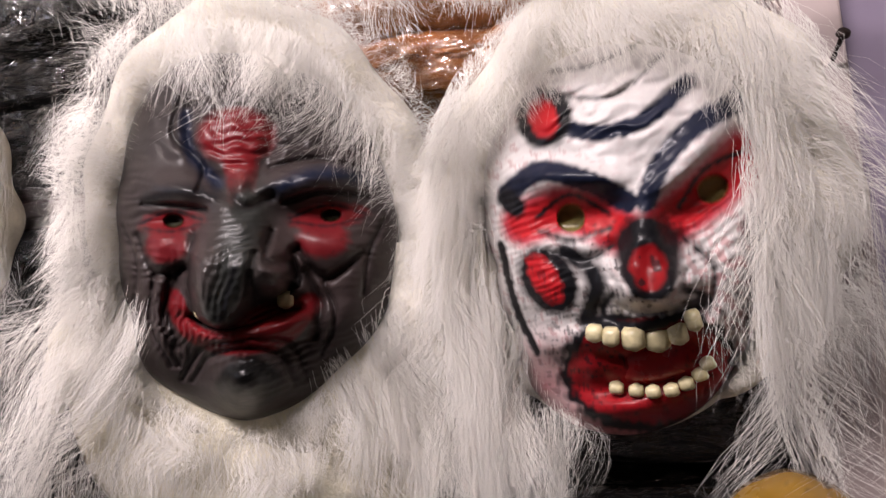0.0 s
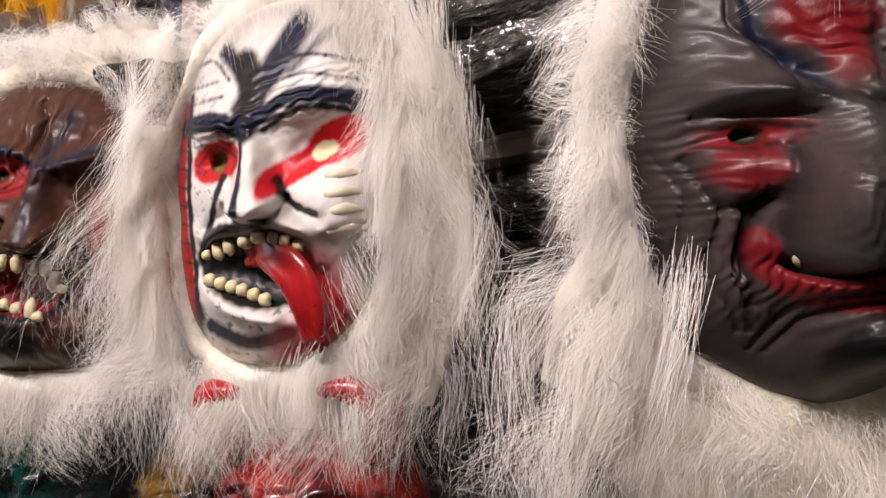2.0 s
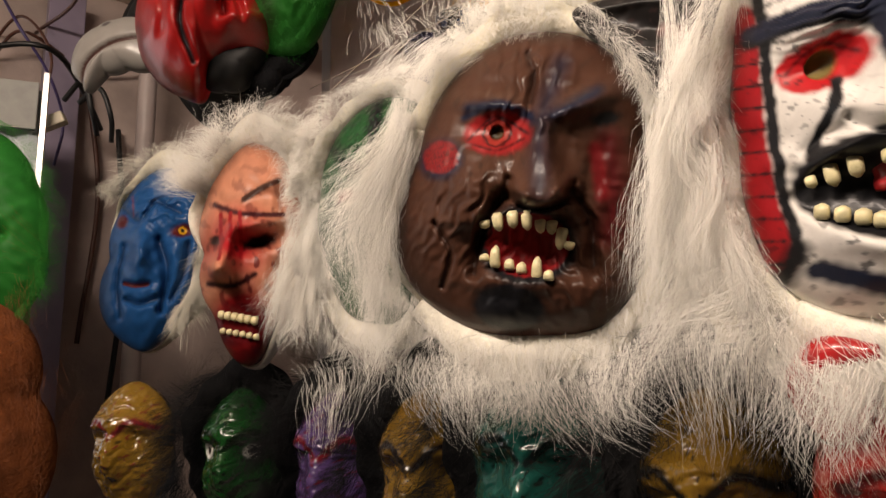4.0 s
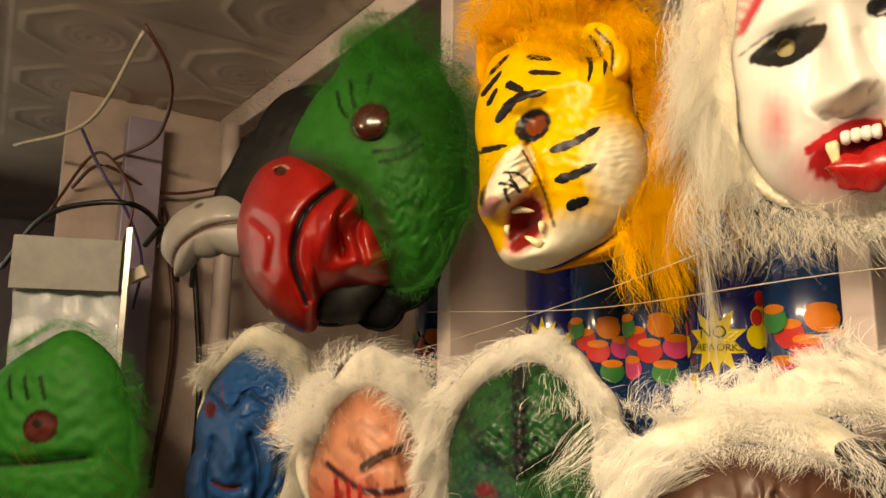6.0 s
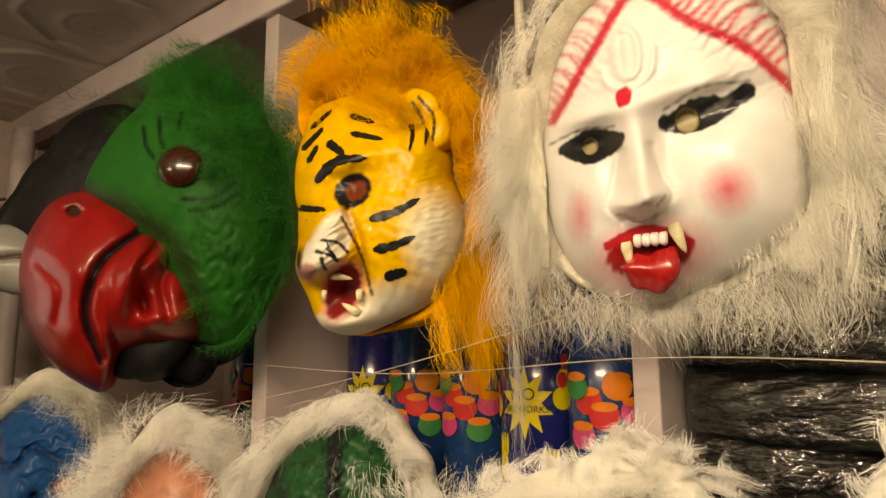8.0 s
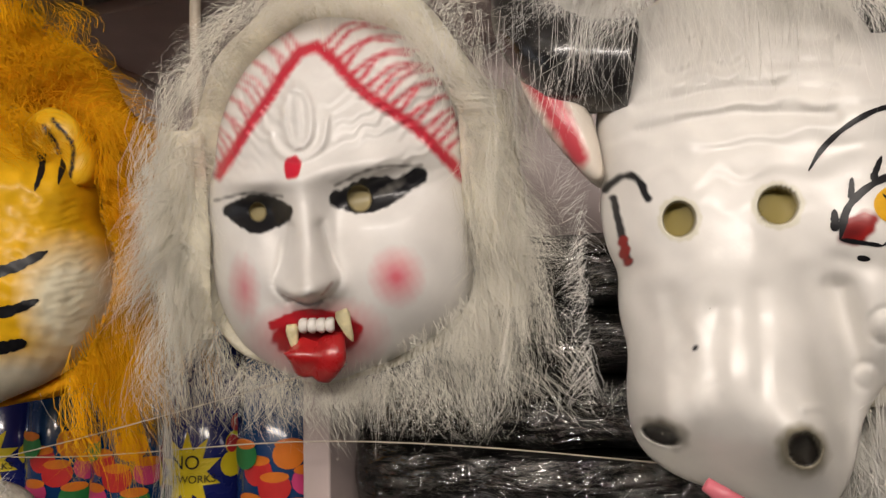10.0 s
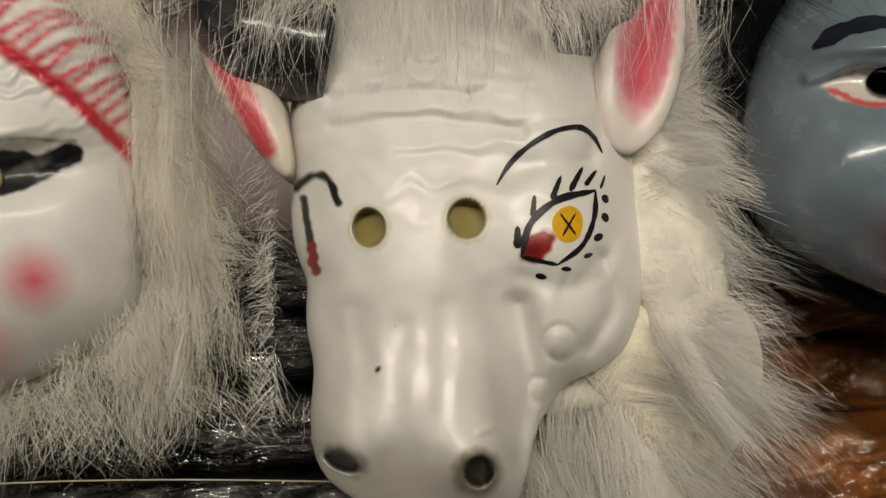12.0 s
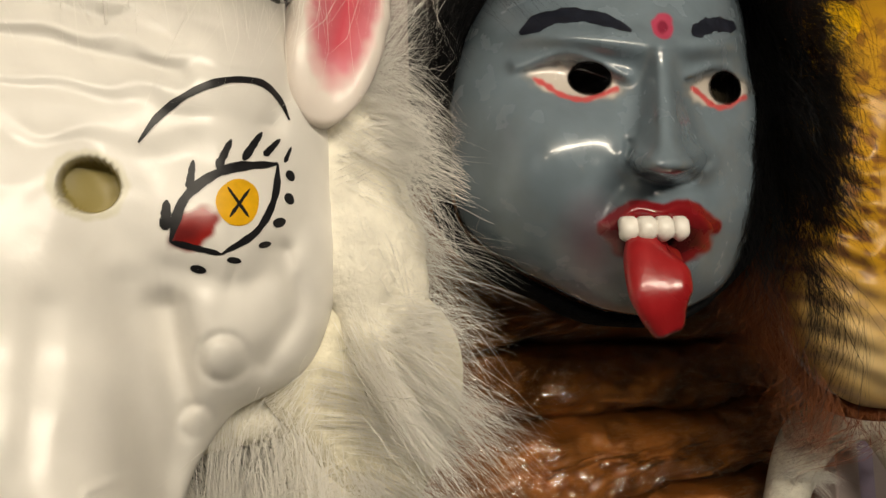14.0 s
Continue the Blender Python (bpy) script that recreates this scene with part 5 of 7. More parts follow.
    h.ring(f.o, [(0, 0.02)], 900, 0.06, kr=-0.2, kd=0.8, kn=0.5, h0=0.02, hb=0.01, a0=20, a1=80, clumps=20)
    h.lock((-0.130, 0.012, 0.0), (0.008, 0.008, 0.045), (-0.10, 0.08, -1), 0.12, 3600, 22, jit=0.06).lock((0.104, 0.02, 0.02), (0.016, 0.010, 0.05), (-0.06, 0.2, -1), 0.115, 4200, 26, jit=0.10).lock((-0.03, 0.015, -0.13), (0.050, 0.010, 0.008), (0.1, 0.5, -0.8), 0.085, 2200, 13, jit=0.22).lock((0.075, 0.015, -0.11), (0.024, 0.012, 0.02), (-0.05, 0.25, -1), 0.085, 1300, 10, jit=0.18)
    h.build("fur", WHITE_FUR, m)
    crown(m, [(-0.06, 0.04, 0.13), (-0.03, 0.055, 0.168), (0.01, 0.06, 0.176), (0.05, 0.05, 0.15)], [0.012, 0.022, 0.024, 0.014], WHITE_PILE, WHITE_FUR, seed=34)


def brown_mask():
    m = thing("brown_horned_mask", (-0.75, 0.385, 1.59), 30, -5, 0, "brown snarling horned mask with long white hair", "mask", MASKS, front=(0.156, -0.1, 0.581))
    out = [(-0.017, 0.144), (-0.068, 0.12), (-0.113, 0.044), (-0.150, -0.033), (-0.12, -0.085), (-0.065, -0.124), (-0.007, -0.129), (0.047, -0.125), (0.080, -0.091), (0.090, -0.03), (0.096, 0.031), (0.094, 0.079), (0.059, 0.125), (0.02, 0.142)]
    f = Relief(out, 0.052, (0.070, 0.028, 0.017), seed=41, nr=114, na=450)
    f.nose([(0.008, 0.062), (0.006, 0.035), (0.005, 0.006)], (0.008, 0.013, 0.020), (0.010, 0.024, 0.036)).droop(0.005, 0.002, 0.017, 0.011, 0, 0.0, -0.010).ridge([(-0.024, 0.014), (-0.026, -0.002), (-0.014, -0.010), (0.006, -0.014), (0.026, -0.009), (0.034, 0.004)], 0.0025, -0.006)
    f.bump((-0.016, 0.002, 0.009, 0.009, 0, 0.016), (0.025, 0.002, 0.010, 0.009, 0, 0.014), (-0.035, 0.084, 0.030, 0.007, -14, 0.010), (0.05, 0.072, 0.03, 0.008, 14, 0.016), (-0.042, 0.02, 0.022, 0.012, 25, 0.010), (-0.033, 0.057, 0.02, 0.010, -10, -0.007), (-0.09, 0.042, 0.018, 0.018, 0, 0.006), (-0.06, -0.01, 0.02, 0.03, 20, 0.010))
    f.bump((-0.013, -0.048, 0.034, 0.022, -10, -0.016), (-0.012, -0.020, 0.04, 0.007, 0, 0.012), (-0.012, -0.082, 0.038, 0.008, -8, 0.012), (-0.035, -0.108, 0.022, 0.014, 0, 0.012), (0.04, -0.105, 0.03, 0.012, 10, 0.008), (0.056, -0.005, 0.014, 0.04, 0, -0.006))
    f.ridge([(-0.03, 0.0), (-0.055, -0.03), (-0.065, -0.07)], 0.005, -0.006).ridge([(0.03, 0.0), (0.045, -0.03), (0.045, -0.07)], 0.005, -0.006)
    f.wrinkle(-0.08, -0.03, 0.03, 0.05, 50, 0.010, 0.0009).wrinkle(0.0, 0.10, 0.04, 0.025, 80, 0.014, 0.0018).wrinkle(-0.05, -0.02, 0.03, 0.05, 60, 0.016, 0.002).wrinkle(0.05, -0.06, 0.03, 0.05, -60, 0.014, 0.0018).rough(50, 0.0008).rough(22, 0.0018)
    f.spot(-0.03, 0.02, 0.09, 0.10, 0, (0.085, 0.036, 0.022), 0.05, 0.5).stroke([(0.03, 0.11), (0.008, 0.06), (0.004, 0.01)], 0.007, NAVY, 0.008, 0.8).stroke([(-0.06, 0.085), (-0.03, 0.082), (0.0, 0.065)], 0.005, NAVY, 0.006, 0.8).stroke([(0.02, 0.065), (0.06, 0.08)], 0.006, NAVY, 0.006, 0.7)
    f.spot(-0.090, 0.040, 0.023, 0.020, 0, NAVY, 0.006, 0.85).spot(-0.090, 0.042, 0.018, 0.016, 0, (0.24, 0.014, 0.016), 0.003).speckle(-0.09, 0.042, 0.016, 0.016, (0.05, 0.004, 0.005), 200, 0.1, 0.8).speckle(-0.03, 0.02, 0.1, 0.12, (0.035, 0.018, 0.013), 40, 0.35, 0.6).stroke([(-0.064, 0.076), (-0.03, 0.084), (-0.002, 0.068)], 0.0036, NAVY, 0.004, 0.85)
    f.stroke([(0.066, 0.035), (0.068, 0.0), (0.062, -0.045)], 0.010, (0.10, 0.008, 0.010), 0.009, 0.9).stroke([(0.055, 0.03), (0.058, -0.01)], 0.006, (0.17, 0.010, 0.012), 0.006).spot(0.065, 0.055, 0.012, 0.006, 0, BLACK, 0.004)
    f.spot(-0.012, -0.048, 0.046, 0.037, -8, BLACK, 0.006, 0.85).spot(-0.012, -0.047, 0.038, 0.029, -8, (0.26, 0.010, 0.012), 0.003)
    f.spot(-0.032, -0.102, 0.034, 0.021, -8, BLACK, 0.005, 1.0).spot(0.0, -0.012, 0.03, 0.005, 0, BLACK, 0.005, 0.7)
    for pts, w in (([(-0.03, 0.0), (-0.05, -0.025), (-0.062, -0.07)], 0.002), ([(0.03, 0.0), (0.045, -0.03), (0.047, -0.07)], 0.002), ([(-0.02, 0.0), (-0.012, -0.012), (0.006, -0.014), (0.026, -0.01)], 0.0022), ([(-0.1, -0.02), (-0.085, -0.05), (-0.095, -0.08)], 0.0014), ([(0.0, 0.08), (0.006, 0.1), (0.0, 0.125)], 0.0016)):
        f.stroke(pts, w, (0.015, 0.008, 0.007), 0.004, 0.75).ridge(pts, w * 1.5, -0.005)
    f.spot(-0.033, 0.056, 0.033, 0.020, -8, (0.24, 0.012, 0.014), 0.004).spot(-0.033, 0.056, 0.029, 0.0165, -6, (0.34, 0.022, 0.022), 0.003).spot(-0.033, 0.057, 0.0145, 0.0135, 0, (0.05, 0.004, 0.004), 0.002).spot(-0.033, 0.057, 0.0115, 0.011, 0, (0.30, 0.03, 0.022), 0.002).stroke([(-0.062, 0.054), (-0.034, 0.072), (-0.004, 0.052)], 0.0012, BLACK, 0.002, 0.8).stroke([(-0.058, 0.05), (-0.034, 0.041), (-0.008, 0.048)], 0.0012, (0.06, 0.004, 0.004), 0.002, 0.8)
    f.hole(-0.033, 0.057, 0.0065, 0.0065, 0, (0.06, 0.04, 0.02), 0.006)
    f.build("face", GLOSSY_LATEX, m)
    for u, v, h, r in ((-0.049, -0.026, 0.007, 8), (-0.0365, -0.025, 0.015, 6), (-0.0225, -0.024, 0.014, 2), (-0.0095, -0.026, 0.016, 0), (0.0025, -0.031, 0.014, -4), (0.0125, -0.034, 0.012, -8), (0.0200, -0.045, 0.018, -14), (0.0265, -0.052, 0.007, -16)):
        tooth(m, f, u, v, 0.0095, h, rot=r, out=0.008, point=0.25)
    for u, v, h in ((-0.051, -0.056, 0.007), (-0.041, -0.056, 0.019), (-0.028, -0.064, 0.010), (-0.017, -0.068, 0.010), (-0.003, -0.069, 0.019), (0.007, -0.076, 0.009)):
        tooth(m, f, u, v, 0.0095, h, out=0.008, point=0.3, up=True, rot=-6)
    ear = Relief([(0.036, 0.157), (0.07, 0.158), (0.12, 0.156), (0.18, 0.140), (0.215, 0.10), (0.205, 0.055), (0.16, 0.045), (0.118, 0.068), (0.075, 0.118)], 0.016, (0.016, 0.014, 0.014), c=(0.13, 0.11), nr=40, na=160, closed=0.012, lift=0.012, seed=43)
    ear.ridge([(0.06, 0.145), (0.11, 0.125), (0.19, 0.09)], 0.010, -0.008).ridge([(0.05, 0.153), (0.12, 0.148), (0.19, 0.125)], 0.003, 0.004).rough(60, 0.0008)
    ear.stroke([(0.12, 0.122), (0.15, 0.108), (0.18, 0.09)], 0.006, (0.22, 0.11, 0.10), 0.006, 0.8, taper=0.5).speckle(0.15, 0.105, 0.05, 0.03, (0.10, 0.05, 0.045), 60, 0.3, 0.7)
    ear.build("pointed_ear", GLOSSY_LATEX, m, "black pointed ear with pinkish streaks")
    wd = [(-180, 0.02), (-140, 0.012), (-90, 0.03), (-40, 0.02), (0, 0.012), (60, 0.02), (90, 0.042), (140, 0.028)]
    hood(f.o, wd, CREAM_PILE, m, 0.03, -0.012)
    fur_body(m, [(-0.108, 0.0, 0.07), (-0.14, -0.006, 0.0), (-0.168, -0.006, -0.07)], [0.010, 0.013, 0.005], WHITE_PILE)
    fur_body(m, [(-0.12, 0.004, -0.10), (-0.04, -0.004, -0.145), (0.05, 0.0, -0.14)], [0.012, 0.022, 0.018], WHITE_PILE)
    h = Hair(4).ring(f.o, wd, 5000, 0.035, kd=0.7, kr=0.25, h0=0.03, hb=-0.008).ring(f.o, [(0, 0.012)], 2600, 0.026, kr=0.25, kd=0.35, kn=0.9, h0=0.022, hb=-0.004, clumps=220)
    h.lock((-0.118, 0.012, 0.055), (0.007, 0.006, 0.024), (-0.50, 0.12, -1), 0.19, 3000, 14, jit=0.05).lock((-0.155, 0.004, -0.06), (0.010, 0.01, 0.02), (-0.1, 0.15, -1), 0.07, 900, 10, jit=0.1).lock((-0.04, 0.02, -0.145), (0.07, 0.01, 0.01), (0.0, 0.25, -1), 0.068, 2000, 20, jit=0.2).lock((0.0, 0.0, 0.168), (0.06, 0.010, 0.008), (0.0, 0.35, 0.4), 0.05, 2200, 40, jit=0.2)
    h.lock((-0.05, 0.015, 0.14), (0.03, 0.006, 0.008), (-1, 0.2, -0.6), 0.07, 800, 10, jit=0.1)
    h.build("hair", WHITE_FUR, m)
    crown(m, [(-0.06, 0.025, 0.118), (-0.03, 0.03, 0.146), (0.02, 0.03, 0.160), (0.07, 0.035, 0.172), (0.11, 0.035, 0.15)], [0.008, 0.014, 0.018, 0.024, 0.014], WHITE_PILE, WHITE_FUR, seed=44)


def lady_mask():
    m = thing("fanged_lady_mask", (-0.69, 0.447, 2.03), 8, -10, 0, "white fanged woman mask with red parting and white hair", "mask", MASKS, front=(0.192, -0.013, 0.532))
    out = [(0.007, 0.170), (-0.05, 0.140), (-0.086, 0.065), (-0.094, 0.0), (-0.092, -0.05), (-0.075, -0.085), (-0.05, -0.105), (-0.012, -0.120), (0.028, -0.108), (0.069, -0.091), (0.114, -0.060), (0.121, 0.0), (0.117, 0.045), (0.109, 0.10), (0.078, 0.150)]
    f = Relief(out, 0.05, (0.80, 0.775, 0.74), seed=51, nr=114, na=450)
    f.bump((-0.012, 0.01, 0.011, 0.03, 4, 0.016), (-0.014, -0.028, 0.012, 0.012, 0, 0.030), (-0.030, -0.034, 0.008, 0.007, 0, 0.014), (0.004, -0.030, 0.008, 0.008, 0, 0.014), (-0.035, 0.0, 0.008, 0.03, 10, -0.004), (0.014, 0.0, 0.008, 0.03, -10, -0.004), (-0.052, 0.025, 0.02, 0.010, 0, -0.008), (0.042, 0.032, 0.03, 0.011, 8, -0.008), (-0.055, 0.05, 0.03, 0.007, 0, 0.007), (0.045, 0.058, 0.036, 0.007, 6, 0.007), (0.06, -0.03, 0.03, 0.03, 0, 0.006), (-0.065, -0.03, 0.02, 0.03, 0, 0.005), (-0.012, -0.075, 0.03, 0.016, 0, 0.008), (-0.01, 0.1, 0.06, 0.05, 0, 0.008))
    f.droop(-0.014, -0.030, 0.015, 0.012, 0, -0.001, -0.009)
    f.ridge([(-0.027, 0.012), (-0.035, -0.016), (-0.041, -0.034), (-0.030, -0.046)], 0.0030, -0.005).ridge([(0.001, 0.012), (0.008, -0.014), (0.014, -0.030), (0.004, -0.042)], 0.0030, -0.005).ridge([(-0.026, -0.043), (-0.014, -0.048), (-0.002, -0.042)], 0.0025, -0.006)
    third = [(-0.012 + 0.011 * math.sin(a), 0.097 + 0.024 * math.cos(a)) for a in np.linspace(0, 6.283, 13)]
    f.ridge(third, 0.0026, 0.004).ridge([(-0.012, 0.118), (-0.012, 0.078)], 0.003, 0.003).ridge([(0.012, 0.094), (0.006, 0.074), (-0.012, 0.066), (-0.032, 0.074), (-0.036, 0.088)], 0.0024, 0.003)
    f.ridge([(-0.082, 0.057), (-0.04, 0.11), (0.006, 0.148), (0.041, 0.113), (0.082, 0.081), (0.114, 0.045)], 0.003, 0.0035)
    line = [(-0.084, 0.055), (-0.04, 0.108), (0.004, 0.150), (0.041, 0.113), (0.082, 0.081), (0.117, 0.040)]
    red = (0.60, 0.035, 0.06)
    for k in range(17):
        t = k / 16
        a = (0.012 + 0.095 * t, 0.148 - 0.085 * t)
        q = 0.004 * math.sin(k * 2.7)
        f.stroke([a, (a[0] + 0.020, a[1] + 0.014 + q), (a[0] + 0.046, a[1] + 0.012 + q)], 0.0025, (0.62, 0.07, 0.10), 0.003, 0.8, taper=0.7)
        b = (-0.005 - 0.075 * t, 0.145 - 0.085 * t)
        f.stroke([b, (b[0] - 0.012, b[1] + 0.016 + q), (b[0] - 0.03, b[1] + 0.024 + q)], 0.0022, (0.64, 0.11, 0.14), 0.003, 0.65, taper=0.7)
    f.stroke(line, 0.0045, red, 0.004, 0.95)
    f.wrinkle(0.08, 0.12, 0.035, 0.04, 20, 0.010, 0.0014).wrinkle(-0.06, 0.12, 0.03, 0.04, -40, 0.009, 0.0012)
    f.stroke([(-0.078, 0.026), (-0.055, 0.012), (-0.026, 0.024), (-0.05, 0.034), (-0.078, 0.026)], 0.005, BLACK, 0.002).spot(-0.052, 0.023, 0.024, 0.010, 2, BLACK, 0.002).stroke([(0.016, 0.031), (0.04, 0.026), (0.082, 0.044)], 0.007, BLACK, 0.002).spot(0.042, 0.033, 0.027, 0.013, 10, BLACK, 0.002)
    f.stroke([(-0.09, 0.034), (-0.06, 0.04), (-0.03, 0.036)], 0.0012, (0.05, 0.045, 0.04), 0.002, 0.7).stroke([(0.015, 0.042), (0.045, 0.053), (0.085, 0.052)], 0.0012, (0.08, 0.07, 0.06), 0.002, 0.6)
    f.spot(0.060, 0.037, 0.012, 0.003, 25, (0.20, 0.19, 0.17), 0.003, 0.5)
    f.hole(-0.052, 0.024, 0.0072, 0.0075, 0, (0.30, 0.25, 0.13), 0.006).hole(0.034, 0.030, 0.0095, 0.0105, 20, (0.30, 0.25, 0.13), 0.006)
    f.spot(-0.019, 0.059, 0.0075, 0.009, -25, (0.62, 0.02, 0.045), 0.001).spot(0.060, -0.032, 0.015, 0.016, 0, (0.72, 0.16, 0.20), 0.010, 0.85).spot(-0.069, -0.038, 0.008, 0.016, 0, (0.72, 0.16, 0.20), 0.008, 0.8)
    f.spot(-0.010, -0.080, 0.045, 0.026, 4, (0.72, 0.10, 0.14), 0.012, 0.75).spot(-0.010, -0.077, 0.038, 0.020, 4, (0.46, 0.012, 0.02), 0.003).stroke([(-0.046, -0.068), (-0.012, -0.057), (0.026, -0.072)], 0.004, (0.52, 0.016, 0.026), 0.002).spot(-0.008, -0.072, 0.028, 0.008, 2, (0.10, 0.004, 0.006), 0.004, 0.8)
    f.stroke([(-0.035, -0.040), (-0.02, -0.044)], 0.0016, (0.3, 0.2, 0.16), 0.002, 0.5).stroke([(0.0, -0.036), (0.007, -0.030)], 0.0016, (0.35, 0.18, 0.14), 0.002, 0.6)
    f.build("face", SATIN_LATEX, m)
    tooth(m, f, -0.028, -0.080, 0.011, 0.024, rot=6, point=0.75, out=0.005, name="fang")
    tooth(m, f, 0.017, -0.069, 0.012, 0.024, rot=18, point=0.7, out=0.006, name="fang")
    for u in (-0.019, -0.0115, -0.004, 0.0035):
        tooth(m, f, u, -0.068, 0.0065, 0.011, WHITE_TOOTH, out=0.004)
    sweep("tongue", [(-0.009, -0.044, -0.080), (-0.012, -0.056, -0.092), (-0.015, -0.050, -0.110)], [0.022, 0.024, 0.014], TONGUE, m, n=18, sides=16, flat=0.34, groove=0.3)
    wd = [(-180, 0.035), (-120, 0.01), (-90, 0.008), (-45, 0.012), (0, 0.032), (60, 0.032), (90, 0.04), (140, 0.04)]
    hood(f.o, wd, CREAM_PILE, m, 0.03, -0.012)
    fur_body(m, [(-0.114, -0.006, 0.09), (-0.119, -0.013, 0.0), (-0.112, -0.008, -0.08)], [0.018, 0.022, 0.010], CREAM_PILE)
    fur_body(m, [(0.134, -0.006, 0.10), (0.140, -0.014, 0.0), (0.146, -0.010, -0.06)], [0.018, 0.023, 0.014], CREAM_PILE)
    h = Hair(5).ring(f.o, wd, 7500, 0.055, kd=0.6, kr=0.5, h0=0.032, hb=-0.01, a0=-35, a1=215).ring(f.o, [(0, 0.012)], 2600, 0.026, kr=0.25, kd=0.35, kn=0.9, h0=0.022, hb=-0.004, clumps=220)
    h.lock((0.146, 0.018, 0.02), (0.010, 0.01, 0.05), (0.12, 0.2, -1), 0.060, 3600, 40, jit=0.2).lock((-0.118, 0.015, 0.0), (0.010, 0.01, 0.06), (-0.1, 0.15, -1), 0.10, 3200, 20).lock((0.0, 0.0, -0.112), (0.08, 0.012, 0.01), (0.12, 0.30, -0.6), 0.050, 2400, 80, jit=0.3).lock((0.11, 0.0, -0.07), (0.025, 0.010, 0.018), (0.3, 0.3, -0.7), 0.050, 2200, 40, jit=0.25)
    h.build("hair", CREAM_FUR, m)


def goddess_mask():
    m = thing("goddess_mask", (-0.08, 0.38, 2.06), -20, 0, 0, "shiny grey woman mask with black hair and red tongue out", "mask", MASKS, front=(-0.172, -0.094, 0.368))
    out = [(-0.10, 0.085), (-0.118, 0.047), (-0.123, 0.001), (-0.118, -0.047), (-0.095, -0.066), (-0.068, -0.081), (-0.037, -0.096), (0.0, -0.098), (0.030, -0.085), (0.050, -0.05), (0.056, 0.0), (0.055, 0.05), (0.048, 0.10), (0.02, 0.135), (-0.04, 0.135)]
    f = Relief(out, 0.055, (0.165, 0.215, 0.255), c=(-0.025, 0.015), seed=61, power=2.2, nr=114, na=450)
    f.nose([(0.003, 0.055), (0.003, 0.022), (0.003, -0.004)], (0.0065, 0.0090, 0.0135), (0.006, 0.022, 0.036), 2.4).droop(0.003, -0.008, 0.013, 0.009, 0, 0.0, -0.006).ridge([(-0.02, 0.0), (-0.022, -0.012), (-0.01, -0.020), (0.003, -0.023), (0.016, -0.020), (0.026, -0.010)], 0.0022, -0.004)
    f.bump((-0.013, -0.010, 0.008, 0.007, 0, 0.014), (0.018, -0.010, 0.008, 0.007, 0, 0.014), (-0.043, 0.036, 0.026, 0.013, -6, -0.010), (0.040, 0.032, 0.018, 0.013, 6, -0.010), (-0.046, 0.062, 0.034, 0.007, -4, 0.009), (0.036, 0.06, 0.02, 0.007, 0, 0.008), (-0.07, -0.01, 0.028, 0.03, 0, 0.007), (-0.006, -0.045, 0.03, 0.012, 0, 0.011), (-0.004, -0.075, 0.02, 0.014, 0, 0.010), (-0.03, -0.03, 0.006, 0.02, -30, -0.004))
    f.ridge([(-0.085, 0.045), (-0.055, 0.052), (-0.02, 0.04)], 0.003, 0.004).ridge([(0.018, 0.04), (0.04, 0.046), (0.06, 0.036)], 0.003, 0.004)
    skin = (0.62, 0.56, 0.50)
    for u, v, w, r in ((-0.050, 0.036, 0.030, -8), (0.036, 0.032, 0.020, 6)):
        f.spot(u, v, w, 0.0105, r, (0.26, 0.26, 0.25), 0.003, 0.9).spot(u, v - 0.001, w * 0.86, 0.0085, r, skin, 0.002).stroke([(u - w * 0.8, v + 0.001), (u, v - 0.0105), (u + w * 0.8, v - 0.004)], 0.0016, (0.62, 0.10, 0.10), 0.001, 0.9)
        f.stroke([(u - w, v + 0.006), (u, v + 0.012), (u + w * 0.9, v + 0.004)], 0.0008, (0.05, 0.055, 0.06), 0.001, 0.6)
    f.hole(-0.042, 0.038, 0.0125, 0.0095, 4, (0.006, 0.006, 0.006), 0.02).hole(0.040, 0.033, 0.0095, 0.0095, 0, (0.02, 0.016, 0.01), 0.02)
    f.spot(0.004, 0.070, 0.0070, 0.0075, 0, (0.50, 0.06, 0.12), 0.0012).spot(0.004, 0.070, 0.0035, 0.004, 0, (0.25, 0.02, 0.05), 0.001)
    f.spot(-0.012, -0.016, 0.006, 0.003, 10, (0.02, 0.02, 0.022), 0.003, 0.8).spot(0.016, -0.016, 0.006, 0.003, -10, (0.02, 0.02, 0.022), 0.003, 0.8)
    f.spot(-0.005, -0.054, 0.032, 0.017, 0, (0.20, 0.010, 0.014), 0.002).spot(-0.005, -0.055, 0.025, 0.011, 0, (0.05, 0.004, 0.005), 0.003)
    f.stroke([(-0.038, -0.049), (-0.016, -0.037), (-0.004, -0.040), (0.010, -0.037), (0.028, -0.049)], 0.0045, (0.22, 0.009, 0.013), 0.0015).ridge([(-0.036, -0.049), (-0.016, -0.037), (-0.004, -0.040), (0.010, -0.037), (0.026, -0.049)], 0.003, 0.003)
    f.spot(-0.045, -0.06, 0.014, 0.02, 0, (0.22, 0.05, 0.07), 0.012, 0.5).speckle(-0.03, 0.0, 0.1, 0.1, (0.22, 0.24, 0.25), 60, 0.75, 0.5)
    f.build("face", SHINY_LATEX, m)
    brush(f, m, [(-0.082, 0.064), (-0.066, 0.073), (-0.05, 0.076), (-0.03, 0.073), (-0.015, 0.067)], 0.0050, NAVY_PAINT, 0.35, "painted_brow")
    brush(f, m, [(0.022, 0.066), (0.036, 0.072), (0.05, 0.070)], 0.0050, NAVY_PAINT, 0.2, "painted_brow")
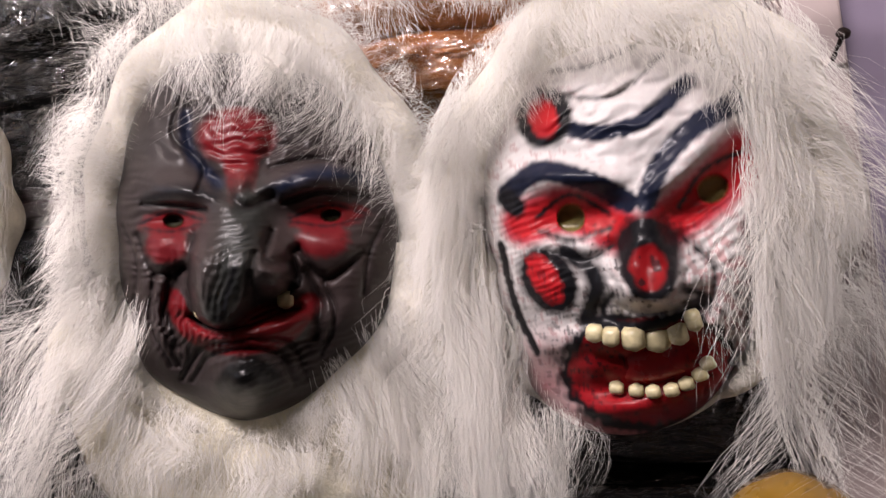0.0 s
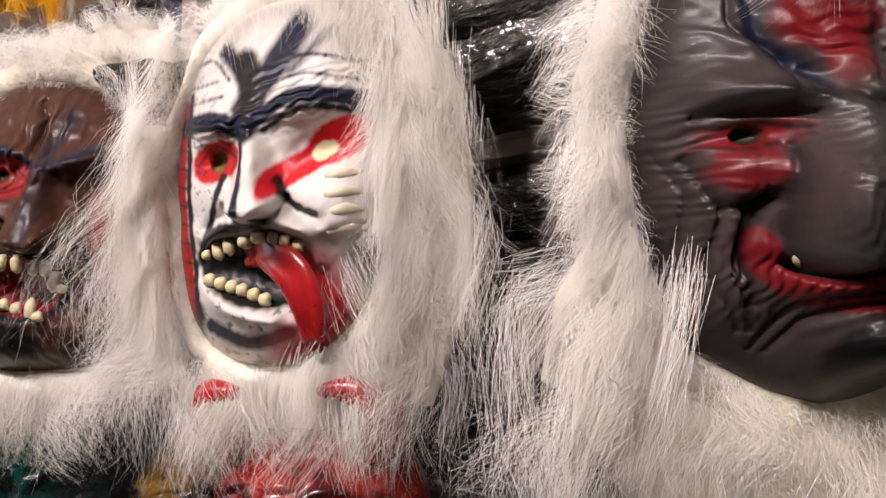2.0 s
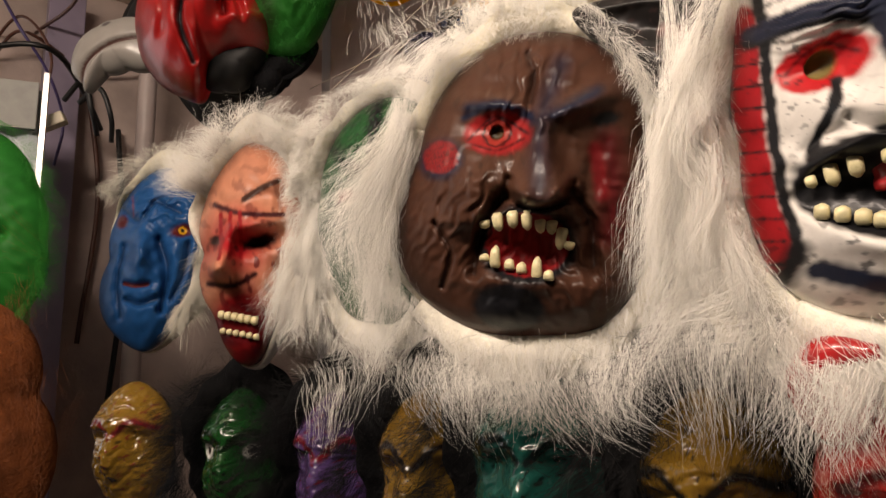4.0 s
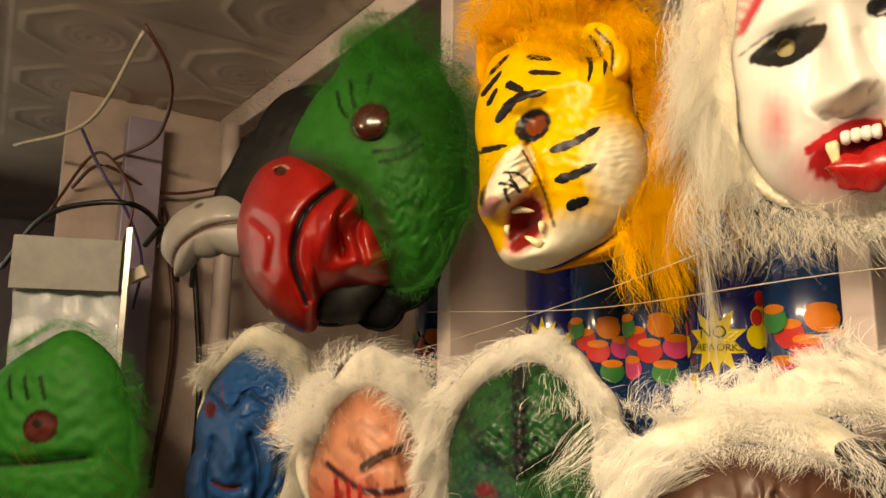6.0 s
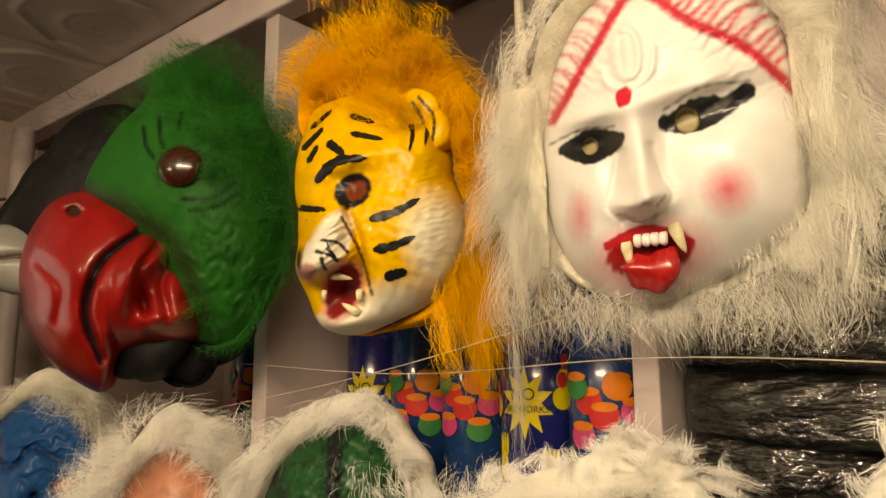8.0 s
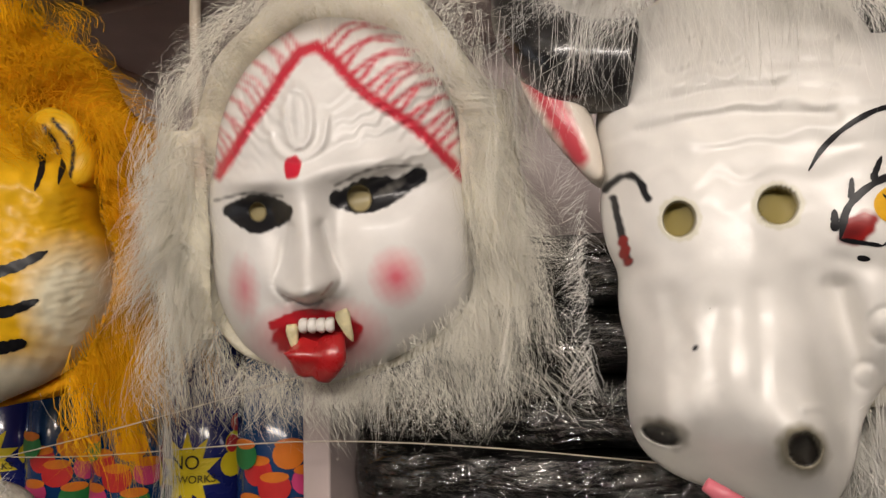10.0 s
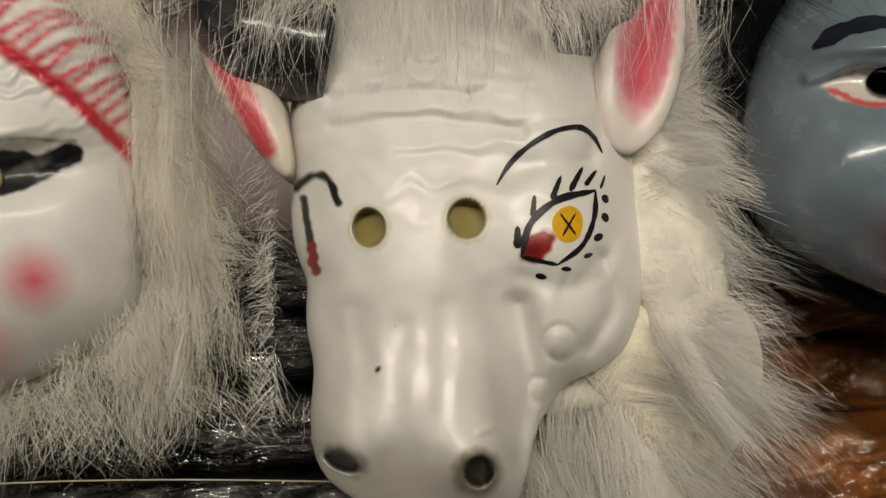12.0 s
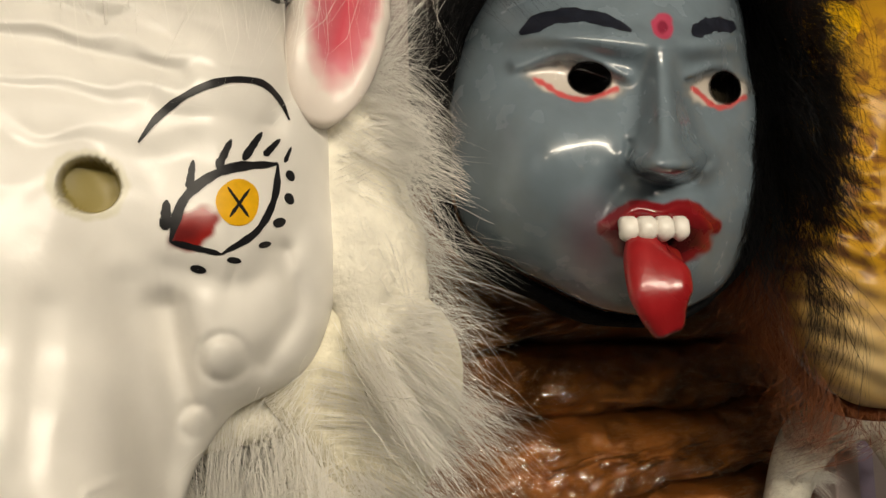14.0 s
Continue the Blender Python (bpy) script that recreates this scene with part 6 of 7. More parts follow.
    for u, w in ((-0.0240, 0.0100), (-0.0135, 0.0100), (-0.0030, 0.0095), (0.0065, 0.0085)):
        tooth(m, f, u, -0.0500, w * 0.92, 0.0120, WHITE_TOOTH, out=0.004)
    sweep("tongue", [(-0.006, -0.046, -0.060), (-0.008, -0.066, -0.070), (-0.006, -0.072, -0.090), (-0.003, -0.066, -0.108)], [0.016, 0.017, 0.0155, 0.008], DARK_TONGUE, m, n=26, sides=18, flat=0.45, groove=0.15)
    orn = Relief([(-0.010, 0.088), (0.010, 0.088), (0.012, 0.11), (-0.012, 0.11), (0, 0.082), (0, 0.12)], 0.006, (0.5, 0.5, 0.45), c=(0, 0.098), nr=14, na=48, lift=f.at(0.0, 0.095) - 0.001)
    orn.build("forehead_ornament", STEEL, m, "silver forehead ornament")
    wd = [(-180, 0.012), (-120, 0.010), (-60, 0.010), (0, 0.026), (90, 0.035), (150, 0.02)]

    hd = hood(f.o, wd, BLACK_PILE, m, 0.04, -0.015)
    hd.location = (-0.025, 0, 0.015)
    h = Hair(6).ring(f.o, wd, 7500, 0.06, kd=0.7, kr=0.45, h0=0.042, hb=-0.012, a0=-30, a1=150)
    h.lock((0.092, 0.005, 0.02), (0.010, 0.010, 0.05), (0.12, 0.1, -1), 0.10, 3000, 20)
    ob = h.build("hair", BLACK_FUR, m)
    ob.location = (-0.025, 0, 0.015)


def tiger_mask():
    m = thing("tiger_mask", (-0.98, 0.39, 2.04), 30, 0, 0, "yellow striped tiger mask with orange fur mane", "mask", MASKS, front=(0.234, -0.167, 0.679))
    out = [(-0.085, 0.072), (-0.092, 0.03), (-0.086, -0.01), (-0.080, -0.055), (-0.062, -0.125), (-0.019, -0.148), (0.027, -0.132), (0.079, -0.104), (0.099, -0.059), (0.088, 0.017), (0.076, 0.078), (0.034, 0.111), (-0.022, 0.12), (-0.071, 0.109)]
    f = Relief(out, 0.06, (0.80, 0.44, 0.014), seed=71, nr=110, na=400)
    f.nose([(-0.040, 0.004), (-0.055, -0.030), (-0.064, -0.064)], (0.013, 0.019, 0.018), (0.006, 0.030, 0.044)).droop(-0.066, -0.066, 0.016, 0.016, 0, -0.012, -0.006).bump((-0.036, -0.066, 0.010, 0.012, -30, 0.018)).droop(-0.036, -0.132, 0.022, 0.012, 0, -0.008, -0.004).ridge([(-0.030, -0.012), (-0.016, -0.045), (-0.006, -0.095)], 0.003, -0.007)
    f.bump( (-0.026, 0.012, 0.02, 0.014, 20, -0.008), (-0.03, 0.045, 0.034, 0.010, 15, 0.010), (-0.032, -0.10, 0.016, 0.024, -15, -0.020), (-0.034, -0.134, 0.022, 0.009, 0, 0.026), (0.05, 0.075, 0.02, 0.026, -10, 0.016), (0.04, -0.05, 0.03, 0.04, 0, 0.008))
    f.bump((0.045, 0.078, 0.010, 0.016, -10, -0.012)).wrinkle(0.075, -0.03, 0.016, 0.05, 10, 0.007, 0.0004).wrinkle(-0.05, -0.04, 0.02, 0.03, 30, 0.009, 0.0012).rough(45, 0.0009)
    f.spot(0.075, -0.055, 0.035, 0.055, 20, (0.80, 0.74, 0.55), 0.012, 0.95).spot(0.02, -0.125, 0.06, 0.03, 10, (0.80, 0.74, 0.58), 0.012, 0.95).spot(-0.048, -0.046, 0.022, 0.036, -25, (0.82, 0.76, 0.60), 0.006, 0.95).spot(-0.036, -0.138, 0.034, 0.018, 0, (0.82, 0.76, 0.62), 0.006, 0.95)
    f.spot(-0.024, 0.010, 0.022, 0.019, 30, BLACK, 0.003).spot(-0.020, 0.010, 0.0125, 0.011, 30, (0.17, 0.032, 0.008), 0.002)
    stripes = []
    for pts, w in (([(-0.068, 0.022), (-0.045, 0.044), (-0.008, 0.046)], 0.0045), ([(-0.005, -0.023), (0.02, -0.018), (0.052, -0.003)], 0.0038), ([(0.0, -0.057), (0.02, -0.054), (0.047, -0.044)], 0.0038), ([(0.013, -0.087), (0.038, -0.081)], 0.0045), ([(-0.055, 0.068), (-0.035, 0.052)], 0.004), ([(-0.085, 0.06), (-0.06, 0.085)], 0.0028), ([(-0.075, 0.085), (-0.05, 0.105)], 0.0022), ([(-0.03, 0.097), (0.0, 0.086)], 0.0026), ([(-0.028, 0.076), (0.01, 0.066)], 0.0026), ([(-0.078, 0.045), (-0.066, 0.065)], 0.0026), ([(-0.088, -0.006), (-0.055, -0.010)], 0.003), ([(0.036, 0.098), (0.044, 0.07), (0.04, 0.05)], 0.0022), ([(0.046, 0.105), (0.06, 0.08), (0.058, 0.055)], 0.0022), ([(-0.07, -0.03), (-0.05, -0.052)], 0.0018), ([(-0.065, -0.04), (-0.042, -0.064)], 0.0018), ([(-0.078, -0.02), (-0.07, -0.04)], 0.002)):
        stripes.append((pts, w * 1.6))
    f.stroke([(-0.036, -0.02), (-0.014, -0.06), (0.0, -0.105)], 0.0018, (0.06, 0.03, 0.02), 0.002, 0.8)
    f.spot(-0.032, -0.098, 0.023, 0.033, -14, (0.60, 0.18, 0.16), 0.006, 0.8).spot(-0.032, -0.098, 0.018, 0.028, -14, (0.22, 0.012, 0.012), 0.003).spot(-0.068, -0.074, 0.013, 0.010, 20, (0.60, 0.28, 0.26), 0.003).spot(-0.076, -0.060, 0.004, 0.012, 10, BLACK, 0.003, 0.9).stroke([(-0.056, -0.042), (-0.040, -0.046), (-0.028, -0.058)], 0.0016, BLACK, 0.001, 0.95).stroke([(-0.058, -0.052), (-0.046, -0.058), (-0.038, -0.066)], 0.0016, BLACK, 0.001, 0.95).stroke([(-0.052, -0.06), (-0.048, -0.074)], 0.0016, BLACK, 0.001, 0.9)
    f.build("face", GLOSSY_LATEX, m)
    for pts, w in stripes:
        brush(f, m, pts, w, BLACK_PAINT, taper=0.45, name="painted_stripe")
    tooth(m, f, -0.036, -0.085, 0.010, 0.026, rot=80, point=0.7, out=0.010, name="fang")
    tooth(m, f, -0.024, -0.119, 0.010, 0.022, rot=60, point=0.7, out=0.010, name="fang", up=True)
    tooth(m, f, -0.014, -0.106, 0.008, 0.014, point=0.5, out=0.010)
    tooth(m, f, -0.054, -0.105, 0.007, 0.012, point=0.5, out=0.010)
    earp = Relief([(0.03, 0.11), (0.045, 0.122), (0.075, 0.095), (0.082, 0.055), (0.06, 0.05), (0.04, 0.07)], 0.012, (0.80, 0.46, 0.02), c=(0.056, 0.083), nr=26, na=90, lift=0.035)
    earp.bump((0.054, 0.082, 0.010, 0.02, -15, -0.008)).stroke([(0.044, 0.105), (0.056, 0.08), (0.052, 0.058)], 0.0022, BLACK, 0.0012).stroke([(0.05, 0.112), (0.068, 0.086), (0.066, 0.06)], 0.0018, BLACK, 0.0012).build("ear", GLOSSY_LATEX, m)
    wd = [(-180, 0.003), (-135, 0.003), (-90, 0.004), (-45, 0.025), (0, 0.06), (45, 0.06), (90, 0.085), (112, 0.075), (140, 0.006)]
    hood(f.o, wd, ORANGE_PILE, m, 0.035, -0.012)
    h = Hair(7).ring(f.o, wd, 9000, 0.045, kd=0.45, kr=0.6, h0=0.038, hb=-0.01, jit=0.3, a0=-50, a1=128)
    h.skin(f, 0.05, 0.10, 0.05, 0.02, (0.1, 0.5, 0.6), 0.03, 1500, 60).lock((0.13, 0.01, -0.03), (0.018, 0.012, 0.05), (0.1, 0.2, -1), 0.10, 3500, 20).lock((-0.01, 0.02, 0.17), (0.03, 0.015, 0.025), (0.1, 0.4, 0.5), 0.05, 2500, 16)
    h.build("mane", ORANGE_FUR, m, w=0.00045, curl=0.2, clump=0.4)


def parrot_mask():
    m = thing("parrot_mask", (-1.27, 0.29, 2.05), 40, 0, 0, "green parrot head mask with large glossy red beak", "mask", MASKS, front=(0.371, -0.189, 0.836))
    head = Relief([(0.016, 0.200), (-0.037, 0.142), (-0.082, 0.088), (-0.105, 0.032), (-0.06, -0.02), (0.0, -0.06), (0.05, -0.16), (0.11, -0.165), (0.150, -0.094), (0.158, 0.016), (0.130, 0.120), (0.08, 0.185)], 0.085, (0.008, 0.105, 0.014), c=(0.045, 0.04), seed=81, closed=0.06)
    head.bump((0.023, 0.063, 0.02, 0.018, 0, 0.006)).wrinkle(0.09, -0.09, 0.06, 0.06, 12, 0.036, 0.0018)
    head.spot(0.025, 0.063, 0.032, 0.029, 0, (0.03, 0.035, 0.012), 0.004).spot(0.024, 0.063, 0.019, 0.017, 0, (0.10, 0.014, 0.010), 0.002).spot(0.020, 0.066, 0.007, 0.006, 0, (0.012, 0.005, 0.004), 0.002)
    for pts in ([(-0.028, 0.115), (-0.022, 0.09), (-0.012, 0.075)], [(-0.008, 0.13), (-0.004, 0.10), (0.0, 0.088)], [(0.022, 0.135), (0.018, 0.11)], [(0.03, 0.02), (0.07, 0.022), (0.095, 0.04)], [(0.04, 0.005), (0.07, 0.008), (0.10, 0.025)]):
        head.stroke(pts, 0.003, (0.003, 0.02, 0.005), 0.003, 0.9)
    iris = Relief([(0.052, 0.063), (0.024, 0.089), (-0.004, 0.063), (0.024, 0.037)], 0.010, (0.045, 0.008, 0.005), c=(0.024, 0.063), nr=16, na=48, lift=head.at(0.024, 0.063) - 0.001, power=2.0)
    iris.spot(0.020, 0.066, 0.007, 0.006, 0, (0.006, 0.003, 0.003), 0.002).build("eye", SHINY_LATEX, m, "shiny dark brown eye")
    head.stroke([(-0.105, 0.035), (-0.03, 0.0), (0.03, -0.05), (0.06, -0.13)], 0.012, (0.02, 0.03, 0.012), 0.010, 0.85)
    head.build("head", LATEX, m)
    beak = Relief([(-0.143, 0.020), (-0.176, -0.044), (-0.172, -0.105), (-0.140, -0.170), (-0.092, -0.208), (-0.050, -0.226), (-0.045, -0.175), (0.0, -0.165), (0.069, -0.153), (0.058, -0.078), (0.003, -0.014), (-0.071, 0.034)], 0.095, (0.28, 0.008, 0.008), c=(-0.065, -0.085), seed=82, closed=0.05, power=2.2)
    beak.ridge([(-0.02, -0.02), (-0.072, -0.065), (-0.085, -0.125), (-0.06, -0.18)], 0.005, -0.012).bump((-0.03, -0.075, 0.010, 0.03, -15, 0.014), (0.0, -0.05, 0.02, 0.012, 30, 0.010), (-0.01, -0.10, 0.012, 0.03, -30, -0.010), (0.03, -0.13, 0.04, 0.008, 10, 0.008)).rough(14, 0.003).ridge([(0.0, -0.04), (-0.02, -0.07), (-0.01, -0.12)], 0.004, -0.008).ridge([(0.03, -0.05), (0.01, -0.08), (0.02, -0.13)], 0.005, -0.007).ridge([(-0.15, -0.06), (-0.12, -0.09), (-0.12, -0.13)], 0.006, -0.004)
    beak.stroke([(-0.015, -0.015), (-0.070, -0.062), (-0.085, -0.125), (-0.062, -0.185)], 0.0045, BLACK, 0.004, 0.95).stroke([(0.06, -0.15), (0.05, -0.085), (0.0, -0.02)], 0.012, (0.03, 0.004, 0.004), 0.016, 0.8).stroke([(-0.17, -0.10), (-0.135, -0.17), (-0.07, -0.215)], 0.006, (0.03, 0.003, 0.004), 0.008, 0.7)
    beak.hole(-0.112, 0.006, 0.010, 0.0075, -20, (0.05, 0.012, 0.008), 0.008).stroke([(-0.124, 0.012), (-0.11, 0.015), (-0.099, 0.008)], 0.001, (0.5, 0.25, 0.2), 0.001, 0.8)
    beak.build("beak", mat("wet_red_beak_latex", (1, 1, 1), 0.34, vary=0.2, scale=30, bump=0.35, bscale=40, bdist=0.003, attr="paint", coat=0.25, spec=0.3), m, "glossy red hooked beak")
    low = Relief([(-0.05, -0.16), (-0.05, -0.20), (-0.02, -0.205), (0.03, -0.185), (0.055, -0.14), (0.0, -0.14)], 0.035, (0.012, 0.012, 0.012), c=(-0.005, -0.175), nr=30, na=90, closed=0.03)
    low.build("lower_beak", LATEX, m, "black lower beak")
    wd = [(-180, 0.0), (-90, 0.0), (-60, 0.006), (-30, 0.02), (0, 0.022), (50, 0.03), (75, 0.03), (100, 0.006), (130, 0.0)]
    neck = Relief([(-0.045, -0.14), (-0.03, -0.19), (0.02, -0.205), (0.08, -0.19), (0.13, -0.14), (0.05, -0.11)], 0.03, (0.012, 0.011, 0.011), c=(0.05, -0.18), nr=30, na=90, closed=0.06, lift=-0.03).rough(18, 0.003)
    neck.build("neck_cloth", BLACK_PILE, m, "black cloth below the beak")
    h = Hair(8).ring(head.o, wd, 3500, 0.04, kd=0.2, kr=0.7, h0=0.04, hb=-0.005, a0=-75, a1=95, jit=0.6, clumps=160)
    o = (0.045, 0.04)
    h.skin(head, 0.13, 0.03, 0.03, 0.09, (0.3, 0.7, -0.1), 0.036, 7500, 240, 0.6, o).skin(head, 0.05, 0.17, 0.05, 0.025, (0.1, 0.6, 0.4), 0.032, 3200, 120, 0.6, o).skin(head, 0.08, 0.10, 0.03, 0.05, (0.2, 0.8, 0.0), 0.022, 2500, 120, 0.6, o)
    ob = h.build("plumage", GREEN_FUR, m, curl=0.35, clump=0.3, grav=0.1)
    ob.location = (0.045, 0, 0.04)
    return m


def crow_mask():
    m = thing("crow_mask", (-1.58, 0.2, 2.0), 45, 0, 0, "black crow mask with long dull grey beak", "mask", MASKS)
    head = Relief([(-0.03, 0.06), (0.0, 0.12), (0.045, 0.185), (0.094, 0.25), (0.15, 0.262), (0.2, 0.24), (0.25, 0.14), (0.26, -0.04), (0.23, -0.15), (0.15, -0.15), (0.08, -0.06), (0.03, 0.0)], 0.05, (0.014, 0.013, 0.013), c=(0.11, 0.11), nr=60, na=180, closed=0.05, lift=-0.03).rough(30, 0.0006)
    head.build("head", LATEX, m)
    beak = Relief([(-0.087, -0.095), (-0.108, -0.03), (-0.10, 0.02), (-0.06, 0.05), (-0.02, 0.063), (0.04, 0.05), (0.06, 0.0), (0.055, -0.035), (0.0, -0.03), (-0.045, -0.036), (-0.075, -0.06)], 0.03, (0.30, 0.28, 0.26), c=(-0.02, 0.01), nr=50, na=180, closed=0.02)
    beak.stroke([(-0.09, -0.085), (-0.07, -0.03), (-0.03, 0.0), (0.05, 0.02)], 0.004, (0.07, 0.03, 0.025), 0.003, 0.9).spot(-0.03, 0.045, 0.008, 0.005, 20, (0.08, 0.07, 0.07), 0.003).ridge([(-0.09, -0.085), (-0.07, -0.03), (-0.03, 0.0), (0.05, 0.02)], 0.004, -0.005)
    beak.build("beak", SATIN_LATEX, m, "dull grey curved beak")
    Hair(9).lock((0.13, 0.0, 0.22), (0.05, 0.02, 0.03), (0.1, 0.6, 0.4), 0.03, 1500, 30, jit=0.5).build("plumage", BLACK_FUR, m)


def bull_mask():
    m = thing("bull_mask", (-0.385, 0.41, 2.0), 0, 0, 0, "white bull head mask with painted eyes, horns and white mane", "mask", MASKS, front=(-0.018, -0.026, 0.387))
    out = [(-0.078, 0.110), (-0.081, 0.046), (-0.074, -0.014), (-0.070, -0.062), (-0.071, -0.118), (-0.050, -0.135), (-0.014, -0.145), (0.015, -0.158), (0.038, -0.148), (0.050, -0.100), (0.068, -0.074), (0.103, -0.060), (0.117, -0.026), (0.116, 0.03), (0.108, 0.081), (0.085, 0.140), (0.0, 0.165), (-0.06, 0.15)]
    f = Relief(out, 0.045, (0.80, 0.775, 0.73), seed=91, power=3.2, nr=128, na=540)
    f.bump((-0.018, -0.098, 0.034, 0.026, 10, 0.018), (0.018, -0.120, 0.016, 0.015, 0, 0.020), (-0.055, -0.108, 0.014, 0.014, 0, 0.012), (-0.015, -0.02, 0.03, 0.06, 4, 0.008), (0.072, 0.012, 0.030, 0.022, 35, 0.006), (0.07, 0.075, 0.022, 0.020, -20, 0.008), (0.035, -0.03, 0.012, 0.05, 10, -0.006), (0.067, -0.053, 0.012, 0.009, 40, 0.006), (0.06, -0.075, 0.010, 0.007, 40, 0.004), (0.04, -0.10, 0.006, 0.022, 10, -0.007))
    f.wrinkle(-0.035, -0.075, 0.03, 0.025, 82, 0.020, 0.0003).wrinkle(0.0, 0.10, 0.06, 0.035, 0, 0.020, 0.0012).wrinkle(0.1, -0.02, 0.015, 0.05, 80, 0.016, 0.0004).rough(18, 0.0010)
    for pts in ([(-0.064, -0.03), (-0.058, -0.06), (-0.064, -0.10)], [(-0.05, -0.03), (-0.044, -0.06), (-0.046, -0.098)], [(-0.022, -0.04), (-0.026, -0.07), (-0.026, -0.11)], [(0.002, -0.03), (0.0, -0.07), (-0.004, -0.11)], [(0.03, -0.02), (0.034, -0.06), (0.036, -0.095)]):
        f.ridge(pts, 0.0050, -0.0018)
    for u, v, r in ((0.068, -0.052, 0.010), (0.055, -0.078, 0.007)):
        f.ridge([(u + r * math.cos(q), v + r * math.sin(q)) for q in np.linspace(0, 6.283, 13)], 0.0018, -0.0018)
    for k in range(5):
        f.ridge([(-0.06, 0.075 + 0.016 * k), (-0.01, 0.08 + 0.016 * k), (0.05, 0.072 + 0.016 * k)], 0.0028, -0.0018)
    f.ridge([(0.020, -0.100), (0.032, -0.098), (0.040, -0.112)], 0.0014, 0.002).ridge([(0.09, 0.055), (0.1, 0.085), (0.09, 0.12)], 0.004, -0.004)
    f.ridge([(0.046, -0.014), (0.075, -0.020), (0.104, 0.010)], 0.0050, -0.0025).ridge([(0.045, -0.03), (0.05, -0.07), (0.044, -0.12)], 0.006, -0.009).ridge([(0.095, -0.005), (0.1, -0.03), (0.085, -0.055)], 0.004, -0.005)
    eye = [(0.047, -0.002), (0.053, 0.017), (0.068, 0.030), (0.092, 0.036), (0.091, 0.022), (0.083, 0.004), (0.068, -0.007), (0.047, -0.002)]
    f.spot(0.0570, 0.004, 0.0115, 0.0078, 50, (0.27, 0.012, 0.010), 0.002, 0.95).spot(0.0525, 0.0005, 0.0065, 0.004, 30, (0.14, 0.008, 0.008), 0.003, 0.8)
    f.stroke([(-0.081, 0.040), (-0.074, 0.046), (-0.066, 0.047), (-0.057, 0.031)], 0.0022, BLACK, 0.001, 0.95).stroke([(-0.077, 0.034), (-0.075, 0.02), (-0.070, -0.008)], 0.0022, BLACK, 0.0012, 0.9).spot(-0.072, 0.0, 0.003, 0.010, 8, (0.30, 0.012, 0.01), 0.001)
    for u, v, w, h in ((-0.040, 0.0165, 0.0100, 0.0115), (0.016, 0.0205, 0.0118, 0.0118)):
        f.stroke([(u + w * 1.12 * math.cos(a), v + h * 1.12 * math.sin(a)) for a in np.linspace(0, 6.283, 9)], 0.0018, (0.70, 0.67, 0.55), 0.0008, 0.9)
        f.hole(u, v, w * 0.92, h * 0.95, 0, (0.26, 0.21, 0.07), 0.010)
    f.spot(0.018, -0.122, 0.0145, 0.0135, 0, (0.30, 0.27, 0.20), 0.004, 0.8).hole(0.019, -0.122, 0.0085, 0.0085, 0, (0.025, 0.022, 0.02), 0.012)
    f.spot(-0.056, -0.113, 0.014, 0.007, -25, (0.2, 0.18, 0.14), 0.004, 0.8).hole(-0.057, -0.114, 0.0105, 0.0045, -25, (0.02, 0.018, 0.016), 0.012)
    f.speckle(0.0, -0.05, 0.06, 0.08, (0.25, 0.2, 0.15), 150, 1.05, 0.9).spot(-0.037, -0.0645, 0.002, 0.0007, 45, BLACK, 0.0006)
    f.build("face", SATIN_LATEX, m)
    brush(f, m, [(0.034, 0.040), (0.041, 0.051), (0.050, 0.060), (0.062, 0.068), (0.075, 0.073), (0.086, 0.073), (0.092, 0.068), (0.097, 0.058)], 0.0016, BLACK_PAINT)
    brush(f, m, eye[:4], 0.0021, BLACK_PAINT)
    brush(f, m, eye[3:7], 0.0015, BLACK_PAINT)
    brush(f, m, eye[6:], 0.0013, BLACK_PAINT)
    dab(f, m, 0.0750, 0.0165, 0.0090, 0.0108, -10, YELLOW_PAINT, "iris")
    brush(f, m, [(0.0705, 0.0230), (0.0795, 0.0100)], 0.0007, BLACK_PAINT)
    brush(f, m, [(0.0798, 0.0230), (0.0715, 0.0095)], 0.0007, BLACK_PAINT)
    for a, b, w in (((0.0450, 0.003), (0.0455, 0.016), 0.0026), ((0.0545, 0.021), (0.0560, 0.034), 0.0019), ((0.066, 0.031), (0.072, 0.045), 0.0019), ((0.077, 0.036), (0.085, 0.050), 0.0019), ((0.086, 0.039), (0.093, 0.048), 0.0016), ((0.095, 0.037), (0.098, 0.045), 0.0010)):
        brush(f, m, [a, b], w * 1.2, BLACK_PAINT, taper=0.6, name="painted_lash")
    for u, v, su, sv, rot in ((0.0975, 0.031, 0.0020, 0.0026, 20), (0.097, 0.020, 0.0021, 0.0028, 20), (0.0925, 0.0085, 0.0030, 0.0021, 30), (0.086, -0.002, 0.0028, 0.0014, 20), (0.073, -0.0095, 0.0030, 0.0014, -5), (0.058, -0.0135, 0.0034, 0.0017, -12)):
        dab(f, m, u, v, su, sv, rot, BLACK_PAINT, "painted_lash")
    sweep("tongue", [(-0.034, -0.032, -0.142), (-0.024, -0.036, -0.149), (-0.014, -0.034, -0.152)], [0.004, 0.005, 0.003], mat("pink_latex", (0.65, 0.16, 0.2), 0.35), m, n=10, sides=12, flat=0.5)
    leaf = [(0.121 + 0.024 * math.sin(a) * (1 - 0.25 * math.cos(a)) + 0.014 * (0.3 + math.cos(a)), 0.125 + 0.068 * math.cos(a)) for a in np.linspace(0, 2 * math.pi, 24, endpoint=False)]
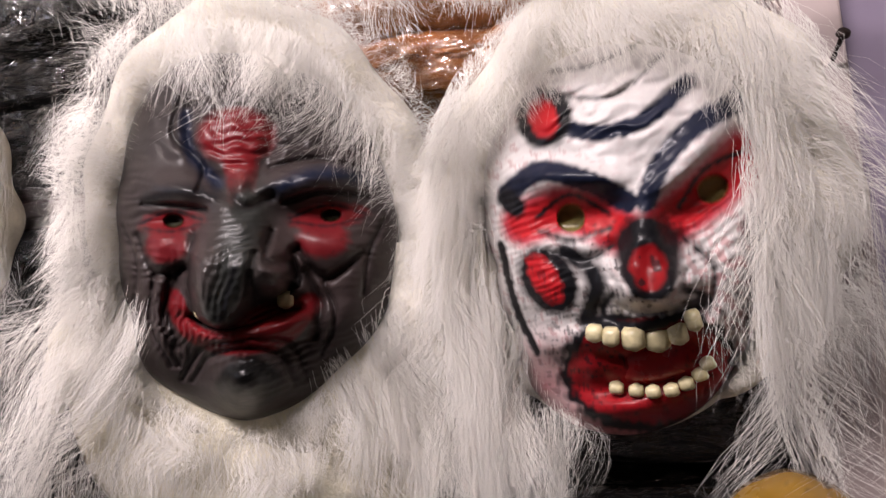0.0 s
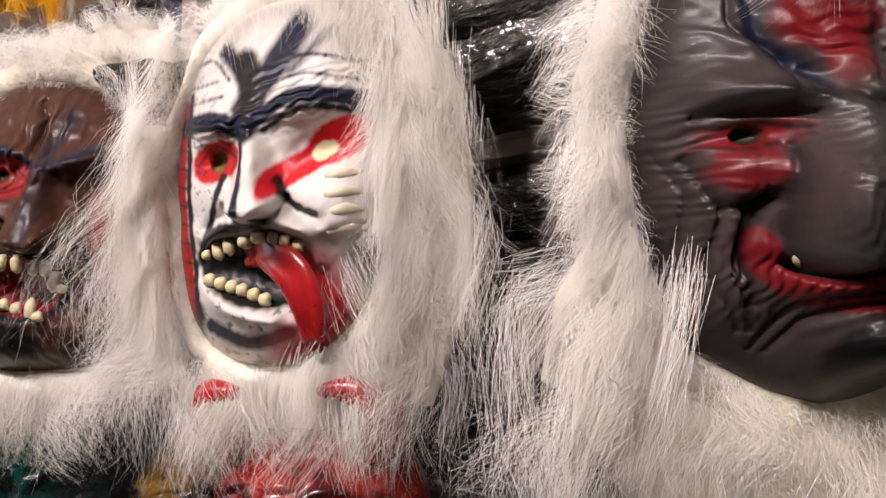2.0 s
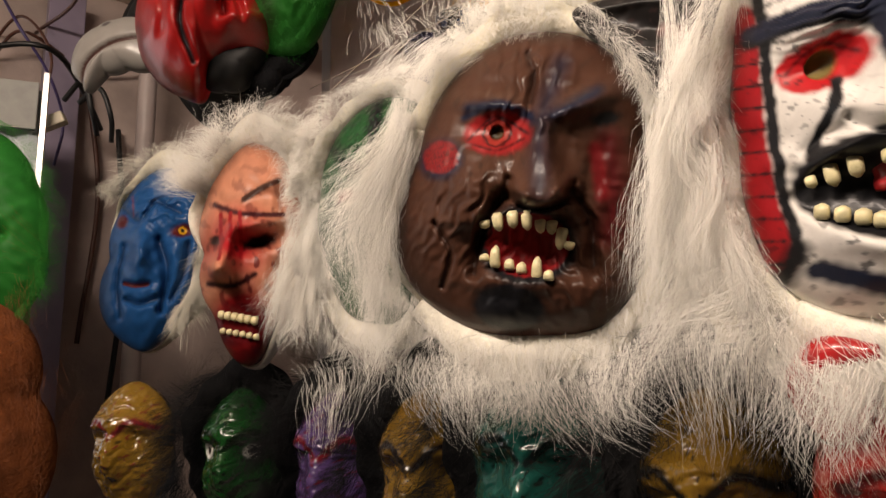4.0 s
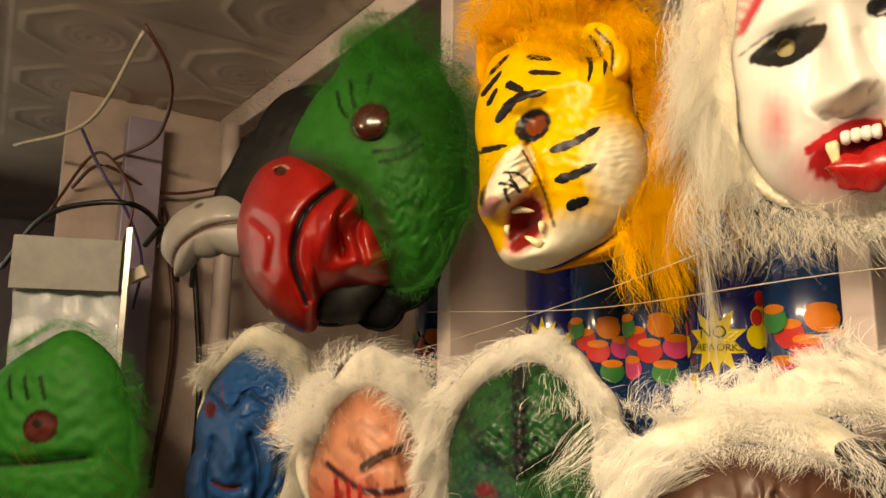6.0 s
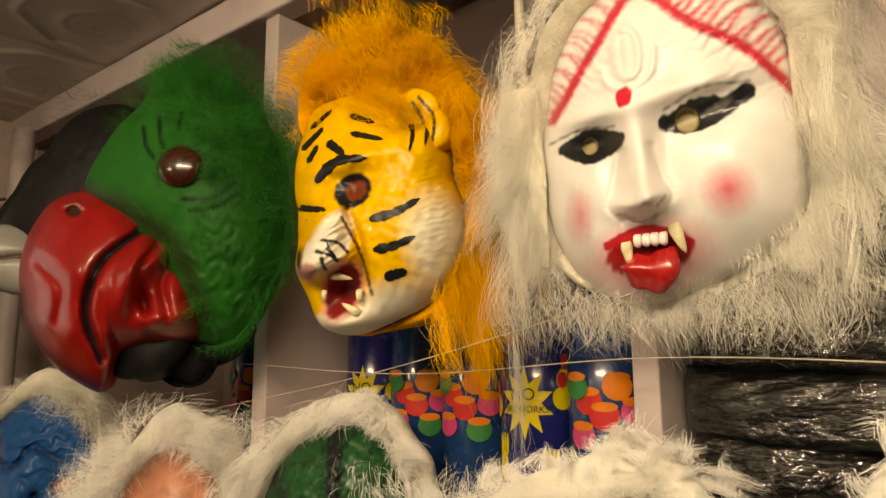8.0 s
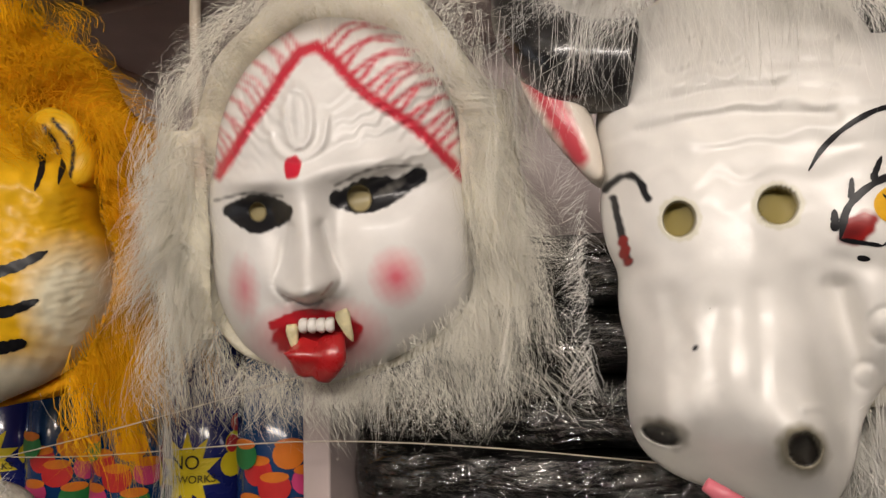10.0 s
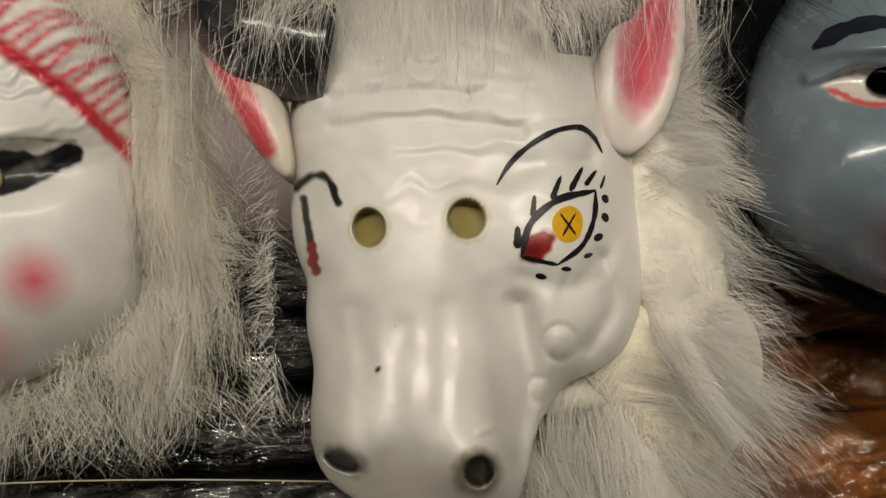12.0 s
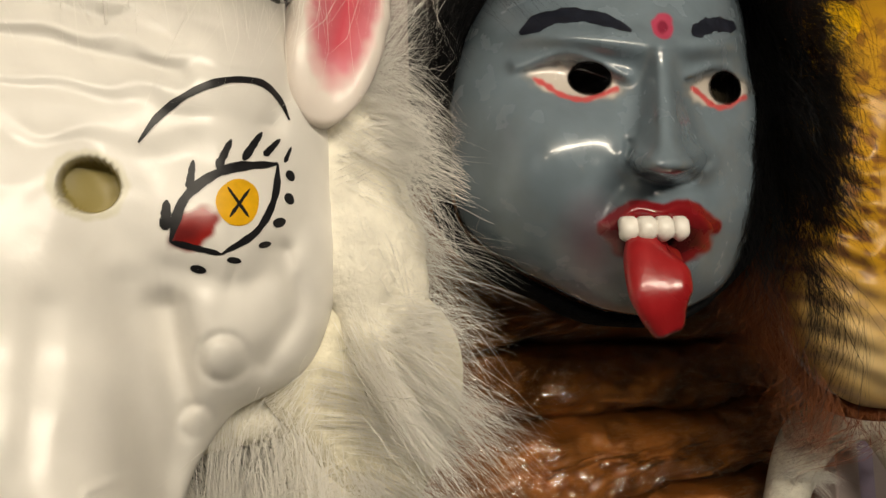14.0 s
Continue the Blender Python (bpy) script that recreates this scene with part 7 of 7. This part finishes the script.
    e = Relief(leaf, 0.012, (0.80, 0.72, 0.66), c=(0.125, 0.125), nr=50, na=200, closed=0.008, lift=0.02)
    e.bump((0.128, 0.13, 0.010, 0.036, -10, -0.013)).spot(0.127, 0.130, 0.018, 0.052, -10, (0.76, 0.26, 0.31), 0.006, 0.95).stroke([(0.136, 0.180), (0.128, 0.13), (0.121, 0.10)], 0.0090, (0.64, 0.05, 0.085), 0.008, 0.95, taper=0.4)
    e.build("ear", SATIN_LATEX, m, "white ear with a pink inside")
    leaf = [(-0.106 + 0.016 * math.sin(a) * (1 + 0.4 * math.cos(a)) - 0.021 * math.cos(a), 0.092 + 0.048 * math.cos(a)) for a in np.linspace(0, 2 * math.pi, 24, endpoint=False)]
    e = Relief(leaf, 0.010, (0.78, 0.70, 0.60), c=(-0.106, 0.092), nr=50, na=200, closed=0.008, lift=0.02)
    e.stroke([(-0.128, 0.130), (-0.112, 0.096), (-0.098, 0.062)], 0.010, (0.62, 0.07, 0.09), 0.005, 0.9, taper=0.4).build("ear", SATIN_LATEX, m, "white ear with a pink inside")
    sweep("horn", [(-0.062, -0.015, 0.118), (-0.100, -0.022, 0.128), (-0.126, -0.020, 0.155), (-0.132, -0.010, 0.200), (-0.118, -0.01, 0.235)], [0.030, 0.028, 0.022, 0.014, 0.003], HORN_BLACK, m, "glossy black horn", n=30, sides=18, rings=0.02)
    sweep("horn", [(0.062, -0.010, 0.135), (0.095, -0.012, 0.150), (0.112, -0.010, 0.185), (0.108, -0.006, 0.23), (0.092, -0.01, 0.26)], [0.028, 0.026, 0.02, 0.012, 0.003], HORN_BLACK, m, "glossy black horn", n=30, sides=18, rings=0.02)
    wd = [(-180, 0.002), (-90, 0.002), (-60, 0.01), (-40, 0.04), (0, 0.04), (40, 0.025), (90, 0.03), (150, 0.004)]
    hood(f.o, wd, WHITE_PILE, m, 0.02, -0.02, inner=0.95)
    drape = Relief([(0.10, 0.03), (0.15, -0.02), (0.17, -0.10), (0.15, -0.13), (0.10, -0.09), (0.08, -0.07)], 0.02, (0.72, 0.68, 0.56), c=(0.13, -0.05), nr=30, na=100, lift=-0.02).rough(20, 0.004)
    drape.build("neck_cloth", CREAM_PILE, m, "cream cloth flap behind the cheek")
    fur_body(m, [(0.118, 0.01, 0.08), (0.136, 0.0, 0.0), (0.152, 0.002, -0.08)], [0.016, 0.030, 0.018], WHITE_PILE)
    fur_body(m, [(0.10, 0.03, -0.07), (0.115, 0.026, -0.12), (0.12, 0.026, -0.17)], [0.016, 0.026, 0.012], WHITE_PILE)
    h = Hair(10)
    h.lock((0.0, 0.045, 0.170), (0.060, 0.006, 0.012), (0.0, 0.10, -1), 0.12, 1500, 34, jit=0.12).lock((0.06, 0.035, 0.155), (0.02, 0.008, 0.010), (0.3, 0.3, -0.7), 0.06, 1400, 18, jit=0.3)
    h.lock((0.0, 0.03, 0.185), (0.055, 0.012, 0.012), (0.0, 0.6, 0.5), 0.08, 2600, 22, jit=0.4)
    h.lock((-0.07, 0.03, 0.16), (0.02, 0.010, 0.015), (-0.7, 0.3, -0.35), 0.085, 1500, 14, jit=0.3)
    h.lock((0.125, -0.005, 0.05), (0.010, 0.010, 0.03), (0.9, 0.15, 0.15), 0.085, 3600, 26, jit=0.36)
    h.lock((0.132, -0.005, -0.03), (0.012, 0.010, 0.035), (0.8, 0.15, -0.7), 0.11, 4600, 26, jit=0.34)
    h.lock((0.115, -0.03, -0.085), (0.026, 0.008, 0.015), (0.4, 0.05, -1), 0.12, 4400, 24, jit=0.28)
    h.lock((0.072, -0.035, -0.11), (0.02, 0.008, 0.015), (0.15, 0.02, -1), 0.09, 2400, 18, jit=0.2)
    h.lock((-0.095, -0.01, 0.02), (0.004, 0.008, 0.05), (-0.5, 0.1, -0.5), 0.03, 500, 14, jit=0.4)
    h.build("mane", WHITE_FUR, m, grav=0.25, curl=0.3, clump=0.6)


def lion_mask():
    m = thing("lion_mask", (0.048, 0.375, 2.05), -35, 0, 0, "yellow and brown lion mask with rust fur", "mask", MASKS, front=(-0.195, -0.084, 0.493))
    f = Relief([(0.0, 0.10), (-0.01, 0.05), (-0.028, 0.0), (-0.032, -0.07), (-0.022, -0.11), (0.005, -0.148), (0.06, -0.15), (0.12, -0.1), (0.14, 0.0), (0.12, 0.1), (0.06, 0.12)], 0.05, (0.58, 0.30, 0.025), c=(0.05, -0.01), seed=95)
    for k in range(12):
        v = 0.06 - 0.018 * k
        f.stroke([(-0.03, v + 0.006), (0.0, v), (0.03, v - 0.016)], 0.0026, (0.16, 0.04, 0.03), 0.003, 0.85, taper=0.6).ridge([(-0.03, v + 0.012), (0.0, v + 0.006), (0.03, v - 0.01)], 0.004, 0.003)
    f.speckle(0.03, -0.02, 0.1, 0.15, (0.20, 0.07, 0.03), 40, 0.1, 0.8).rough(30, 0.003).spot(0.02, -0.12, 0.03, 0.05, 30, (0.66, 0.48, 0.24), 0.02, 0.8).build("face", GLOSSY_LATEX, m)
    e = Relief([(-0.008, 0.10), (0.015, 0.118), (0.04, 0.095), (0.045, 0.06), (0.01, 0.05), (-0.008, 0.07)], 0.018, (0.72, 0.40, 0.012), c=(0.017, 0.082), nr=24, na=80, lift=0.015).rough(40, 0.002)
    e.build("ear", GLOSSY_LATEX, m, "yellow rounded ear")
    wd = [(-180, 0.025), (-120, 0.01), (-60, 0.02), (0, 0.04), (90, 0.06), (140, 0.035)]
    hd = hood(f.o, wd, RUST_PILE, m, 0.03, -0.015)
    hd.location = (0.05, 0, -0.01)
    h = Hair(11).ring(f.o, wd, 5000, 0.05, kd=0.6, kr=0.5, h0=0.03, hb=-0.01)
    h.lock((-0.09, 0.0, 0.04), (0.006, 0.01, 0.06), (-0.05, 0.1, -1), 0.14, 2600, 12, jit=0.08)
    ob = h.build("mane", RUST_FUR, m)
    ob.location = (0.05, 0, -0.01)


def leaf_mask():
    m = thing("green_hag_mask", (-1.07, 0.43, 1.68), 35, 0, 0, "dark green and black mask with a white fur hood", "mask", MASKS, front=(0.241, 0.0, 0.795))
    f = Relief([(-0.005, 0.115), (-0.06, 0.085), (-0.089, 0.04), (-0.099, -0.02), (-0.09, -0.11), (-0.05, -0.182), (0.02, -0.19), (0.06, -0.12), (0.072, 0.0), (0.066, 0.07), (0.03, 0.11)], 0.05, (0.010, 0.075, 0.022), seed=101)
    f.ridge([(-0.012, 0.11), (-0.014, 0.06), (-0.014, 0.0)], 0.007, 0.007).ridge([(-0.06, 0.03), (-0.02, 0.0), (0.03, 0.03)], 0.006, 0.006).bump((-0.015, -0.05, 0.016, 0.03, 0, 0.025), (-0.045, 0.0, 0.02, 0.012, 0, -0.008), (0.025, 0.0, 0.02, 0.012, 0, -0.008)).rough(55, 0.0016)
    f.stroke([(-0.012, 0.11), (-0.014, 0.06), (-0.014, 0.0)], 0.010, BLACK, 0.005, 0.95).speckle(0, 0.02, 0.08, 0.1, BLACK, 45, 0.2, 0.9).stroke([(-0.08, 0.05), (-0.05, 0.01), (-0.02, 0.0)], 0.007, BLACK, 0.008, 0.85).stroke([(0.055, 0.06), (0.02, 0.01), (-0.01, 0.0)], 0.007, BLACK, 0.008, 0.85).spot(-0.06, -0.06, 0.03, 0.05, 0, (0.012, 0.03, 0.06), 0.03, 0.7).spot(-0.055, -0.03, 0.014, 0.010, 0, (0.16, 0.02, 0.03), 0.006, 0.8).speckle(0, 0, 0.1, 0.12, (0.03, 0.15, 0.06), 80, 0.2, 0.6)
    f.build("face", GLOSSY_LATEX, m)
    wd = [(-180, 0.03), (-90, 0.04), (0, 0.035), (90, 0.032)]
    hood(f.o, wd, WHITE_PILE, m, 0.03, -0.005)
    h = Hair(12).ring(f.o, [(0, 0.012)], 2600, 0.026, kr=0.25, kd=0.35, kn=0.9, h0=0.022, hb=-0.004, clumps=220).ring(f.o, wd, 6200, 0.042, kd=0.35, kr=0.6, h0=0.03, hb=-0.003)
    h.lock((-0.11, 0.02, -0.1), (0.012, 0.01, 0.03), (-0.1, 0.3, -1), 0.10, 1600, 16)
    h.build("fur", WHITE_FUR, m, w=0.00045)


def scarred_mask():
    m = thing("scarred_mask", (-1.23, 0.345, 1.60), 45, 0, 0, "peach scarred bloody mask with white hair", "mask", MASKS, front=(0.334, -0.105, 0.892))
    f = Relief([(-0.047, 0.165), (-0.09, 0.12), (-0.112, 0.07), (-0.108, 0.0), (-0.088, -0.09), (-0.055, -0.155), (-0.03, -0.165), (-0.005, -0.11), (0.01, -0.03), (0.025, 0.09), (0.0, 0.145)], 0.05, (0.56, 0.23, 0.14), c=(-0.045, 0.0), seed=111)
    f.nose([(-0.066, 0.035), (-0.074, 0.005), (-0.080, -0.018)], (0.007, 0.011, 0.016), (0.008, 0.020, 0.030)).droop(-0.080, -0.022, 0.014, 0.010, 0, -0.004, -0.008).bump((-0.03, 0.035, 0.03, 0.008, 10, 0.016), (-0.025, 0.012, 0.020, 0.009, 8, -0.014))
    f.bump((-0.078, -0.02, 0.014, 0.016, 0, 0.03), (-0.05, 0.05, 0.03, 0.01, 12, 0.012), (-0.03, 0.012, 0.016, 0.010, 0, -0.008), (-0.055, -0.10, 0.024, 0.024, 0, -0.006), (-0.05, -0.135, 0.02, 0.012, 0, 0.008), (0.0, 0.095, 0.014, 0.012, 20, 0.010)).rough(45, 0.0012)
    f.ridge([(-0.06, 0.065), (-0.03, 0.085), (0.0, 0.10)], 0.004, 0.004)
    f.spot(-0.06, 0.01, 0.05, 0.05, 0, (0.42, 0.02, 0.025), 0.022, 0.8).spot(-0.05, -0.11, 0.05, 0.06, 0, (0.22, 0.008, 0.010), 0.012, 0.95).speckle(-0.05, -0.03, 0.06, 0.10, (0.10, 0.004, 0.006), 26, 0.2, 0.9).spot(-0.085, -0.02, 0.018, 0.016, 0, (0.62, 0.24, 0.14), 0.008, 0.8)
    f.stroke([(-0.095, 0.07), (-0.06, 0.055), (-0.02, 0.05), (0.01, 0.05)], 0.004, (0.05, 0.008, 0.012), 0.003, 0.9).stroke([(-0.05, 0.075), (-0.02, 0.092), (0.0, 0.10)], 0.005, (0.05, 0.02, 0.014), 0.002, 0.9).spot(-0.025, 0.013, 0.026, 0.009, 12, (0.02, 0.006, 0.006), 0.005, 0.95).spot(-0.09, 0.016, 0.012, 0.008, 0, (0.03, 0.006, 0.006), 0.005, 0.9).spot(-0.055, -0.105, 0.036, 0.030, 0, (0.10, 0.004, 0.006), 0.006, 0.95).stroke([(-0.1, -0.045), (-0.06, -0.05), (-0.03, -0.035)], 0.004, (0.03, 0.004, 0.005), 0.004, 0.9)
    for u in (-0.085, -0.07, -0.055):
        f.stroke([(u, 0.055), (u + 0.004, -0.01)], 0.003, (0.30, 0.008, 0.012), 0.002, 0.95)
    f.build("face", GLOSSY_LATEX, m)
    for k in range(6):
        tooth(m, f, -0.078 + 0.010 * k, -0.090 - 0.002 * k, 0.009, 0.012, out=0.003)
        tooth(m, f, -0.075 + 0.010 * k, -0.112 - 0.002 * k, 0.008, 0.009, out=0.003, up=True)
    wd = [(-180, 0.006), (-90, 0.008), (-20, 0.03), (30, 0.04), (90, 0.05), (140, 0.03)]
    hd = hood(f.o, wd, WHITE_PILE, m, 0.03, -0.008)
    hd.location = (-0.045, 0, 0)
    h = Hair(13).ring(f.o, wd, 7500, 0.085, kd=0.2, kr=0.6, h0=0.03, hb=-0.005, a0=-50, a1=128)
    ob = h.build("hair", WHITE_FUR, m, w=0.00045)
    ob.location = (-0.045, 0, 0)


def blue_mask():
    m = thing("blue_mask", (-1.6, 0.33, 1.62), 45, 0, 0, "blue wrinkled mask with yellow eye and cream hair", "mask", MASKS, front=(0.576, -0.032, 1.136))
    f = Relief([(-0.06, 0.197), (-0.12, 0.155), (-0.15, 0.10), (-0.158, 0.02), (-0.165, -0.09), (-0.12, -0.135), (-0.078, -0.155), (-0.02, -0.09), (0.015, 0.0), (0.028, 0.07), (0.008, 0.165)], 0.05, (0.010, 0.085, 0.26), c=(-0.07, 0.02), seed=121)
    f.bump((-0.095, 0.02, 0.014, 0.03, 0, 0.025), (-0.075, 0.10, 0.03, 0.02, 0, 0.006), (-0.018, 0.068, 0.02, 0.012, 0, -0.008), (-0.13, 0.09, 0.016, 0.012, 0, -0.008), (-0.1, -0.09, 0.03, 0.03, 0, 0.008), (-0.02, -0.01, 0.01, 0.05, 10, 0.006)).ridge([(-0.125, -0.03), (-0.1, -0.036), (-0.075, -0.034)], 0.004, -0.008).ridge([(-0.06, 0.05), (-0.045, -0.02), (-0.05, -0.08)], 0.006, -0.006).rough(26, 0.0022).wrinkle(-0.06, 0.13, 0.06, 0.03, 10, 0.02, 0.0025)
    for pts in ([(-0.14, 0.12), (-0.1, 0.09), (-0.075, 0.12), (-0.02, 0.10)], [(-0.06, 0.05), (-0.04, 0.0), (-0.05, -0.08)], [(-0.13, 0.04), (-0.14, -0.03), (-0.13, -0.09)], [(0.0, 0.04), (-0.01, -0.02), (-0.03, -0.06)], [(-0.12, -0.06), (-0.09, -0.07), (-0.06, -0.06)]):
        f.ridge(pts, 0.005, -0.008).stroke(pts, 0.003, (0.003, 0.02, 0.07), 0.006, 0.8)
    f.spot(-0.014, 0.066, 0.024, 0.013, 10, (0.10, 0.012, 0.012), 0.006, 0.9).spot(-0.014, 0.066, 0.008, 0.0075, 0, (0.70, 0.36, 0.02), 0.0015).spot(-0.014, 0.066, 0.004, 0.004, 0, BLACK, 0.0012).spot(-0.138, 0.09, 0.012, 0.014, 0, (0.10, 0.01, 0.012), 0.006, 0.9).stroke([(-0.125, -0.03), (-0.1, -0.036), (-0.078, -0.034)], 0.004, (0.12, 0.02, 0.02), 0.002, 0.9).stroke([(-0.12, 0.14), (-0.115, 0.10)], 0.0016, (0.2, 0.02, 0.04), 0.002, 0.7)
    f.build("face", GLOSSY_LATEX, m)
    wd = [(-180, 0.004), (-90, 0.006), (0, 0.035), (90, 0.040), (140, 0.012)]
    hd = hood(f.o, wd, CREAM_PILE, m, 0.03, -0.008)
    hd.location = (-0.07, 0, 0.02)
    ob = Hair(14).ring(f.o, wd, 5200, 0.065, kd=0.35, kr=0.5, h0=0.03, hb=-0.005, a0=-60, a1=120).build("hair", CREAM_FUR, m, w=0.0005)
    ob.location = (-0.07, 0, 0.02)


def gorilla_mask():
    m = thing("green_bird_mask", (-1.64, 0.0, 1.65), 60, 0, 0, "bright green bird mask with net hair", "mask", MASKS)
    f = Relief([(0.0, 0.19), (0.05, 0.16), (0.09, 0.09), (0.11, 0.0), (0.08, -0.13), (0.0, -0.17), (-0.10, -0.15), (-0.14, 0.0), (-0.11, 0.11), (-0.05, 0.16)], 0.05, (0.012, 0.17, 0.025), seed=131)
    f.ridge([(-0.12, -0.01), (0.0, -0.005), (0.06, 0.0)], 0.008, -0.010).spot(-0.008, 0.046, 0.025, 0.024, 0, (0.05, 0.014, 0.012), 0.003).spot(-0.008, 0.046, 0.018, 0.017, 0, (0.10, 0.02, 0.015), 0.003).spot(-0.012, 0.05, 0.007, 0.006, 0, BLACK, 0.002).stroke([(-0.12, -0.01), (0.0, -0.005), (0.05, 0.0)], 0.004, (0.004, 0.03, 0.008), 0.004, 0.9).stroke([(0.03, -0.06), (0.05, -0.1), (-0.05, -0.11)], 0.004, (0.004, 0.03, 0.008), 0.004, 0.8).spot(-0.03, -0.09, 0.05, 0.03, 0, (0.004, 0.03, 0.01), 0.02, 0.7)
    for u in (-0.07, -0.045, -0.02):
        f.stroke([(u, 0.115), (u + 0.012, 0.085)], 0.003, (0.003, 0.02, 0.005), 0.003, 0.9)
    f.rough(30, 0.002).build("face", LATEX, m)
    wd = [(-180, 0.0), (-60, 0.01), (0, 0.02), (60, 0.022), (100, 0.015), (140, 0.0)]
    Hair(15).ring(f.o, wd, 4200, 0.03, kd=0.3, kr=0.6, h0=0.03, hb=0.0, a0=-70, a1=120, jit=0.6, clumps=120).build("net_hair", LIME_FUR, m, curl=0.35, clump=0.3)
    b = thing("rust_fur_mask", (-1.60, 0.01, 1.40), 60, 0, 0, "rust brown shaggy fur ape mask", "mask", MASKS)
    g = Relief([(-0.16, 0.15), (-0.05, 0.16), (0.04, 0.14), (0.10, 0.0), (0.12, -0.16), (0.0, -0.22), (-0.16, -0.2), (-0.2, 0.0)], 0.07, (0.2, 0.06, 0.02), seed=132, nr=40, na=160)
    g.build("head", RUST_PILE, b)
    h = Hair(16)
    for k in range(7):
        h.lock((-0.12 + 0.035 * k, 0.06, -0.02), (0.03, 0.012, 0.10), (0.05 * (k - 3), 0.4, -1), 0.06, 900, 26, jit=0.3)
    h.build("fur", RUST_FUR, b)


def lower_mask(name, at, yaw, base, second, label, seed, w=0.09, hh=0.11, horns=False, eye=None, hair=None):
    m = thing(name, at, yaw, -6, 0, label, "mask", MASKS)
    f = Relief([(0, hh), (-w * 0.7, hh * 0.75), (-w, 0), (-w * 0.8, -hh * 0.7), (0, -hh * 1.1), (w * 0.8, -hh * 0.7), (w, 0), (w * 0.7, hh * 0.75)], 0.06, base, seed=seed, nr=56, na=180)
    f.bump((0, 0.0, 0.014, 0.03, 0, 0.025), (-0.035, 0.02, 0.02, 0.012, 10, -0.010), (0.035, 0.02, 0.02, 0.012, -10, -0.010), (-0.04, 0.045, 0.03, 0.010, 12, 0.010), (0.04, 0.045, 0.03, 0.010, -12, 0.010))
    f.wrinkle(0, 0.07, 0.07, 0.03, 5, 0.016, 0.0022).wrinkle(0, -0.02, 0.08, 0.06, 30, 0.02, 0.0016).rough(40, 0.0014)
    f.speckle(0, 0.03, w, hh, second, 60, 0.32, 0.95).speckle(0, 0.0, w, hh, (0.012, 0.010, 0.009), 25, 0.45, 0.8).stroke([(-0.06, 0.035), (-0.03, 0.05), (-0.005, 0.03)], 0.005, second, 0.004, 0.8).stroke([(0.06, 0.035), (0.03, 0.05), (0.005, 0.03)], 0.005, second, 0.004, 0.8)
    if eye:
        f.spot(-0.035, 0.02, 0.011, 0.011, 0, eye, 0.002).spot(-0.035, 0.02, 0.005, 0.005, 0, BLACK, 0.002).spot(0.035, 0.02, 0.011, 0.011, 0, eye, 0.002).spot(0.035, 0.02, 0.005, 0.005, 0, BLACK, 0.002)
    f.build("face", SHINY_LATEX, m)
    if horns:
        for s in (-1, 1):
            sweep("horn", [(s * 0.055, -0.02, 0.07), (s * 0.068, -0.035, 0.095), (s * 0.055, -0.05, 0.112), (s * 0.03, -0.058, 0.114)], [0.020, 0.017, 0.012, 0.004], TONGUE, m, "curved red horn", n=22, sides=14)
    if hair:
        hood(f.o, [(-180, 0.045), (-90, 0.0), (0, 0.045), (90, 0.05)], BLACK_PILE, m, 0.045, -0.01, name="hair_backing")
        Hair(seed).ring(f.o, [(0, 0.04)], 4000, 0.11, kd=0.55, kr=0.6, h0=0.05, hb=0.0, a0=-40, a1=220).build("hair", hair, m)
    return m


witch_mask()
demon_mask()
tongue_mask()
brown_mask()
lady_mask()
bull_mask()
goddess_mask()
tiger_mask()
parrot_mask()
crow_mask()
lion_mask()
leaf_mask()
scarred_mask()
blue_mask()
gorilla_mask()
GOLD = (0.30, 0.165, 0.022)
lower_mask("red_horned_mask", (-0.475, 0.45, 1.335), 15, (0.36, 0.025, 0.02), (0.06, 0.006, 0.006), "glossy red horned mask below the white fur", 141, w=0.08, horns=True)
lower_mask("gold_mask", (-0.67, 0.50, 1.31), 20, GOLD, (0.015, 0.012, 0.01), "gold and black painted mask", 142, w=0.055, hair=BLACK_FUR)
lower_mask("teal_mask", (-0.82, 0.46, 1.33), 25, (0.006, 0.085, 0.068), (0.003, 0.010, 0.010), "teal wrinkled rubber mask", 143, w=0.075, hair=BLACK_FUR)
lower_mask("gold_mask", (-0.98, 0.44, 1.31), 30, GOLD, (0.02, 0.012, 0.01), "gold mask with black cracks", 144, w=0.060, hair=BLACK_FUR)
lower_mask("violet_mask", (-1.2, 0.43, 1.3), 40, (0.10, 0.055, 0.18), (0.20, 0.012, 0.02), "violet mask with red eyes and black hair", 145, w=0.05, hair=BLACK_FUR)
lower_mask("green_goblin_mask", (-1.4, 0.37, 1.3), 45, (0.005, 0.07, 0.014), (0.003, 0.012, 0.004), "dark green goblin mask with white eyes and black hair", 146, w=0.055, eye=(0.8, 0.8, 0.76), hair=BLACK_FUR)
lower_mask("gold_mask", (-1.62, 0.26, 1.31), 45, GOLD, (0.20, 0.015, 0.02), "gold mask with a red patch", 147, w=0.065)
lower_mask("gold_mask", (0.235, 0.50, 1.322), 0, GOLD, (0.02, 0.012, 0.01), "gold mask below the demon", 148, w=0.05, hh=0.075)
